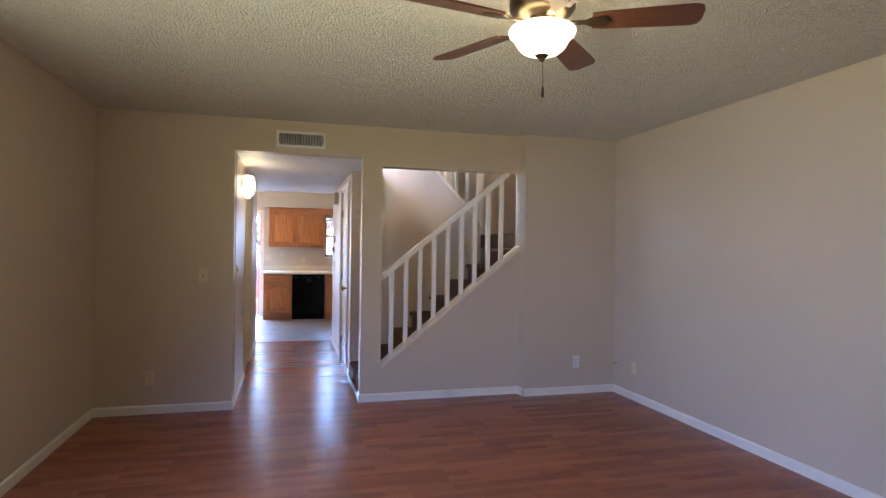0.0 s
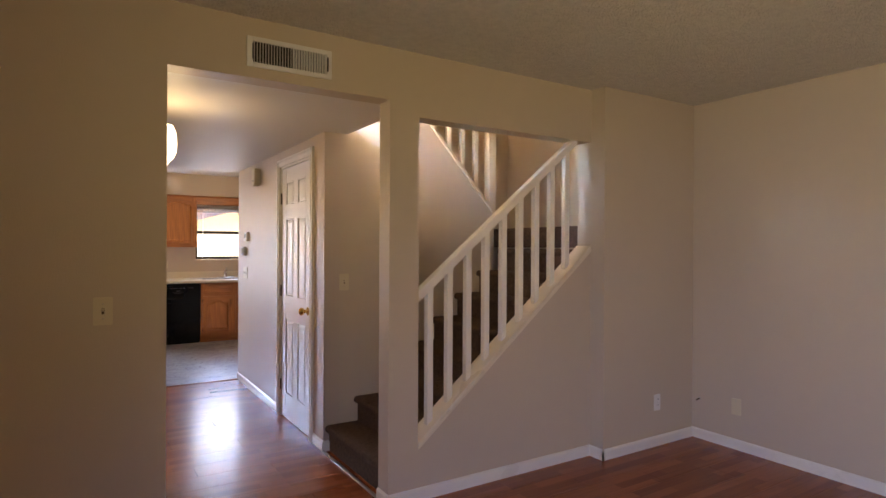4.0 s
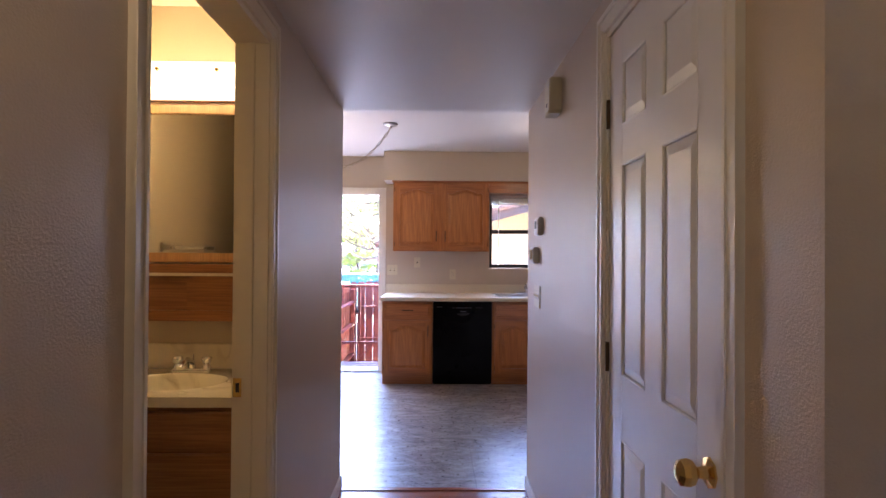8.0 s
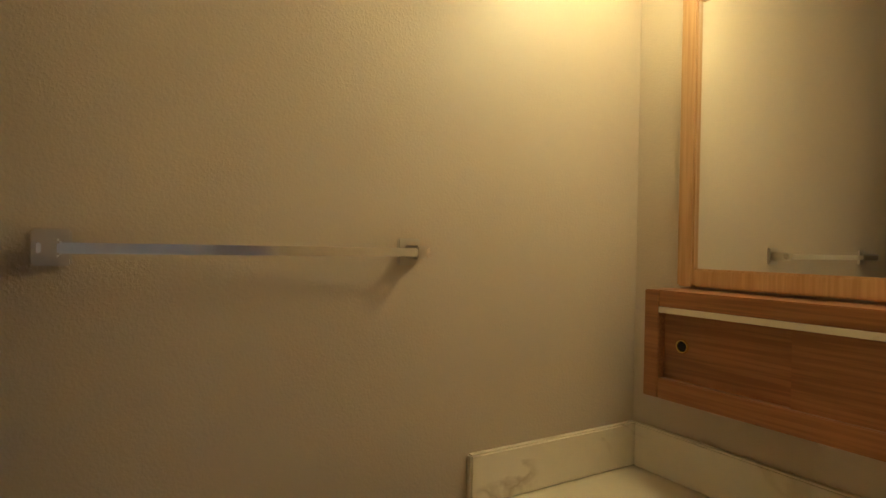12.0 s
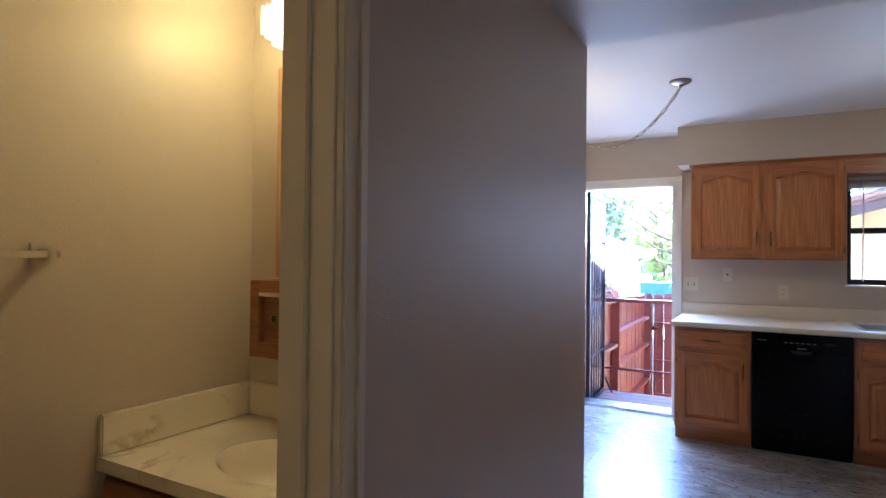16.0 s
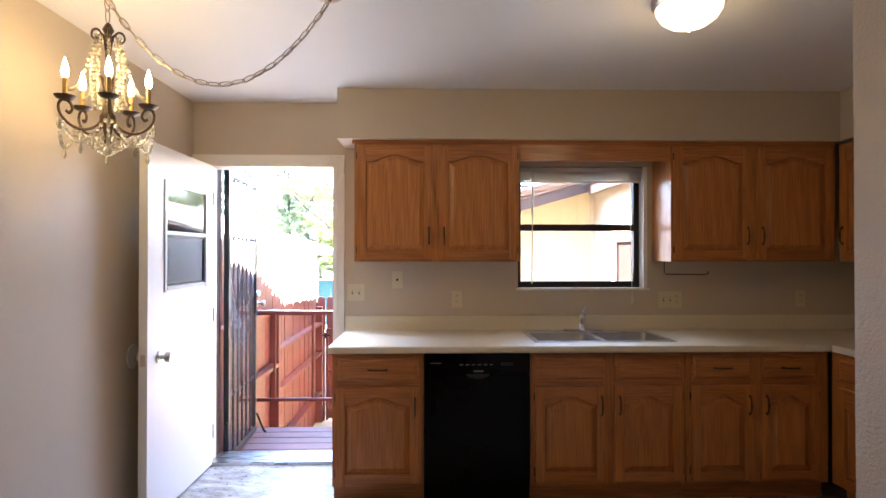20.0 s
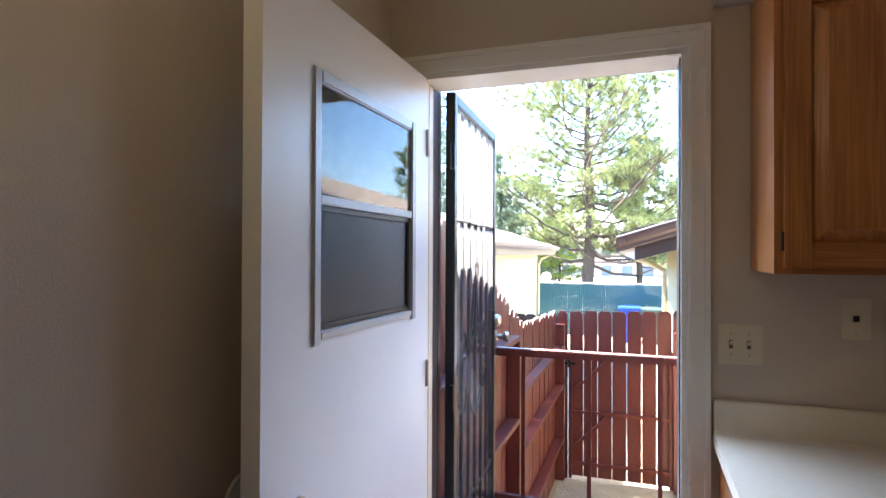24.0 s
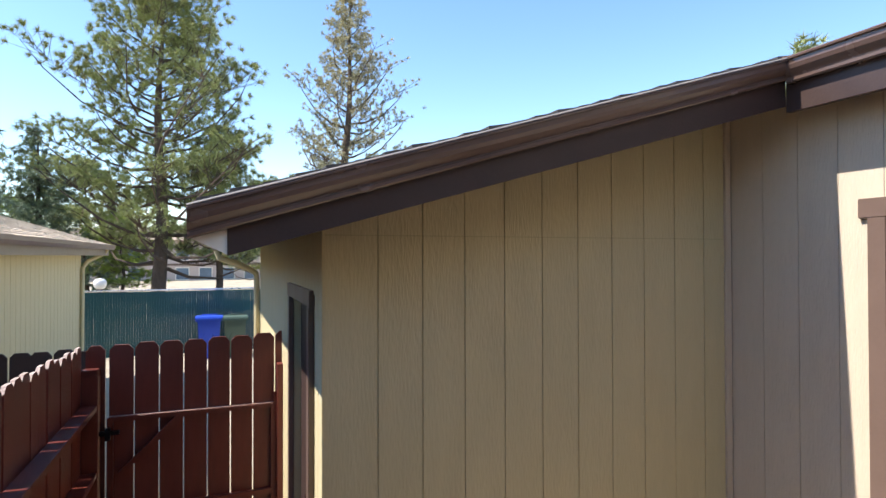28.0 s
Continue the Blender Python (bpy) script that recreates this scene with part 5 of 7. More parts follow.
s = thing("kitchen_sink", pose(0, 0, 0), "stainless steel double-bowl sink", "sink")
part("rim", boxes((SX0 - 0.012, SX1 + 0.012, SY0 - 0.012, SY0 + 0.016, ZC, ZC + 0.006), (SX0 - 0.012, SX1 + 0.012, SY1 - 0.075, SY1 + 0.012, ZC, ZC + 0.006), (SX0 - 0.012, SX0 + 0.018, SY0 + 0.016, SY1 - 0.075, ZC, ZC + 0.006),
                   (SX1 - 0.018, SX1 + 0.012, SY0 + 0.016, SY1 - 0.075, ZC, ZC + 0.006), ((SX0 + SX1) / 2 - 0.018, (SX0 + SX1) / 2 + 0.018, SY0 + 0.016, SY1 - 0.075, ZC - 0.001, ZC + 0.005), bevel=0.002), STEEL, s)
for a, b in ((SX0 + 0.018, (SX0 + SX1) / 2 - 0.018), ((SX0 + SX1) / 2 + 0.018, SX1 - 0.018)):
    bm = bmesh.new()
    rr = []
    for inset, z in ((0, ZC + 0.001), (0.008, ZC - 0.02), (0.014, ZC - 0.135), (0.04, ZC - 0.155), (0.13, ZC - 0.160)):
        x0, x1, yy0, yy1, q = a + inset, b - inset, SY0 + 0.016 + inset, SY1 - 0.075 - inset, 0.035
        ring = []
        for cx, cy2, st in ((x1 - q, yy1 - q, 0), (x0 + q, yy1 - q, 90), (x0 + q, yy0 + q, 180), (x1 - q, yy0 + q, 270)):
            for k in range(5):
                an = radians(st + 22.5 * k)
                ring.append(bm.verts.new((cx + q * math.cos(an), cy2 + q * math.sin(an), z)))
        rr.append(ring)
    for p, q2 in zip(rr, rr[1:]):
        for i in range(20):
            bm.faces.new((p[i], p[(i + 1) % 20], q2[(i + 1) % 20], q2[i]))
    bm.faces.new(rr[-1])
    bw = part("bowl", bm, STEEL_BOWL, s, smooth=True)
    part("drain", lathe([(0, 0), (0.04, 0), (0.043, 0.003), (0.03, 0.004), (0.028, 0.001), (0, 0.001)], 24, centre=((a + b) / 2, 11.94, ZC - 0.159)), CHROME, bw)
f = thing("kitchen_faucet", pose(2.478, 12.195, ZC + 0.006), "chrome single-handle kitchen faucet", "faucet")
part("base", prism([(-0.13, -0.012), (-0.11, -0.026), (0.11, -0.026), (0.13, -0.012), (0.13, 0.012), (0.11, 0.026), (-0.11, 0.026), (-0.13, 0.012)], "z", 0, 0.012, bevel=0.003), CHROME, f)
part("body", lathe([(0.026, 0.01), (0.024, 0.05), (0.022, 0.085), (0.024, 0.095), (0.020, 0.112), (0, 0.118)], 20), CHROME, f, smooth=True)
part("spout", tube([(0, 0, 0.05), (-0.013, -0.048, 0.085), (-0.032, -0.115, 0.100), (-0.052, -0.182, 0.090), (-0.055, -0.192, 0.070)], [0.014, 0.012, 0.011, 0.011, 0.011], 12), CHROME, f, smooth=True)
part("lever", tube([(0, 0, 0.11), (0.006, -0.004, 0.135), (0.018, -0.010, 0.155)], [0.009, 0.007, 0.008], 10), CHROME, f, smooth=True)

cover_plate(pose(0.957, KIT_N, 1.160), "switch", 2, where="kitchen wall by the door")
cover_plate(pose(1.238, KIT_N, 1.245), "phone", where="kitchen wall")
cover_plate(pose(1.642, KIT_N, 1.112), "outlet", where="kitchen wall")
cover_plate(pose(3.11, KIT_N, 1.108), "mixed", 3, where="kitchen wall")
cover_plate(pose(4.02, KIT_N, 1.112), "outlet", where="kitchen wall")
r = thing("towel_holder", pose(0, 0, 0), "dark wire paper-towel holder under the cabinet", "towel holder")
part("wire", tube([(2.995, 12.10, 1.372), (2.995, 12.10, 1.30), (3.005, 12.10, 1.288), (3.26, 12.10, 1.285), (3.285, 12.10, 1.292), (3.288, 12.10, 1.305)], 0.004, 8), BRONZE, r, smooth=True)

# ---- kitchen window ----
w = thing("window_kitchen", pose(0, 0, 0), "dark aluminium sash window over the sink", "window", kind="structure")
X0, X1, A0, A1 = KWIN
wy = 12.375
for r in ((X0, X0 + 0.035, A0, A1), (X1 - 0.062, X1 - 0.025, A0, A1)):
    part("frame", boxes((r[0], r[1], wy, wy + 0.05, r[2], r[3]), bevel=0.002), ALU_DARK, w)
for z, h, o in ((A0 + 0.002, 0.042, 0), (1.582, 0.045, -0.012), (A1 - 0.05, 0.05, 0)):
    part("rail", boxes((X0 + 0.035, X1 - 0.062, wy + o, wy + 0.048, z, z + h), bevel=0.002), ALU_DARK, w)
part("pane", boxes((X0 + 0.035, X1 - 0.062, wy + 0.018, wy + 0.021, A0 + 0.04, 1.582)), GLASS, w).visible_shadow = False
part("pane", boxes((X0 + 0.035, X1 - 0.062, wy + 0.036, wy + 0.039, 1.627, A1 - 0.05)), GLASS, w).visible_shadow = False
part("sill", boxes((X0 - 0.012, X1 + 0.012, KIT_N - 0.014, wy, A0 - 0.014, A0 + 0.001), bevel=0.003), TRIM, w)
part("reveal", boxes((X1 - 0.025, X1, KIT_N + 0.001, OUT_N - 0.001, A0 + 0.001, A1)), TRIM, w)
bl = thing("window_blind", pose(0, 0, 0), "white mini blind pulled up over the window", "blind")
part("head_rail", boxes((X0 + 0.008, X1 - 0.03, 12.305, 12.335, A1 - 0.032, A1 - 0.004), bevel=0.002), WHITE_PLASTIC, bl)
for i in range(16):
    part("slat", boxes((X0 + 0.010, X1 - 0.032, 12.307 + 0.002 * (i % 2), 12.332 + 0.002 * (i % 2), A1 - 0.036 - 0.0036 * i - 0.0012, A1 - 0.036 - 0.0036 * i)), WHITE_PLASTIC, bl)
part("bottom_rail", boxes((X0 + 0.010, X1 - 0.032, 12.308, 12.333, A1 - 0.107, A1 - 0.095), bevel=0.002), WHITE_PLASTIC, bl)
part("wand", tube([(X0 + 0.105, 12.30, A1 - 0.03), (X0 + 0.103, 12.298, A1 - 0.4), (X0 + 0.100, 12.300, A0 + 0.03)], 0.0045, 8), WHITE_PLASTIC, bl)
part("cord", tube([(X1 - 0.115, 12.30, A1 - 0.03), (X1 - 0.112, 12.285, A0 + 0.1), (X1 - 0.11, 12.275, A0 - 0.04)], 0.002, 6), WHITE_PLASTIC, bl)
part("cord_tassel", lathe([(0.003, 0.02), (0.009, 0.0), (0.012, -0.03), (0.008, -0.045), (0, -0.046)], 12, centre=(X1 - 0.11, 12.272, A0 - 0.06)), ALMOND, bl)

# ---- back door ----
STORM_FRAME = material("brown_baked_enamel", (0.060, 0.043, 0.040), 0.35, vary=0.12, scale=5)
tr = thing("door_frame_back", pose(0, 0, 0), "white painted back door frame and casing", "door frame", kind="structure")
kd0, kd1, kz = KDOOR[0], KDOOR[1], KDOOR[3]
part("casing", casing_profile(bmesh.new(), kd0, kd1, kz, -1, KIT_N, 0.06), TRIM, tr)
part("jamb", boxes((kd0 - 0.0, kd0 + 0.018, KIT_N - 0.001, OUT_N + 0.001, 0, kz), bevel=0.001), TRIM, tr)
part("jamb", boxes((kd1 - 0.018, kd1, KIT_N - 0.001, OUT_N + 0.001, 0, kz), bevel=0.001), TRIM, tr)
part("jamb", boxes((kd0 + 0.018, kd1 - 0.018, KIT_N - 0.001, OUT_N + 0.001, kz - 0.018, kz), bevel=0.001), TRIM, tr)
part("jamb", boxes((kd0 + 0.0182, -0.014, 12.277, 12.333, 0.023, kz - 0.0182), bevel=0.001), TRIM, tr)
part("door_stop", boxes((kd0 + 0.018, -0.013, 12.335, 12.378, 0.02, kz - 0.018), bevel=0.002), TRIM_CREAM, tr)
part("weather_strip", boxes((kd1 - 0.022, kd1 - 0.0182, 12.315, OUT_N, 0.02, kz - 0.018), bevel=0.001), ALU_DARK, tr, "dark weather strip")
part("storm_frame", boxes((kd1 - 0.014, kd1 + 0.055, OUT_N + 0.001, OUT_N + 0.035, DECK, kz + 0.03), (-0.034, -0.016, OUT_N + 0.001, OUT_N + 0.035, DECK, kz + 0.03), (kd0 + 0.0185, -0.0155, 12.380, OUT_N + 0.0008, 0.023, kz - 0.02), (-0.012, kd1 - 0.014, OUT_N + 0.0012, OUT_N + 0.034, kz - 0.01, kz + 0.03), bevel=0.003), STORM_FRAME, tr, "dark brown storm door frame")
part("brickmould", boxes((kd0 - 0.055, -0.035, OUT_N + 0.001, OUT_N + 0.032, DECK, kz + 0.03), bevel=0.004), TRIM, tr, "weathered white outer trim")
part("threshold", boxes((kd0 + 0.018, kd1 - 0.018, 12.27, OUT_N + 0.05, -0.02, 0.022), bevel=0.004), STEEL, tr, "worn aluminium threshold")

SASH_GREY = material("grey_aluminium_sash", (0.42, 0.42, 0.43), 0.42, metal=0.3, vary=0.06, scale=8)
bd = thing("back_door", pose(0.0, 12.272, 0.012, 0, 0, -90.2), "white back door with a sash window, standing open", "door")
W, H = 0.885, 2.0
wx0, wx1, wz0, wz1 = 0.105, 0.708, 1.195, 1.825     # outline of the window frame, from the hinge edge
part("slab", boxes((0, wx0 + 0.03, -0.045, 0, 0, H)), DOOR_WHITE, bd)
part("slab", boxes((wx1 - 0.03, W, -0.045, 0, 0, H)), DOOR_WHITE, bd)
part("slab", boxes((wx0 + 0.03, wx1 - 0.03, -0.045, 0, 0, wz0 + 0.03)), DOOR_WHITE, bd)
part("slab", boxes((wx0 + 0.03, wx1 - 0.03, -0.045, 0, wz1 - 0.03, H)), DOOR_WHITE, bd)
wn2 = part("window_frame", boxes((wx0, wx0 + 0.032, -0.052, 0.007, wz0, wz1), (wx1 - 0.032, wx1, -0.052, 0.007, wz0, wz1), bevel=0.004), SASH_GREY, bd)
part("frame_rail", boxes((wx0 + 0.032, wx1 - 0.032, -0.0515, 0.0065, wz0 + 0.010, wz0 + 0.032), bevel=0.004), SASH_GREY, wn2)
part("frame_rail", boxes((wx0 + 0.032, wx1 - 0.032, -0.0515, 0.0065, wz1 - 0.032, wz1), bevel=0.004), SASH_GREY, wn2)
part("meeting_rail", boxes((wx0 + 0.032, wx1 - 0.032, -0.040, 0.005, 1.516, 1.538), bevel=0.002), SASH_GREY, wn2)
part("upper_pane", boxes((wx0 + 0.032, wx1 - 0.032, -0.005, -0.002, 1.538, wz1 - 0.032)), GLASS, wn2).visible_shadow = False
part("lower_pane", boxes((wx0 + 0.032, wx1 - 0.032, -0.034, -0.031, wz0 + 0.032, 1.516)), GLASS, wn2).visible_shadow = False
SCREEN = glass("insect_screen", (0.42, 0.42, 0.43), 0.5)
part("screen", boxes((wx0 + 0.04, wx1 - 0.04, -0.0105, -0.010, wz0 + 0.036, 1.512)), SCREEN, wn2, "grey insect screen")
part("screen_frame", boxes((wx0 + 0.034, wx0 + 0.046, -0.014, -0.004, wz0 + 0.034, 1.514), (wx1 - 0.046, wx1 - 0.034, -0.014, -0.004, wz0 + 0.034, 1.514), (wx0 + 0.046, wx1 - 0.046, -0.014, -0.004, wz0 + 0.034, wz0 + 0.046), (wx0 + 0.046, wx1 - 0.046, -0.014, -0.004, 1.502, 1.514)), ALU_DARK, wn2)
part("lift_rail", boxes((wx0 + 0.05, wx1 - 0.05, -0.030, -0.018, wz0 + 0.050, wz0 + 0.085), bevel=0.002), STEEL, wn2)
for i in range(4):
    part("vent_slot", boxes((wx0 + 0.12 + 0.1 * i, wx0 + 0.135 + 0.1 * i, -0.0185, -0.0165, wz0 + 0.055, wz0 + 0.080)), DARK, wn2)
for s in (0, 1):
    k = part("door_knob", lathe([(0, 0), (0.033, 0.001), (0.033, 0.006), (0.014, 0.012), (0.012, 0.030), (0.026, 0.040), (0.029, 0.052), (0.024, 0.064), (0, 0.068)], 28), NICKEL, bd, "satin nickel knob", smooth=True)
    k.matrix_basis = pose(W - 0.125, -0.045 if s else 0.0, 0.853, 90 if s else -90)
part("latch_plate", boxes((W - 0.0005, W + 0.0015, -0.036, -0.010, 0.825, 0.885)), NICKEL, bd)
for z in (0.22, 1.0, 1.78):
    part("hinge", tube([(-0.006, 0.004, z - 0.045), (-0.006, 0.004, z + 0.045)], 0.0065, 10), NICKEL, bd)
ds = thing("wall_bumper", pose(WEST, 11.51, 0.87, 0, 0, 90), "round white door bumper on the kitchen wall", "door stop")
part("disc", lathe([(0, 0), (0.065, 0), (0.062, 0.006), (0, 0.008)], 28), WHITE_PLASTIC, ds, smooth=True).matrix_basis = pose(0, 0, 0, 90)

# ---- kitchen lamps ----
dl = thing("dome_light", pose(2.49, 10.64, CEIL), "flush ceiling lamp with a nickel ring and lit glass bowl", "ceiling lamp")
part("pan", lathe([(0, 0), (0.140, 0), (0.145, -0.012), (0.138, -0.022), (0.142, -0.030), (0.130, -0.042), (0, -0.042)], 40), NICKEL, dl, smooth=True)
part("glass_bowl", lathe([(0.128, -0.040), (0.125, -0.060), (0.107, -0.088), (0.074, -0.112), (0.033, -0.126), (0, -0.129)], 40), SHADE, dl, "lit frosted glass bowl", smooth=True).visible_shadow = False
part("finial", lathe([(0.014, -0.126), (0.014, -0.132), (0.007, -0.140), (0, -0.146)], 16), NICKEL, dl, smooth=True)


def chain(points, name, parent, mat, link=0.052):
    """Oval wire links along a curve, each turned against the next."""
    pts = [Vector(p) for p in points]
    lens = [0.0]
    for a, b in zip(pts, pts[1:]):
        lens.append(lens[-1] + (b - a).length)

    def at(s):
        for i in range(len(pts) - 1):
            if s <= lens[i + 1]:
                return pts[i].lerp(pts[i + 1], (s - lens[i]) / max(lens[i + 1] - lens[i], 1e-6))
        return pts[-1]
    oval = [(0.5 * link * math.cos(2 * math.pi * k / 16) * 1.08, 0.0105 * math.sin(2 * math.pi * k / 16), 0) for k in range(16)]
    me = mesh_of(tube(oval, 0.0019, 6, closed=True), "link", mat, True)
    n = int(lens[-1] / (link * 0.86))
    for i in range(n):
        s = (i + 0.5) * lens[-1] / n
        d = (at(min(s + 0.01, lens[-1])) - at(max(s - 0.01, 0))).normalized()
        ob = new(name, me)
        ob.parent = parent
        q = d.to_track_quat('X', 'Z').to_matrix().to_4x4()
        ob.matrix_basis = Matrix.Translation(at(s)) @ q @ pose(0, 0, 0, 90 * (i % 2) + 20)


ch = thing("chandelier", Matrix.Translation((0.226, 10.60, 0.030)) @ Matrix.Diagonal((0.80, 0.80, 1, 1)), "small bronze chandelier with glass beads and five lit candles", "chandelier")
cn = thing("swag_chain", pose(0, 0, 0), "antique brass swag chain from the ceiling canopy to the chandelier", "chain")
part("canopy", lathe([(0, 0), (0.062, 0), (0.064, -0.008), (0.050, -0.020), (0.016, -0.026), (0.010, -0.040), (0, -0.042)], 32, centre=(1.055, 10.64, CEIL)), NICKEL, cn, smooth=True)
part("ceiling_hook", tube([(0.22, 10.60, CEIL), (0.22, 10.60, CEIL - 0.03), (0.235, 10.60, CEIL - 0.045), (0.222, 10.60, CEIL - 0.058), (0.208, 10.60, CEIL - 0.045)], 0.003, 8), NICKEL, cn)
sag = []
for i in range(25):
    u = i / 24
    sag.append((1.055 + (0.22 - 1.055) * u, 10.64 + (10.60 - 10.64) * u, CEIL - 0.04 - 0.325 * (1 - (2 * u - 1) ** 2) - 0.012 * u))
CHAIN_BRASS = material("antique_brass_wire", (0.42, 0.33, 0.20), 0.32, metal=1.0, vary=0.15, scale=30)
chain(sag, "link", cn, CHAIN_BRASS)
part("cord", tube([(p[0], p[1] + 0.004, p[2] - 0.004 + 0.006 * math.sin(i * 1.9)) for i, p in enumerate(sag)], 0.003, 6), TRIM_CREAM, cn, "cord woven through the chain")
chain([(0.22, 10.60, CEIL - 0.05), (0.225, 10.60, 2.305)], "link", cn, CHAIN_BRASS)
part("hub", lathe([(0, 2.275), (0.012, 2.268), (0.026, 2.245), (0.014, 2.225), (0.010, 2.10), (0.016, 2.06), (0.010, 2.0), (0.022, 1.93), (0.034, 1.915), (0.036, 1.885), (0.022, 1.865), (0.012, 1.83), (0.018, 1.812), (0, 1.80)], 20), BRONZE, ch, smooth=True)
CANDLE = material("antique_gold_sleeve", (0.40, 0.27, 0.10), 0.45, metal=0.6, vary=0.2, scale=40)
BEAD = bpy.data.materials.new("crystal_beads")
BEAD.use_nodes = True
bb = BEAD.node_tree.nodes["Principled BSDF"]
bb.inputs["Base Color"].default_value, bb.inputs["Roughness"].default_value = (0.96, 0.88, 0.68, 1), 0.05
bb.inputs["Transmission Weight"].default_value, bb.inputs["IOR"].default_value = 0.7, 1.5
bead_me = mesh_of(lathe([(0, 0.008), (0.007, 0.005), (0.0095, 0), (0.007, -0.005), (0, -0.008)], 8), "bead", BEAD)
drop_me = mesh_of(lathe([(0, 0.030), (0.004, 0.022), (0.011, -0.006), (0.007, -0.016), (0, -0.022)], 6), "drop", BEAD)


def strand(pts):
    for p in pts:
        ob = new("bead", bead_me)
        ob.parent, ob.location = ch, p


for k in range(5):
    a = radians(72 * k + 12)
    ca, sa = math.cos(a), math.sin(a)
    at = lambda r, z: (r * ca, r * sa, z)
    part("arm", tube(curve_through([at(0.018, 1.905), at(0.055, 1.868), at(0.105, 1.852), at(0.155, 1.862), at(0.193, 1.892), at(0.203, 1.928), at(0.186, 1.950), at(0.160, 1.945), at(0.148, 1.922), at(0.160, 1.905), at(0.175, 1.912)], 4), 0.0062, 8), BRONZE, ch, smooth=True)
    part("drip_pan", lathe([(0, 1.950), (0.012, 1.947), (0.034, 1.953), (0.046, 1.965), (0.042, 1.964), (0.014, 1.956), (0, 1.956)], 20, centre=(0.178 * ca, 0.178 * sa, 0)), BRONZE, ch, smooth=True)
    cd = part("candle_sleeve", tube([at(0.178, 1.955), at(0.178, 2.030)], 0.0105, 14), CANDLE, ch, "antique gold candle sleeve")
    part("candle_bulb", lathe([(0.008, 2.028), (0.014, 2.040), (0.0165, 2.054), (0.011, 2.078), (0.0035, 2.100), (0, 2.106)], 14, centre=(0.178 * ca, 0.178 * sa, 0)), FLAME, cd, "lit flame-shaped bulb", smooth=True).visible_shadow = False
    part("crown_scroll", tube(curve_through([at(0.010, 2.165), at(0.022, 2.215), at(0.046, 2.238), at(0.068, 2.228), at(0.070, 2.206), at(0.054, 2.200), at(0.050, 2.212)], 4), 0.0045, 8), BRONZE, ch, smooth=True)
    part("mid_scroll", tube(curve_through([at(0.010, 1.99), at(0.030, 2.055), at(0.056, 2.075), at(0.072, 2.058), at(0.066, 2.038), at(0.052, 2.044)], 4), 0.0042, 8), BRONZE, ch, smooth=True)
    b2 = a + radians(36)
    for q, top in ((a, 2.215), (b2, 2.205)):
        c2, s2 = math.cos(q), math.sin(q)
        strand([((0.052 + 0.020 * math.sin(math.pi * i / 17)) * c2, (0.052 + 0.020 * math.sin(math.pi * i / 17)) * s2, top - 0.0165 * i) for i in range(17)])
    strand([(at(0.060 + 0.108 * (i / 15), 2.190 - 0.20 * (i / 15) - 0.060 * math.sin(math.pi * i / 15))) for i in range(1, 15)])
    a2 = radians(72 * (k + 1) + 12)
    pts = []
    for i in range(1, 17):
        u = i / 17
        an = a + (a2 - a) * u
        rr = 0.195 * (1 - 0.06 * math.sin(math.pi * u))
        pts.append((rr * math.cos(an), rr * math.sin(an), 1.885 - 0.095 * math.sin(math.pi * u)))
    strand(pts)
    strand([(at(0.155 - 0.135 * i / 9, 1.855 - 0.03 * math.sin(math.pi * i / 9) - 0.045 * i / 9)) for i in range(1, 9)])
    for q, rr, z in ((a, 0.202, 1.862), (a, 0.105, 1.815), (b2, 0.183, 1.768)):
        ob = new("drop", drop_me)
        ob.parent, ob.location = ch, (rr * math.cos(q), rr * math.sin(q), z)
strand([(0.045 * math.cos(radians(30 * i)), 0.045 * math.sin(radians(30 * i)), 1.825 + 0.004 * (i % 2)) for i in range(12)])
ob = new("drop", mesh_of(lathe([(0, 0.02), (0.016, 0.008), (0.020, -0.004), (0.012, -0.018), (0, -0.022)], 8), "drop", BEAD))
ob.parent, ob.location = ch, (0, 0, 1.785)

# ---- the yard: deck, railing, storm door ----
deck = thing("deck", pose(0, 0, 0), "weathered dark red wooden deck behind the door", "deck", kind="structure")
part("frame", boxes((-0.26, 1.08, OUT_N + 0.004, 13.46, GROUND, DECK - 0.042)), BROWN_STAIN, deck)
steps = thing("deck_steps", pose(0, 0, 0), "red-stained wooden steps down to the yard", "steps")
for i in range(5):
    part("tread", boxes((1.09 + 0.26 * i, 1.34 + 0.26 * i, OUT_N + 0.03, 13.40, DECK - 0.15 * (i + 1) - 0.035, DECK - 0.15 * (i + 1)), bevel=0.004), BROWN_STAIN, steps)
for y in (OUT_N + 0.03, 13.36):
    part("stringer", prism([(1.085, DECK - 0.19), (2.40, DECK - 0.94), (2.40, GROUND), (1.085, GROUND)], "y", y, y + 0.038), BROWN_STAIN, steps)

rl = thing("deck_railing", pose(0, 0, 0), "red-brown painted metal and wood deck railing", "railing")
top = part("top_rail", boxes((-0.19, 0.935, 13.345, 13.388, 0.893, 0.932), bevel=0.004), BROWN_STAIN, rl)
part("bottom_rail", boxes((-0.19, 0.935, 13.352, 13.380, 0.150, 0.178), bevel=0.003), BROWN_STAIN, rl)
for i in range(4):
    x = -0.205 + 0.3275 * i if i else -0.17
    part("baluster", boxes((x - 0.010, x + 0.010, 13.356, 13.376, 0.178, 0.894), bevel=0.002), BROWN_STAIN, rl)
p = part("post", boxes((0.930, 1.022, 13.320, 13.412, DECK, 0.906), bevel=0.004), BROWN_STAIN, rl)
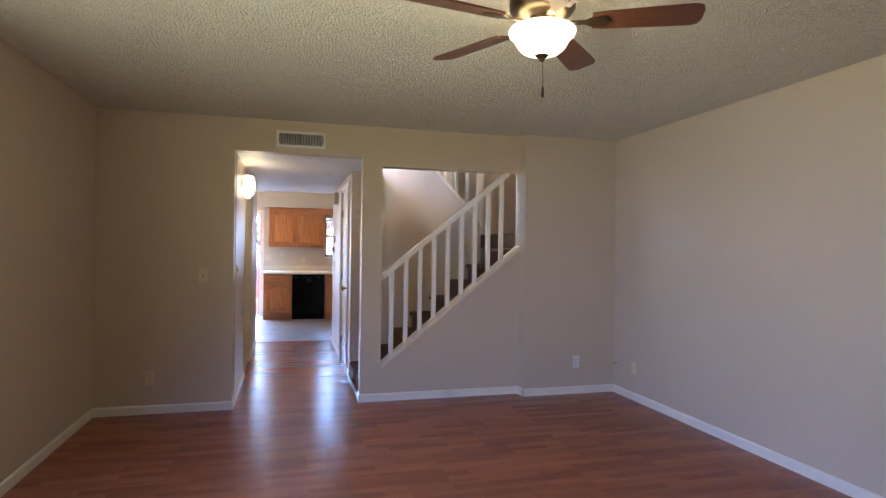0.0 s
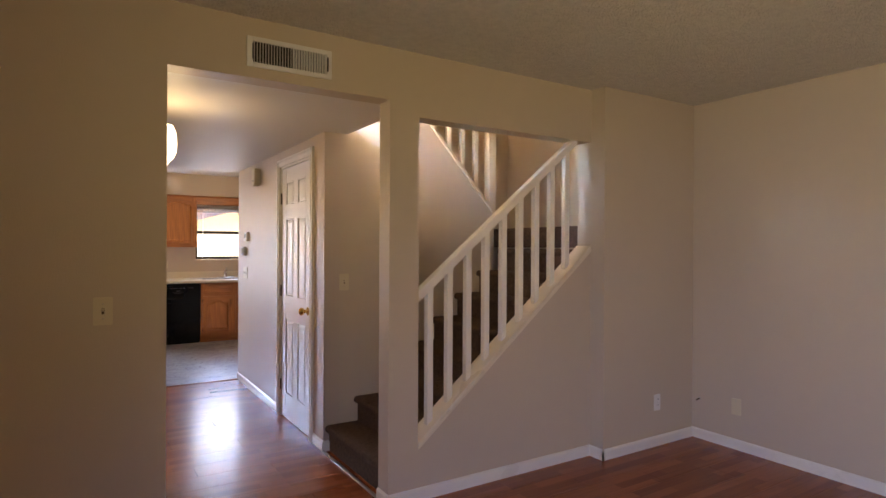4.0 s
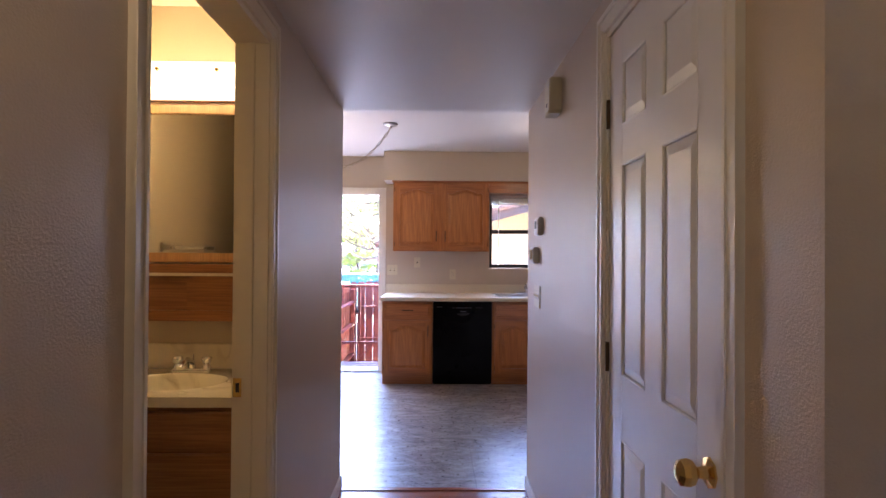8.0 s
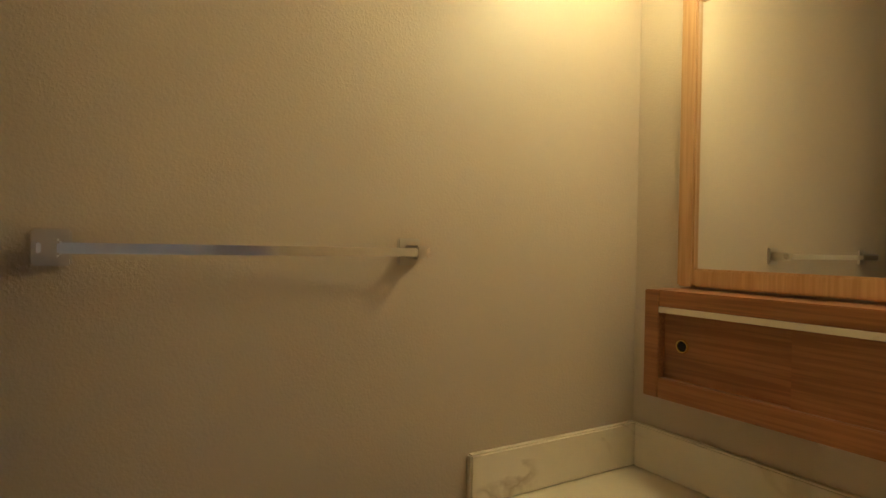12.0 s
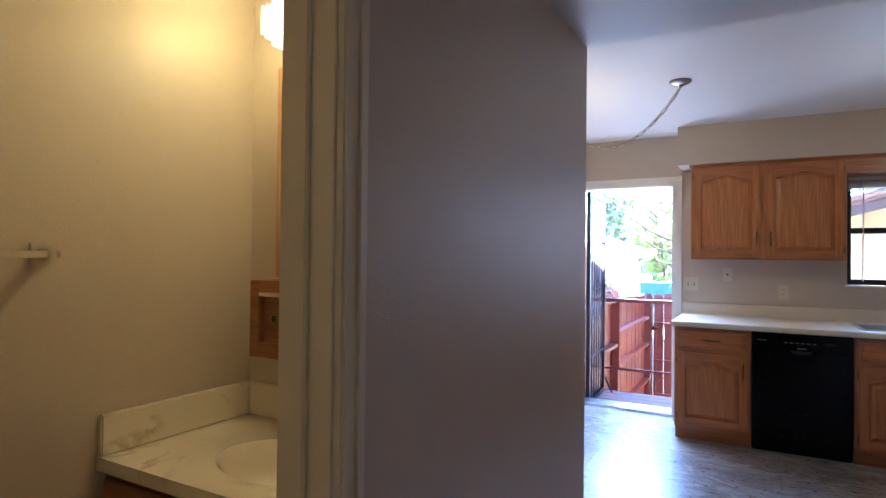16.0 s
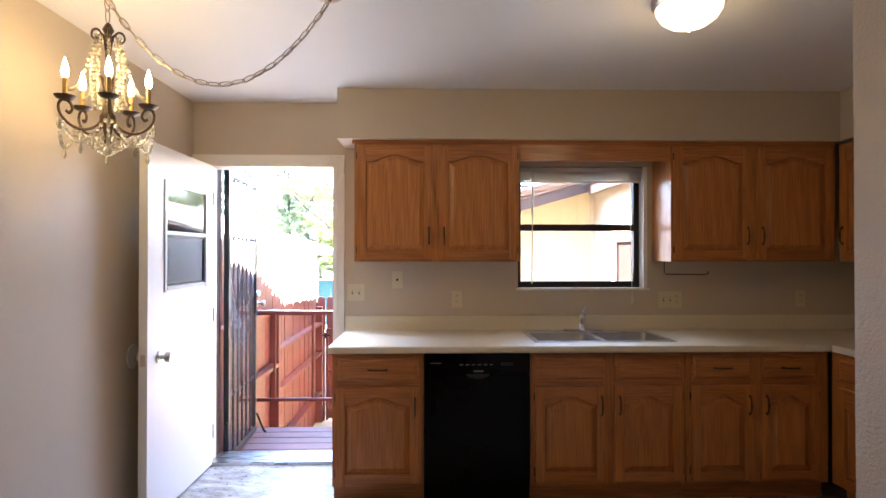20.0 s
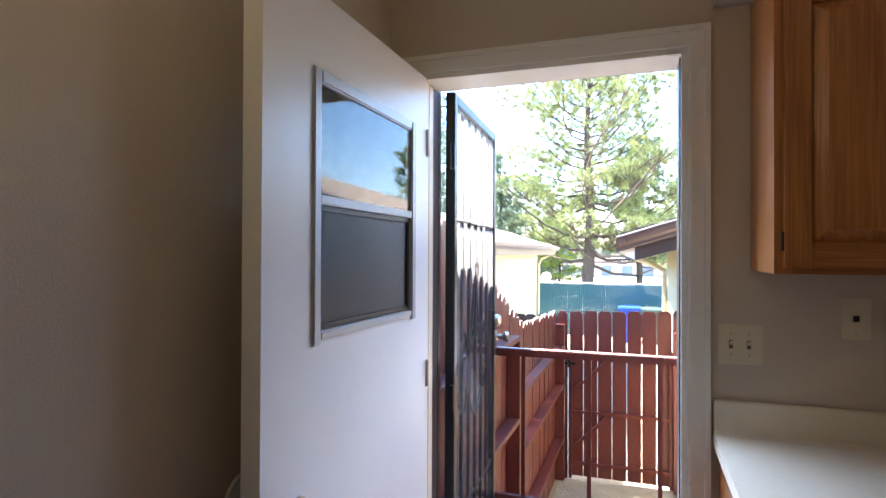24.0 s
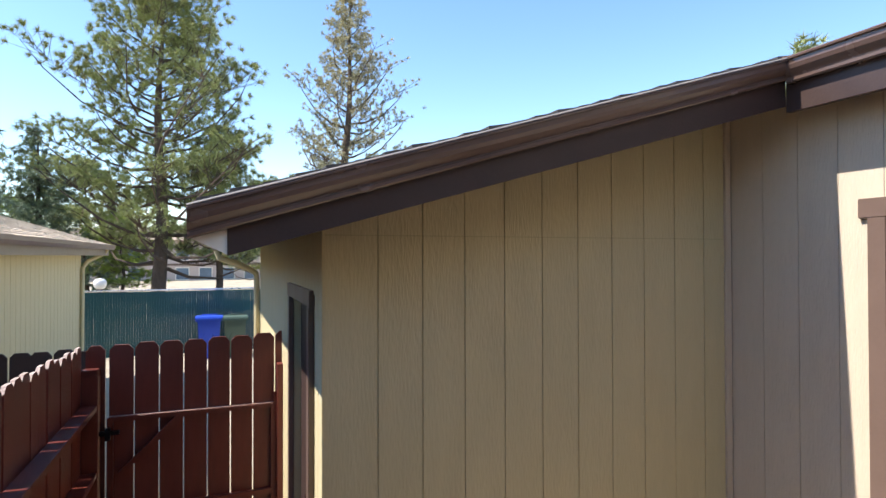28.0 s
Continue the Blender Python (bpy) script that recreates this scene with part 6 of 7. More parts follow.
cap = part("post_cap", prism([(0.926, 0.906), (1.026, 0.906), (1.026, 0.914), (1.005, 0.922), (0.947, 0.922), (0.926, 0.914)], "y", 13.316, 13.416), BROWN_STAIN, p)
part("stair_rail", prism([(1.020, 0.800), (2.30, 0.08), (2.30, 0.125), (1.020, 0.845)], "y", 13.350, 13.386, bevel=0.003), BROWN_STAIN, rl)
part("stair_post", boxes((2.27, 2.36, 13.322, 13.410, GROUND, 0.13), bevel=0.004), BROWN_STAIN, rl)

# sunlit gloss of the rail tops, put into a pale base colour
SHEEN_TOP = material("sunlit_red_paint_sheen", (0.42, 0.27, 0.235), 0.34, vary=0.30, scale=9, stretch=(0.6, 8, 8), bump=0.0008, bump_scale=60)


def paint_top_sheen(ob):
    """Gives a rail's upward faces a paler colour, for the sun's sheen on them."""
    ob.data.materials.append(SHEEN_TOP)
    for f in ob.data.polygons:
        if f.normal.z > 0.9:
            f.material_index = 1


paint_top_sheen(top)
paint_top_sheen(cap)

BLACK_METAL = material("black_painted_steel", (0.010, 0.010, 0.012), 0.35, metal=0.2, vary=0.2, scale=12)
MESH = glass("perforated_steel_screen", (0.36, 0.36, 0.37), 0.6)
mn, ml = MESH.node_tree.nodes, MESH.node_tree.links
df, mx = mn.new("ShaderNodeBsdfDiffuse"), mn.new("ShaderNodeMixShader")
df.inputs[0].default_value = (0.10, 0.10, 0.10, 1)
lit, both = mn.new("ShaderNodeBsdfTranslucent"), mn.new("ShaderNodeMixShader")
lit.inputs[0].default_value = (0.58, 0.56, 0.55, 1)
ml.new(df.outputs[0], both.inputs[1]), ml.new(lit.outputs[0], both.inputs[2])
tp = mn.new("ShaderNodeBsdfTransparent")
tcs, wv = mn.new("ShaderNodeTexCoord"), mn.new("ShaderNodeTexWave")
wv.bands_direction, wv.inputs["Scale"].default_value = 'Z', 75.0
wv2 = mn.new("ShaderNodeTexWave")
wv2.bands_direction, wv2.inputs["Scale"].default_value = 'X', 75.0
mm, ma = mn.new("ShaderNodeMath"), mn.new("ShaderNodeMapRange")
mm.operation = 'MULTIPLY'
ma.inputs["From Min"].default_value, ma.inputs["From Max"].default_value = 0.10, 0.36
ma.inputs["To Min"].default_value, ma.inputs["To Max"].default_value = 0.40, 0.05
for wq in (wv, wv2):
    ml.new(tcs.outputs["Object"], wq.inputs[0])
ml.new(wv.outputs["Fac"], mm.inputs[0]), ml.new(wv2.outputs["Fac"], mm.inputs[1])
ml.new(mm.outputs[0], ma.inputs[0]), ml.new(ma.outputs[0], mx.inputs[0])
ml.new(tp.outputs[0], mx.inputs[1]), ml.new(both.outputs[0], mx.inputs[2])
ml.new(mx.outputs[0], mn["Material Output"].inputs[0])

sd = thing("storm_door", pose(0.018, 12.478, DECK + 0.03, 0, 0, 92.8), "black steel security storm door with perforated screen, open", "door")
SW, SH = 0.795, 2.09
for a, b in ((0, 0.042), (SW - 0.042, SW)):
    part("stile", boxes((a, b, -0.018, 0.018, 0, SH), bevel=0.003), BLACK_METAL, sd)
for z0, z1 in ((0, 0.045), (SH - 0.042, SH)):
    part("rail", boxes((0.042, SW - 0.042, -0.0175, 0.0175, z0, z1), bevel=0.003), BLACK_METAL, sd)
part("screen", boxes((0.042, SW - 0.042, -0.0124, -0.0120, 0.045, SH - 0.042)), MESH, sd, "perforated steel screen")
for i in range(5):
    x = 0.042 + (SW - 0.084) * (i + 1) / 6
    part("bar", boxes((x - 0.006, x + 0.006, -0.0112, 0.003, 0.045, SH - 0.042), bevel=0.0015), BLACK_METAL, sd)
part("cross_bar", tube([(0.042, -0.002, 1.614), (0.20, -0.002, 1.618), (0.40, -0.002, 1.612), (0.60, -0.002, 1.618), (SW - 0.042, -0.002, 1.614)], 0.008, 8), BLACK_METAL, sd)
part("cross_bar", tube([(0.042, -0.002, 0.46), (SW - 0.042, -0.002, 0.46)], 0.008, 8), BLACK_METAL, sd)


def scroll(cx, cz, r, turns, start, flip):
    pts = []
    for i in range(22):
        u = i / 21
        a = start + flip * turns * 2 * math.pi * u
        pts.append((cx + r * (1 - 0.72 * u) * math.cos(a), -0.004, cz + r * (1 - 0.72 * u) * math.sin(a)))
    return pts


for s in (-1, 1):
    cx = SW / 2
    orn = part("ornament", tube(curve_through([(cx + s * 0.012, -0.004, 1.17), (cx + s * 0.03, -0.004, 1.16), (cx + s * 0.034, -0.004, 1.135), (cx + s * 0.02, -0.004, 1.12), (cx + s * 0.03, -0.004, 1.02), (cx + s * 0.10, -0.004, 0.80), (cx + s * 0.13, -0.004, 0.68), (cx + s * 0.10, -0.004, 0.58), (cx, -0.004, 0.50)], 3), 0.006, 8), BLACK_METAL, sd, smooth=True)
    orn.location.z = 0.28
    orn = part("ornament", tube(scroll(cx + s * 0.21, 0.83, 0.062, 1.2, math.pi / 2, s), 0.0055, 8), BLACK_METAL, sd, smooth=True)
    orn.location.z = 0.28
    orn = part("ornament", tube(scroll(cx + s * 0.055, 0.86, 0.045, 1.2, -math.pi / 2, s), 0.0055, 8), BLACK_METAL, sd, smooth=True)
    orn.location.z = 0.28
    orn = part("ornament", tube(scroll(cx + s * 0.20, 0.62, 0.070, 1.2, math.pi, -s), 0.0055, 8), BLACK_METAL, sd, smooth=True)
    orn.location.z = 0.28
lk = part("lock_box", boxes((SW - 0.062, SW + 0.002, -0.024, 0.024, 0.97, 1.21), bevel=0.003), BLACK_METAL, sd)
for s in (-1, 1):
    k = part("knob", lathe([(0, 0), (0.031, 0.001), (0.031, 0.006), (0.013, 0.012), (0.012, 0.034), (0.024, 0.044), (0.027, 0.056), (0.022, 0.068), (0, 0.071)], 24), NICKEL, lk, "satin nickel knob", smooth=True)
    k.matrix_basis = pose(SW - 0.030, s * 0.024, 1.075, -90 * s)
    q = part("deadbolt", lathe([(0, 0), (0.031, 0.001), (0.031, 0.008), (0.026, 0.020), (0.016, 0.029), (0, 0.032)], 24), NICKEL, lk, "satin nickel deadbolt", smooth=True)
    q.matrix_basis = pose(SW - 0.030, s * 0.024, 1.155, -90 * s)
for z in (0.25, 0.95, 1.85):
    part("hinge", tube([(-0.008, -0.012, z - 0.05), (-0.008, -0.012, z + 0.05)], 0.009, 10), BLACK_METAL, sd)
part("prop_foot", tube([(SW - 0.05, -0.03, 0.16), (SW - 0.06, -0.09, 0.02), (SW - 0.06, -0.11, 0.0)], 0.009, 8), BLACK_METAL, sd)

# ---- fences and gate ----
PICKET = {}


def picket(parent, p, h, wide=0.138, turn=0, still=False, mat=None, worn=False):
    """A dog-eared board; meshes are shared by height. worn: paint gone from the tip."""
    key = (round(h, 2), wide, mat, worn)
    if key not in PICKET:
        w, e = wide / 2, 0.032
        PICKET[key] = mesh_of(prism([(-w, 0), (w, 0), (w, key[0] - e), (w - e * 0.9, key[0]), (-w + e * 0.9, key[0]), (-w, key[0] - e)], "y", -0.009, 0.009), "picket", mat or BROWN_STAIN)
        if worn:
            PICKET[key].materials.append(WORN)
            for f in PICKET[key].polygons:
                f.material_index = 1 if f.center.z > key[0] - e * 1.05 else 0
    ob = new("picket", PICKET[key])
    ob.parent = parent
    ob.matrix_basis = pose(*p, 0, 0 if still else random.uniform(-0.5, 0.5), turn)
    return ob


random.seed(5)
FX = -0.185


def fence_top(y):
    """Scalloped top line of the side fence."""
    pts = [(12.45, 1.64), (12.77, 1.62), (13.03, 1.55), (13.21, 1.50), (13.47, 1.42), (13.83, 1.27), (14.15, 1.15), (14.40, 1.04), (14.65, 0.95), (14.95, 0.885), (15.4, 0.85), (15.9, 0.83), (16.75, 0.80)]
    for (a, p), (b, q) in zip(pts, pts[1:]):
        if a <= y <= b:
            return p + (q - p) * (y - a) / (b - a)
    return pts[-1][1]


fw = thing("side_fence", pose(0, 0, 0), "dark red picket fence with a scalloped top", "fence")
y = 12.53
while y < 16.70:
    near = y < 14.32
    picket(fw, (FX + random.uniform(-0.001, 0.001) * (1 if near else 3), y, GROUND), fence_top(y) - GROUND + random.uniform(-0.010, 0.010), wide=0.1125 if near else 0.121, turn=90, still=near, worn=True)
    y += 0.112 if near else 0.128
for y0, y1, zt in ((12.47, 14.32, 0.86), (14.36, 16.72, 0.44), (14.36, 16.72, 0.02), (12.47, 14.32, 0.30), (12.47, 16.72, -0.55)):
    part("rail", boxes((FX + 0.011, FX + 0.100, y0, y1, zt - 0.038, zt), bevel=0.003), BROWN_STAIN, fw)
for y, zt in ((12.50, 1.5), (14.34, 0.84), (16.70, 0.66)):
    part("post", boxes((FX + 0.012, FX + 0.101, y - 0.044, y + 0.044, GROUND, zt), bevel=0.004), BROWN_STAIN, fw)

gt = thing("gate", pose(0, 0, 0), "dark red picket gate with diagonal brace and latch", "gate")
GY = 16.745
gx = [-0.110 + 0.1475 * i for i in range(9)]
for i, x in enumerate(gx):
    picket(gt, (x, GY + 0.012, GROUND + 0.04 if 0 < i < 8 else GROUND), (0.80 + 0.004 * i) - GROUND - (0.04 if 0 < i < 8 else 0) + random.uniform(-0.004, 0.004), wide=0.1395 if i else 0.11, still=True)
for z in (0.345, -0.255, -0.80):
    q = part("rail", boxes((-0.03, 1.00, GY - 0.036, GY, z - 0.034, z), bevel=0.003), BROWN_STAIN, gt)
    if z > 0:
        paint_top_sheen(q)
part("brace", prism([(0.02, -0.02), (0.06, -0.02), (0.42, 0.312), (0.36, 0.312)], "y", GY - 0.03, GY - 0.003), BROWN_STAIN, gt)
part("brace", prism([(0.02, -0.62), (0.06, -0.62), (0.42, -0.288), (0.36, -0.288)], "y", GY - 0.03, GY - 0.003), BROWN_STAIN, gt)
for x in (-0.022, 0.985):
    part("frame_post", boxes((x - 0.018, x + 0.018, GY - 0.0365, GY - 0.0005, -0.98, 0.34), bevel=0.003), BROWN_STAIN, gt)
part("hinge_plate", boxes((0.985, 1.055, GY - 0.041, GY - 0.036, 0.29, 0.42), bevel=0.002), BROWN_STAIN, gt)
part("latch", boxes((-0.09, 0.035, GY - 0.062, GY - 0.037, 0.235, 0.262), (-0.045, -0.015, GY - 0.075, GY - 0.037, 0.205, 0.285), bevel=0.003), BLACK_METAL, gt, "black iron gate latch")
gp = thing("gate_post", pose(0, 0, 0), "dark red square gate post", "post", "gate posts")
part("post", boxes((-0.005, 0.085, -0.09, 0.0, GROUND, 0.62), bevel=0.004), BROWN_STAIN, gp)
gp.location = (-0.165, GY, 0)
copy_thing(gp, pose(1.012, GY, 0.0))

nf = thing("neighbour_fence", pose(0, 0, 0), "dark shaded picket fence of the next yard", "fence")
for i in range(18):
    picket(nf, (-0.32 - 0.142 * i, 17.6, GROUND), 0.66 - GROUND + random.uniform(-0.008, 0.008), mat=SHADED_STAIN)
for z in (0.25, -0.4):
    part("rail", boxes((-2.6, -0.25, 17.565, 17.590, z - 0.08, z), bevel=0.003), BROWN_STAIN, nf)

# ---- storage shed and the wing beside it ----
SHY, SHX, WINGX = 14.988, 1.045, 3.375
roof_z = lambda x: 1.53 + 0.298 * (x - 0.55)
sh = thing("storage_shed", pose(0, 0, 0), "tan grooved-siding shed with a sloping brown-edged roof", "shed")
bm = prism([(SHX + 0.080, GROUND), (WINGX + 0.3, GROUND), (WINGX + 0.3, roof_z(WINGX + 0.3) - 0.03), (SHX + 0.080, roof_z(SHX) - 0.05)], "y", SHY + 0.008, 19.1)
part("core", bm, SIDING_CORE, sh)
wsf = part("front_wall", boxes((SHX, SHX + 0.02, SHY + 0.002, SHY + 0.02, GROUND, 1.0)), SIDING, sh)
edges = [SHX + 0.002] + [1.284 + 0.2103 * k for k in range(10)] + [WINGX - 0.045]
for a, b in zip(edges, edges[1:]):
    pts = [(a + 0.0026, GROUND), (b - 0.0026, GROUND), (b - 0.0026, 1.463), (a + 0.0026, 1.463)]
    part("siding_board", prism(pts, "y", SHY, SHY + 0.0095), SIDING, wsf)
    za, zb = roof_z(a) - 0.05, roof_z(b) - 0.05
    if zb > 1.50:
        part("siding_board", prism([(a + 0.0026, 1.467), (b - 0.0026, 1.467), (b - 0.0026, max(zb, 1.475)), (a + 0.0026, max(za, 1.470))], "y", SHY + 0.001, SHY + 0.0095), SIDING, wsf)
part("corner_board", boxes((WINGX - 0.045, WINGX - 0.002, SHY - 0.012, SHY + 0.01, GROUND, 2.25), bevel=0.002), WING_SIDING, sh)
part("corner_board", boxes((SHX - 0.008, SHX + 0.004, SHY - 0.003, SHY + 0.045, GROUND, 1.50), bevel=0.002), SIDING, sh)
wsw = part("side_wall", boxes((SHX + 0.001, SHX + 0.02, SHY + 0.05, SHY + 0.07, GROUND, 1.0)), SIDING, sh)
DY0, DY1, DZ = 15.36, 16.10, 1.13
part("wall_backing", boxes((SHX + 0.0095, SHX + 0.0795, SHY + 0.0105, DY0, GROUND, 1.60), (SHX + 0.0095, SHX + 0.0795, DY1, 19.09, GROUND, 1.60), (SHX + 0.0095, SHX + 0.0795, DY0, DY1, DZ, 1.60)), SIDING_CORE, wsw)
yy = SHY + 0.045
while yy < 19.05:
    b = min(yy + 0.102, 19.08)
    if b < DY0 - 0.06 or yy > DY1 + 0.06:
        part("siding_board", boxes((SHX, SHX + 0.0085, yy + 0.003, b - 0.003, GROUND, 1.62)), SIDING, wsw)
    else:
        part("siding_board", boxes((SHX, SHX + 0.0085, yy + 0.003, b - 0.003, DZ + 0.06, 1.62)), SIDING, wsw)
    yy = b
dr = part("door", boxes((SHX + 0.050, SHX + 0.078, DY0 + 0.003, DY1 - 0.003, GROUND + 0.02, DZ - 0.003)), BROWN_TRIM, sh, "brown shed door")
part("door_knob", lathe([(0, 0), (0.028, 0.001), (0.012, 0.012), (0.012, 0.03), (0.026, 0.042), (0.024, 0.06), (0, 0.066)], 20), CHROME, dr, smooth=True).matrix_basis = pose(SHX + 0.050, DY0 + 0.09, 0.165, 0, -90)
for r in ((DY0 - 0.07, DY0, GROUND, DZ), (DY1, DY1 + 0.07, GROUND, DZ), (DY0 - 0.09, DY1 + 0.09, DZ, DZ + 0.08)):
    part("door_trim", boxes((SHX - 0.022, SHX + 0.006, r[0], r[1], r[2], r[3]), bevel=0.003), BROWN_TRIM_LIGHT, sh)
# roof with rake board, moulding and gutter
rf = part("roof", prism([(0.55, roof_z(0.55) - 0.015), (6.2, roof_z(6.2) - 0.015), (6.2, roof_z(6.2) + 0.012), (0.55, roof_z(0.55) + 0.012)], "y", 14.44, 19.45), SHINGLE, sh, "dark shingle roof edge")
part("soffit", prism([(0.62, roof_z(0.62) - 0.125), (3.13, roof_z(3.13) - 0.125), (3.13, roof_z(3.13) - 0.11), (0.62, roof_z(0.62) - 0.11)], "y", 14.50, SHY + 0.006), BROWN_TRIM, rf)
part("rake_board", prism([(0.652, roof_z(0.652) - 0.185), (3.164, roof_z(3.164) - 0.222), (3.164, roof_z(3.164) - 0.02), (0.652, roof_z(0.652) - 0.02)], "y", 14.470, 14.508), BROWN_TRIM, rf)
OGEE = [(0, 0), (0, -0.096), (0.026, -0.096), (0.031, -0.090), (0.032, -0.078), (0.025, -0.076), (0.026, -0.070), (0.036, -0.060), (0.048, -0.046), (0.054, -0.030), (0.054, -0.010), (0.064, -0.009), (0.066, -0.002), (0.062, 0.003), (0.050, 0.003)]
part("rake_gutter", sweep(OGEE, (0.535, 14.470, roof_z(0.535) - 0.002), (3.150, 14.470, roof_z(3.150) - 0.002), (0, -1, 0)), GUTTER, rf, "brown enamelled metal gutter")
# added pale strip: sun and sky sheen of the gutter lip, as colour
part("lit_gutter_lip", sweep([(0.002, 0.0035), (0.062, 0.0035), (0.066, 0.006), (0.064, 0.011), (0.002, 0.011)], (0.535, 14.470, roof_z(0.535) - 0.002), (3.128, 14.470, roof_z(3.128) - 0.002), (0, -1, 0)), LIT_LIP, rf, "pale strip for the sunlit sheen of the gutter's lip")
for k in range(26):
    x = 0.56 + 0.1 * k
    part("shingle_edge", prism([(x, roof_z(x) + 0.0095), (x + 0.112, roof_z(x + 0.112) + 0.0095), (x + 0.108, roof_z(x + 0.108) + 0.014), (x, roof_z(x) + 0.022 + 0.004 * math.sin(k * 2.1))], "y", 14.432 + 0.004 * math.sin(k * 1.7), 14.70), SHINGLE_DARK, rf)
gutter_profile = [(0.0, 0.0), (-0.02, -0.085), (-0.09, -0.095), (-0.115, -0.05), (-0.12, 0.0), (-0.112, 0.0), (-0.105, -0.04), (-0.085, -0.085), (-0.03, -0.075), (-0.008, 0.0)]
part("gutter", prism([(0.655 + a, roof_z(0.6) - 0.01 + b) for a, b in gutter_profile], "y", 14.502, 19.45), BROWN_TRIM_LIGHT, rf)
part("fascia", boxes((0.655, 0.69, 14.512, 19.45, roof_z(0.69) - 0.185, roof_z(0.6) - 0.01)), SIDING, rf)
part("soffit_return", prism([(0.545, roof_z(0.545) - 0.098), (0.6515, roof_z(0.6515) - 0.098), (0.6515, roof_z(0.6515) - 0.180), (0.600, roof_z(0.60) - 0.140)], "y", 14.474, 14.500), TRIM, rf)
part("downspout", tube([(0.60, 18.9, 1.44), (0.62, 18.9, 1.36), (0.90, 18.95, 1.25), (0.995, 18.98, 1.19), (1.005, 19.0, 1.1), (1.005, 19.0, GROUND)], 0.032, 8), SIDING, sh, smooth=True)

wg = thing("house_wing", pose(0, 0, 0), "tan grooved-siding wing wall in sun and shade", "house")
part("core", boxes((WINGX + 0.01, 6.5, OUT_N + 0.004, SHY + 0.3, GROUND, 2.20)), WING_CORE, wg)
ww = part("side_wall", boxes((WINGX + 0.002, WINGX + 0.02, SHY - 0.05, SHY - 0.03, GROUND, 1.0)), WING_SIDING, wg)
yy = SHY - 0.012
WY0, WY1, WZ = 13.28, 14.22, 1.545
while yy > OUT_N + 0.25:
    a = yy - 0.2032
    p, q = a + 0.0016, yy - 0.0016
    lo, hi = max(p, WY0 + 0.03), min(q, WY1 - 0.03)
    if lo >= hi:
        cells = [(p, q, GROUND)]
    else:
        cells = [(lo, hi, WZ + 0.03)] + [(u, v, GROUND) for u, v in ((p, lo), (hi, q)) if v - u > 0.002]
    for u, v, z0 in cells:
        part("siding_board", boxes((WINGX, WINGX + 0.0105, u, v, z0, 2.20)), WING_SIDING, ww)
    yy = a
d = part("door", boxes((WINGX + 0.004, WINGX + 0.009, WY0, WY1, GROUND + 0.2, WZ)), BROWN_TRIM, wg, "dark brown door")
for r in ((WY0 - 0.005, WY0 + 0.075, GROUND, WZ), (WY1 - 0.075, WY1 + 0.005, GROUND, WZ), (WY0 - 0.035, WY1 + 0.045, WZ - 0.005, WZ + 0.085)):
    part("door_trim", boxes((WINGX - 0.022, WINGX + 0.009, *r), bevel=0.004), BROWN_TRIM_LIGHT, wg)
wr = part("roof", prism([(3.17, 2.252), (6.6, 3.23), (6.6, 3.26), (3.17, 2.282)], "y", OUT_N - 0.2, 14.47), SHINGLE, wg)
part("fascia", boxes((3.166, 3.20, OUT_N + 0.3, 14.468, 2.058, 2.290)), BROWN_TRIM, wr)
part("soffit", boxes((3.20, WINGX + 0.01, OUT_N + 0.3, 14.45, 2.14, 2.155)), BROWN_TRIM, wr)
part("gutter", sweep([(1.15 * u, 1.15 * v) for u, v in OGEE], (3.165, OUT_N + 0.3, 2.297), (3.165, 14.440, 2.297), (-1, 0, 0)), GUTTER, wr, "brown enamelled metal gutter")
part("mitre_strap", sweep([(1.15 * u + (0.004 if u else 0), 1.15 * v - (0.004 if v < -0.05 else -0.003)) for u, v in OGEE], (3.165, 14.412, 2.297), (3.165, 14.436, 2.297), (-1, 0, 0)), GUTTER, wr)

# ---- neighbouring building ----
NX, NE = -1.80, -1.40
nr = lambda x: 1.60 + 0.30 * (NE - x)
nb = thing("neighbour_house", pose(0, 0, 0), "low tan neighbouring building with a shingle roof", "house")
part("core", prism([(NX - 0.01, GROUND), (-9.5, GROUND), (-9.5, nr(-9.5) - 0.08), (NX - 0.01, nr(NX) - 0.08)], "y", 13.0, 24.99), SIDING_CORE, nb)
nw = part("side_wall", boxes((NX - 0.02, NX - 0.001, 13.0, 13.02, GROUND, 1.0)), SIDING, nb)
yy = 13.0
while yy < 24.95:
    part("siding_board", boxes((NX - 0.009, NX, yy + 0.004, yy + 0.199, GROUND, 1.55)), SIDING, nw)
    yy += 0.2032
nwin = part("window", boxes((NX, NX + 0.012, 17.08, 17.56, 0.2, 1.10)), DARK, nb)
for r in ((17.0, 17.08, 0.1, 1.10), (17.56, 17.64, 0.1, 1.10), (16.97, 17.68, 1.101, 1.21)):
    part("frame", boxes((NX, NX + 0.03, *r), bevel=0.004), BROWN_TRIM_LIGHT, nwin)
part("end_wall", boxes((-9.5, NX, 24.992, 25.02, GROUND, 1.5)), SIDING, nb)
nrf = part("roof", prism([(NE, nr(NE) - 0.02), (-9.6, nr(-9.6) - 0.02), (-9.6, nr(-9.6)), (NE, nr(NE))], "y", 12.9, 25.55), SHINGLE, nb)
part("fascia", boxes((NE - 0.06, NE - 0.02, 12.9, 25.5, nr(NE) - 0.21, nr(NE) - 0.02)), BROWN_TRIM_LIGHT, nrf)
part("soffit", boxes((NX, NE - 0.06, 12.9, 25.5, nr(NE) - 0.17, nr(NE) - 0.15)), SIDING, nrf)
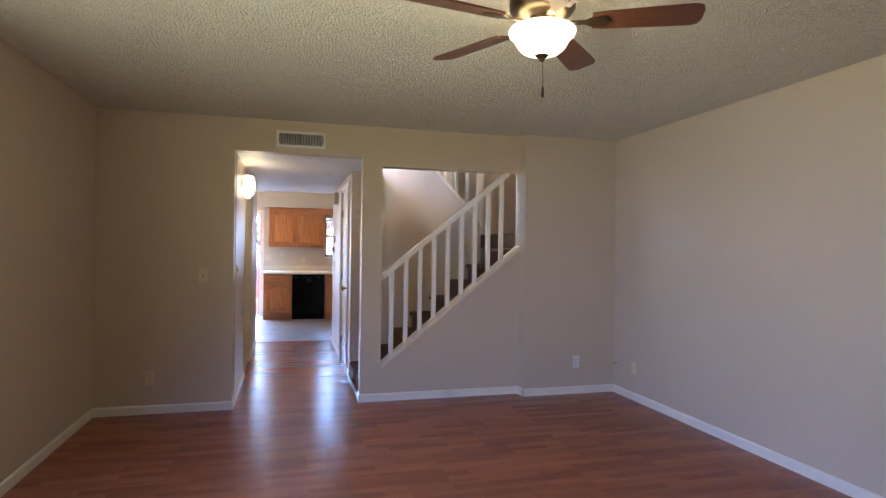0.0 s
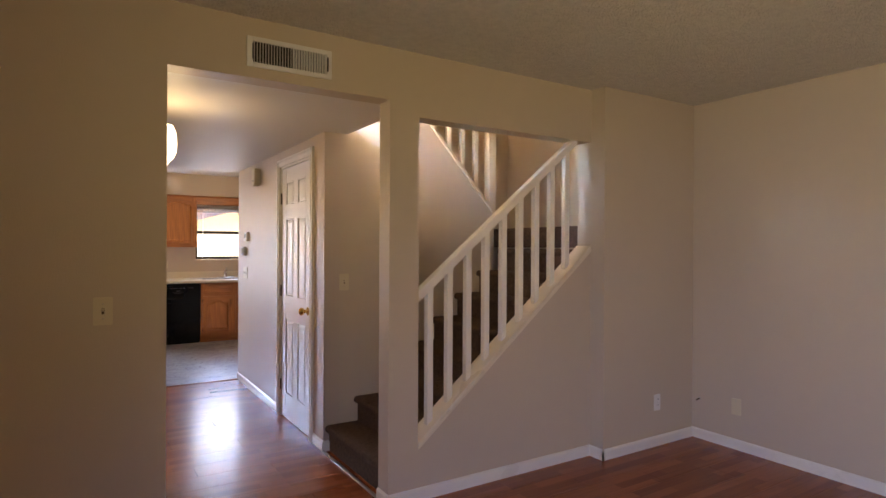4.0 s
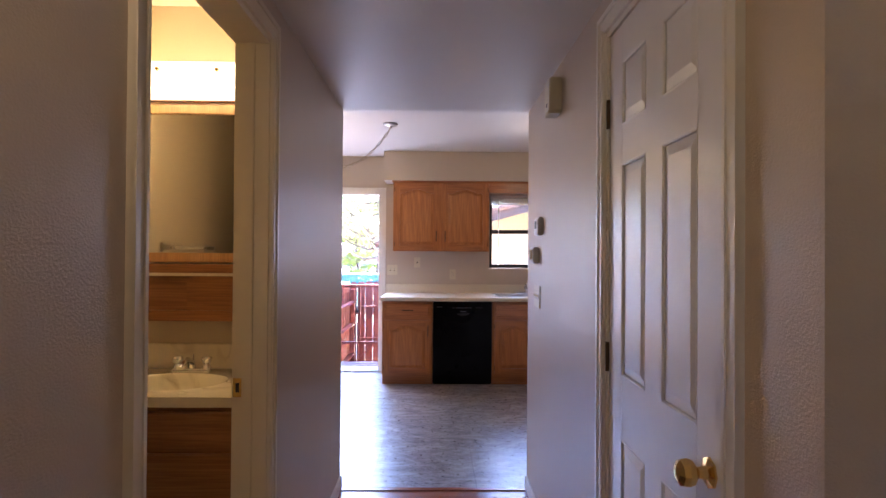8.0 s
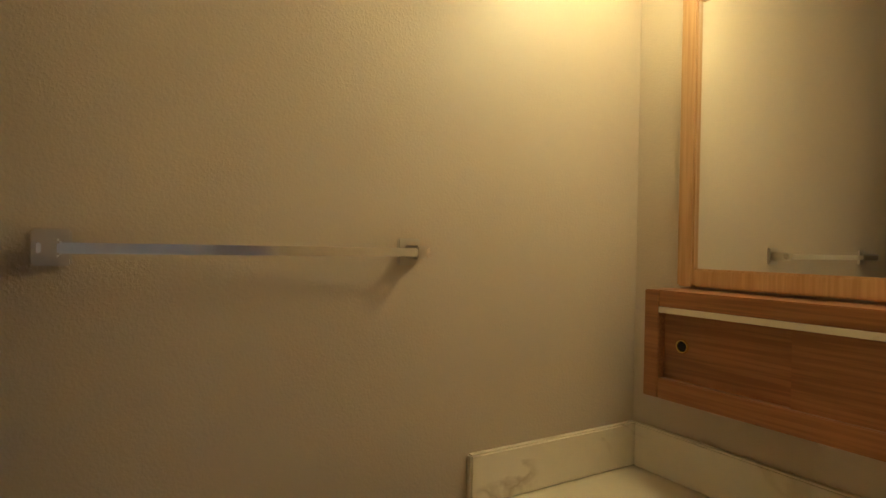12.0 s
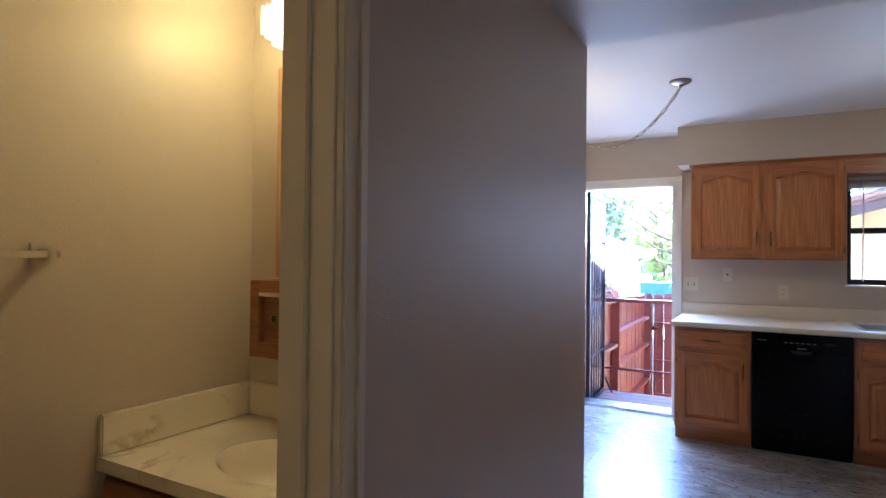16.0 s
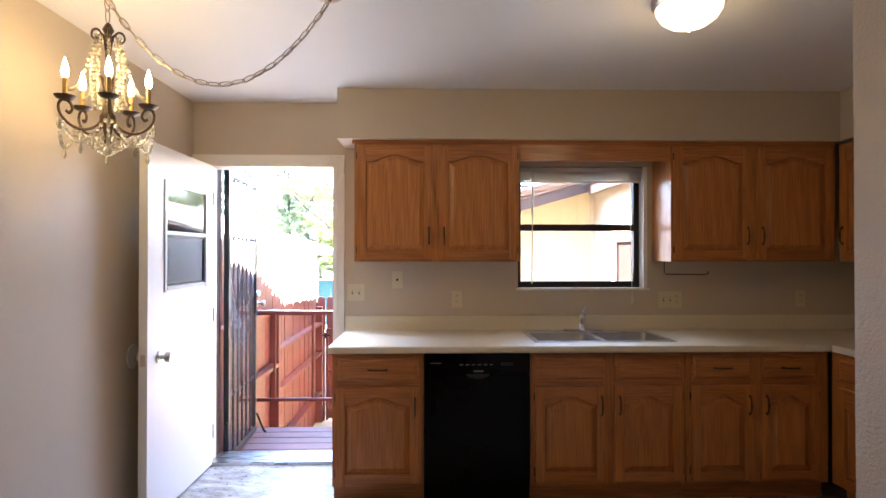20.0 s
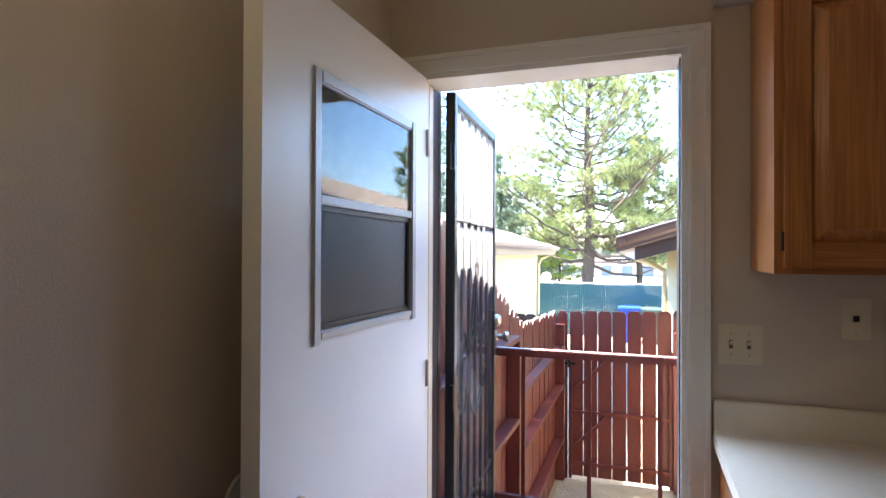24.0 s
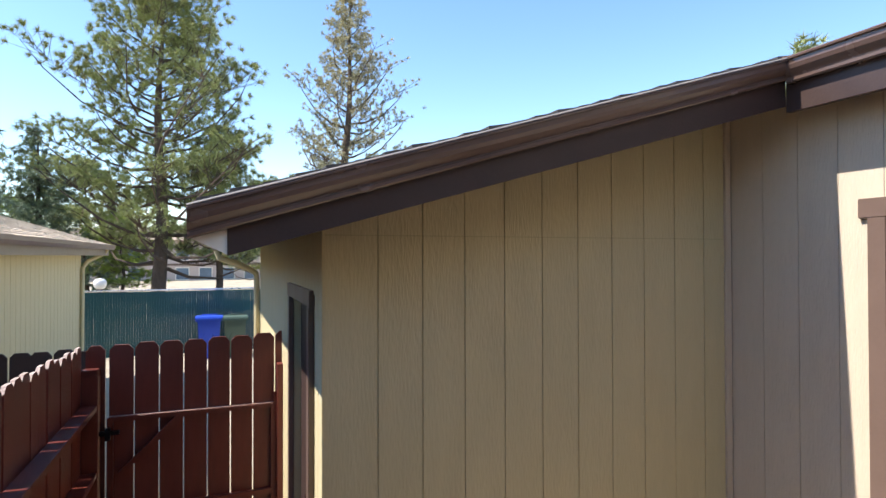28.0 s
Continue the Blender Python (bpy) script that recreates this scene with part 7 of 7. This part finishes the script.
part("gutter", prism([(NE - 0.02 - a, nr(NE) - 0.005 + b) for a, b in gutter_profile], "y", 12.9, 25.5), BROWN_TRIM_LIGHT, nrf)
part("downspout", tube([(NE - 0.0, 25.2, 1.50), (NE - 0.05, 25.18, 1.42), (NX + 0.10, 25.05, 1.28), (NX + 0.04, 24.95, 1.15), (NX + 0.04, 24.93, GROUND)], 0.035, 8), SIDING, nb, smooth=True)
# shingle courses: overlapping tabs
rng = np.random.default_rng(3)
V, Fc = [], []
run = math.hypot(1, 0.30)
for c in range(44):
    s0 = c * 0.135
    yv = 12.9 + rng.uniform(0, 0.3)
    while yv < 25.5:
        wv_ = rng.uniform(0.16, 0.34)
        lift = rng.uniform(0.009, 0.020)
        e = min(yv + wv_, 25.54)
        xa, xb = NE + 0.01 - (s0 - rng.uniform(0, 0.008)) / run, NE + 0.01 - (s0 + 0.15) / run
        b = len(V)
        for (x, q) in ((xa, lift), (xb, 0.001)):
            for y2 in (yv + 0.003, e - 0.003):
                V.append((x, y2, nr(x) + q)), V.append((x, y2, nr(x) - 0.004))
        Fc += [(b, b + 2, b + 6, b + 4), (b, b + 1, b + 3, b + 2), (b, b + 4, b + 5, b + 1), (b + 2, b + 3, b + 7, b + 6)]
        yv = e
me = bpy.data.meshes.new("shingles")
me.from_pydata(V, [], Fc)
me.materials.append(SHINGLE_TABS)
ob = new("shingles", me)
ob.parent = nrf
ob["kind"] = "stuff"

# ---- teal slatted fence and bins ----
TY = 27.6
tf = thing("teal_fence", pose(0, 0, 0), "teal slatted chain-link fence", "fence")
me = mesh_of(boxes((-0.0262, 0.0262, -0.004, 0.004, 0, 1.50), bevel=0.003, segments=1), "slat", TEAL)
for i in range(128):
    o = new("slat", me)
    o.parent, o.location = tf, (-2.4 + 0.054 * i, TY + 0.0015 * (i % 2), GROUND + 0.04)
wire = bmesh.new()
for i in range(-15, 70):
    x = -2.4 + 0.1 * i
    for a, b, dy in ((x, x + 1.56, 0.012), (x + 1.56, x, 0.015)):
        u0, u1 = sorted(((lim - a) / (b - a) for lim in (-2.45, 4.55)))
        u0, u1 = max(u0, 0.0), min(u1, 1.0)
        if u1 - u0 > 0.02:
            tube([(a + (b - a) * u, TY - dy, GROUND + 1.56 * u) for u in (u0, u1)], 0.0013, 4, wire)
tagged(part("wire_mesh", wire, TEAL_WIRE, tf), kind="stuff")
part("top_rail", tube([(-2.5, TY, GROUND + 1.57), (4.7, TY, GROUND + 1.57)], 0.022, 10), STEEL, tf)


def wheelie_bin(m, mat, label):
    t = thing("wheelie_bin", m, label, "trash bin", "bins by the fence")
    bm = bmesh.new()
    r = [[bm.verts.new((x * w, y * d, z)) for x, y in ((-1, -1), (1, -1), (1, 1), (-1, 1))] for w, d, z in ((0.22, 0.24, 0.05), (0.29, 0.33, 0.98))]
    for k in range(4):
        bm.faces.new((r[0][k], r[0][(k + 1) % 4], r[1][(k + 1) % 4], r[1][k]))
    bm.faces.new(r[0][::-1]), bm.faces.new(r[1])
    part("body", soften(bm, 0.02), mat, t)
    for i in range(6):
        part("rib", boxes((-0.245 + 0.085 * i, -0.205 + 0.085 * i, -0.370, -0.305, 0.80, 0.935), bevel=0.006), mat, t)
    part("rim", boxes((-0.345, 0.345, -0.385, 0.355, 0.935, 0.975), bevel=0.01), mat, t)
    part("arch", tube([(0.14 * math.cos(math.pi * k / 12), -0.305 + 0.02 * math.sin(math.pi * k / 12), 0.52 + 0.15 * math.sin(math.pi * k / 12)) for k in range(13)], 0.016, 8), mat, t, smooth=True)
    part("lid", prism([(-0.40, 0.976), (0.37, 0.976), (0.34, 1.015), (-0.33, 1.045), (-0.385, 1.02)], "x", -0.345, 0.345, bevel=0.012), mat, t)
    for s in (-1, 1):
        w = part("wheel", lathe([(0, -0.025), (0.10, -0.025), (0.11, 0), (0.10, 0.025), (0, 0.025)], 20), DARK, t)
        w.matrix_basis = pose(s * 0.25, 0.26, 0.11, 0, 90)
    part("handle", tube([(-0.2, 0.36, 1.0), (-0.2, 0.42, 1.02), (0.2, 0.42, 1.02), (0.2, 0.36, 1.0)], 0.015, 8), mat, t)
    return t


wheelie_bin(pose(0.41, 27.0, GROUND - 0.05) @ Matrix.Diagonal((0.86, 0.86, 1, 1)), material("blue_bin_plastic", (0.010, 0.055, 0.42), 0.45, vary=0.08), "bright blue plastic wheeled bin")
wheelie_bin(pose(0.97, 27.0, GROUND - 0.07) @ Matrix.Diagonal((0.86, 0.86, 1, 1)), material("green_bin_plastic", (0.055, 0.090, 0.065), 0.5, vary=0.08), "grey-green plastic wheeled bin")

# ---- far apartments ----
ap = thing("apartment_building", pose(-3.5, 74, GROUND), "two-storey stucco apartments beyond the trees", "building")
part("wall", boxes((-9, 8, 0, 9, -1.0, 4.0)), STUCCO, ap)
part("roof", prism([(-0.6, 3.95), (9.6, 3.95), (4.5, 5.2)], "x", -9.5, 8.5), SHINGLE, ap)
part("floor_band", boxes((-9.02, 8.02, -0.06, 0.0, 1.45, 1.65)), BROWN_TRIM_LIGHT, ap)
for i in range(8):
    for z in (0.1, 2.0):
        x = -8.2 + 2.1 * i
        wdw = part("window", boxes((x, x + 1.1, -0.03, 0.01, z, z + 1.1)), FAR_GLASS, ap)
        part("window_frame", boxes((x - 0.08, x, -0.06, -0.001, z - 0.08, z + 1.18), (x + 1.1, x + 1.18, -0.06, -0.001, z - 0.08, z + 1.18), (x, x + 1.1, -0.06, -0.001, z + 1.1, z + 1.18), (x, x + 1.1, -0.06, -0.001, z - 0.08, z)), TRIM, wdw)


sl = thing("street_lamp", pose(-2.33, 30.0, GROUND), "white globe lamp on a dark post beyond the fence", "street lamp")
part("post", tube([(0, 0, 0), (0, 0, 1.46)], [0.05, 0.035], 12), BROWN_TRIM, sl)
part("collar", lathe([(0, 1.43), (0.07, 1.44), (0.09, 1.47), (0.07, 1.50), (0, 1.51)], 20), BROWN_TRIM, sl)
part("globe", lathe([(0.06, 1.50), (0.12, 1.54), (0.155, 1.62), (0.15, 1.71), (0.10, 1.77), (0, 1.79)], 24), WHITE_PLASTIC, sl, "round white plastic globe", smooth=True)

# ---- trees ----
def sprays(centres, dirs, length, count, width, rng, droop=0.2):
    """Thin needle blades fanned about each centre; returns vertices and triangles."""
    n = len(centres)
    c = np.repeat(np.asarray(centres), count, axis=0)
    d = np.repeat(np.asarray(dirs), count, axis=0) + rng.normal(0, 0.85, (n * count, 3))
    d /= np.linalg.norm(d, axis=1)[:, None] + 1e-9
    d[:, 2] -= droop * rng.random(n * count)
    side = np.cross(d, rng.normal(0, 1, d.shape))
    side /= np.linalg.norm(side, axis=1)[:, None] + 1e-9
    L = length * rng.uniform(0.6, 1.15, n * count)[:, None]
    v = np.stack([c - side * width, c + side * width, c + d * L], axis=1).reshape(-1, 3)
    return v, np.arange(len(v)).reshape(-1, 3)


def crown_object(parent, v, f, mat):
    me = bpy.data.meshes.new("crown")
    me.from_pydata([tuple(p) for p in v], [], [tuple(int(i) for i in t) for t in f])
    me.materials.append(mat)
    ob = new("crown", me)
    ob.parent = parent
    return ob


def pine(name, m, height, base, spread, limbs, mat, seed, label, tuft=0.42, lean=0.0, count=16, density=1.0, upsweep=0.35):
    """A pine: tapered trunk, uneven limbs, needle tufts at their outer parts, with gaps between."""
    rng = np.random.default_rng(seed)
    t = thing(name, m, label, "tree")
    n = 12
    path = [Vector((lean * (i / n) ** 1.5 + 0.10 * math.sin(i * 0.9 + seed), 0.08 * math.cos(i * 1.3 + seed), height * i / n)) for i in range(n + 1)]
    part("trunk", tube(path, [max(0.022 * height * (1 - 0.93 * i / n), 0.03) for i in range(n + 1)], 10), BARK, t, smooth=True)
    at = lambda u: path[min(int(u * n), n - 1)].lerp(path[min(int(u * n) + 1, n)], u * n - int(u * n))
    wood, centres, dirs = bmesh.new(), [], []
    for k in range(limbs):
        u = base + (0.985 - base) * (k + rng.uniform(0, 0.8)) / limbs
        a = k * 2.399 + rng.uniform(-0.5, 0.5)
        w = (u - base) / (1 - base)
        shape = (0.62 + 0.38 * math.sin(math.pi * min(w * 1.25 + 0.22, 1.0))) * (1.0 if w < 0.55 else max(1.0 - ((w - 0.55) / 0.45) ** 1.6 * 0.86, 0.12))
        L = spread * shape * rng.uniform(0.55, 1.12)
        p = at(u)
        rise = rng.uniform(-0.20, 0.22) + upsweep * min(w * 1.6, 1.0)
        pts = [p]
        for s in (0.3, 0.6, 0.85, 1.0):
            pts.append(p + Vector((math.cos(a + 0.25 * math.sin(s * 3 + k)) * L * s, math.sin(a + 0.25 * math.sin(s * 3 + k)) * L * s, L * (rise * s - 0.10 * math.sin(math.pi * s)) + 0.26 * L * s ** 3)))
        r = 0.012 * height * (1 - 0.8 * u) * 0.62
        tube(pts, [r, r * 0.75, r * 0.5, r * 0.33, r * 0.15], 5, wood)
        for j in range(int(density * (18 + 36 * L / spread))):
            s = rng.uniform(0.18, 1.0) ** 0.75
            q = pts[0].lerp(pts[-1], s) + Vector((0, 0, 0.05 * L))
            off = Vector(rng.normal(0, 1, 3)) * (0.11 * L + 0.14)
            off = Vector([max(-1.6 * (0.11 * L + 0.14), min(1.6 * (0.11 * L + 0.14), w2)) for w2 in off])
            off.z = abs(off.z) * 0.42
            if rng.random() < 0.5:
                tube([pts[0].lerp(pts[-1], s * 0.92), q + off], [r * 0.22, r * 0.1], 4, wood)
            centres.append(tuple(q + off))
            dd = Vector((math.cos(a), math.sin(a), 0.75)) + off * 0.8
            dirs.append(tuple(dd.normalized()))
    part("branchwork", wood, BARK, t)["kind"] = "stuff"
    v, f = sprays(centres, dirs, tuft * 0.78, int(count * 1.5), 0.0155 * tuft / 0.42, rng)
    crown_object(t, v, f, mat)
    return t


def spruce(name, m, height, spread, mat, seed, label, whorls=30):
    rng = np.random.default_rng(seed)
    t = thing(name, m, label, "tree")
    part("trunk", tube([(0, 0, 0), (0.05, 0, height * 0.5), (0, 0.04, height)], [0.02 * height, 0.012 * height, 0.02], 8), BARK, t, smooth=True)
    wood, centres, dirs = bmesh.new(), [], []
    for k in range(whorls):
        u = 0.06 + 0.93 * k / whorls
        for j in range(7 if u < 0.8 else 4):
            a = j * 2 * math.pi / 7 + k * 0.8 + rng.uniform(-0.3, 0.3)
            L = spread * (1.02 - u) ** 0.85 * rng.uniform(0.6, 1.15)
            p0 = Vector((0, 0, height * u))
            p1 = p0 + Vector((math.cos(a) * L, math.sin(a) * L, -0.28 * L + 0.1 * L))
            tube([p0, p0.lerp(p1, 0.5) - Vector((0, 0, 0.07 * L)), p1], [0.03, 0.02, 0.008], 4, wood)
            for s in np.linspace(0.12, 1.02, max(int(5 + L * 5), 4)):
                q = p0.lerp(p1, float(s)) + Vector(rng.normal(0, 0.09 + 0.05 * L, 3))
                centres.append(tuple(q)), dirs.append((math.cos(a), math.sin(a), -0.25))
    part("branchwork", wood, BARK, t)["kind"] = "stuff"
    v, f = sprays(centres, dirs, 0.30, 30, 0.017, rng, droop=0.4)
    crown_object(t, v, f, mat)
    return t


pine("pine_tree", pose(-1.95, 42, GROUND - 0.5), 16.0, 0.15, 5.4, 74, NEEDLES, 11, "tall green ponderosa pine beyond the fence", tuft=0.40, count=34, density=1.15, upsweep=0.62)
pine("pine_tree", pose(0.55, 43, GROUND - 0.5), 9.2, 0.25, 2.5, 32, NEEDLES, 12, "slim young pine beside the tall one", tuft=0.40, count=26, density=1.0, upsweep=0.5)
pine("pine_tree", pose(7.0, 44, GROUND - 0.5), 17.3, 0.16, 3.9, 60, NEEDLES_DRY, 13, "sparse browning pine above the shed roof", tuft=0.32, lean=0.5, count=22, density=1.1, upsweep=0.60)
spruce("spruce_tree", pose(-11.3, 40, GROUND - 0.5), 15.0, 6.6, SPRUCE, 21, "dark blue-green spruce behind the neighbouring roof", 40)
spruce("spruce_tree", pose(-16.5, 41, GROUND - 0.5), 14.8, 5.2, SPRUCE, 22, "dark blue-green spruce behind the neighbouring roof", 36)
spruce("spruce_tree", pose(-8.0, 47, GROUND - 0.5), 9.8, 4.2, SPRUCE, 23, "smaller spruce behind the neighbouring roof", 20)
pine("pine_tree", pose(-6.8, 52, GROUND - 0.5), 8.5, 0.12, 3.4, 34, NEEDLES, 14, "bushy pine in the distance", tuft=0.5)
pine("pine_tree", pose(3.6, 56, GROUND - 0.5), 8.2, 0.12, 3.2, 32, NEEDLES, 15, "bushy pine in the distance", tuft=0.5)
pine("pine_tree", pose(16.5, 52, GROUND - 0.5), 11.2, 0.2, 3.2, 30, NEEDLES, 16, "pine whose top shows over the roof", tuft=0.45)
pine("leafy_tree", pose(-4.6, 50, GROUND - 0.5), 5.2, 0.15, 2.6, 36, LEAVES, 17, "bright spring-green bushy tree", tuft=0.30, count=20)
pine("leafy_tree", pose(-11.5, 56, GROUND - 0.5), 6.5, 0.10, 3.6, 36, LEAVES, 18, "bright spring-green bushy tree", tuft=0.34, count=18)
pine("pine_tree", pose(-19.0, 55, GROUND - 0.5), 9.0, 0.1, 4.0, 30, NEEDLES, 19, "bushy pine in the distance", tuft=0.55)
pine("pine_tree", pose(9.0, 66, GROUND - 0.5), 8.5, 0.1, 4.0, 30, NEEDLES, 24, "bushy pine in the distance", tuft=0.55)
# trees and roofs across the yard to the south-west, seen in the door's glass
pine("pine_tree", pose(14.0, 19.0, GROUND), 7.2, 0.12, 2.6, 34, NEEDLES, 25, "round green tree behind the wing's roof", tuft=0.4)
pine("pine_tree", pose(15.0, 23.0, GROUND), 7.6, 0.12, 2.6, 34, NEEDLES, 26, "round green tree behind the wing's roof", tuft=0.4)

# ---- decking, board by board ----
me = mesh_of(boxes((-0.255, 1.085, 0, 0.136, -0.04, 0), bevel=0.004), "board", WEATHERED)
for i in range(7):
    o = new("board", me)
    o.parent, o.location = deck, (0, OUT_N + 0.012 + 0.1445 * i, DECK)

# ---- floors, piece by piece ----
def floor_pieces(name, x0, x1, y0, y1, w, d, stagger, mat, label, piece, z=0.0, gap=0.0012, holes=()):
    """Boards or tiles, each an object; whole ones share a mesh."""
    base = thing(name, pose(0, 0, 0), label, "floor", kind="structure")
    shared, row, y = {}, 0, y0
    while y < y1 - 1e-6:
        b = min(d, y1 - y)
        x = x0 - (row * stagger) % w
        while x < x1 - 1e-6:
            p, q = max(x, x0), min(x + w, x1)
            if q - p > 0.01:
                key = (round(q - p, 3), round(b, 3))
                if key not in shared:
                    shared[key] = mesh_of(boxes((0, q - p - gap, 0, b - gap, -0.012, 0), bevel=0.0008, segments=1), piece, mat)
                ob = new(piece, shared[key])
                ob.parent = base
                ob.location = (p, y, z)
            x += w
        y += d
        row += 1
    return base


floor_pieces("floor_living", WEST, EAST, SOUTH, LIV_N, 1.215, 0.1935, 0.43, PLANK, "glossy red-brown laminate boards in narrow strips", "plank")
floor_pieces("floor_hall", HALL_W, 2.15, LIV_N, 9.06, 1.215, 0.1935, 0.43, PLANK, "glossy red-brown laminate boards in the hall", "plank")
floor_pieces("floor_kitchen", WEST, EAST, 9.06, KIT_N, 0.61, 0.61, 0.0, TILE, "grey slate-look vinyl squares", "tile", gap=0.0005)
structure("trim_threshold", boxes((HALL_W, HALL_E, 9.035, 9.075, -0.004, 0.006), bevel=0.003), PLANK, "brown strip between laminate and tiles", "trim")
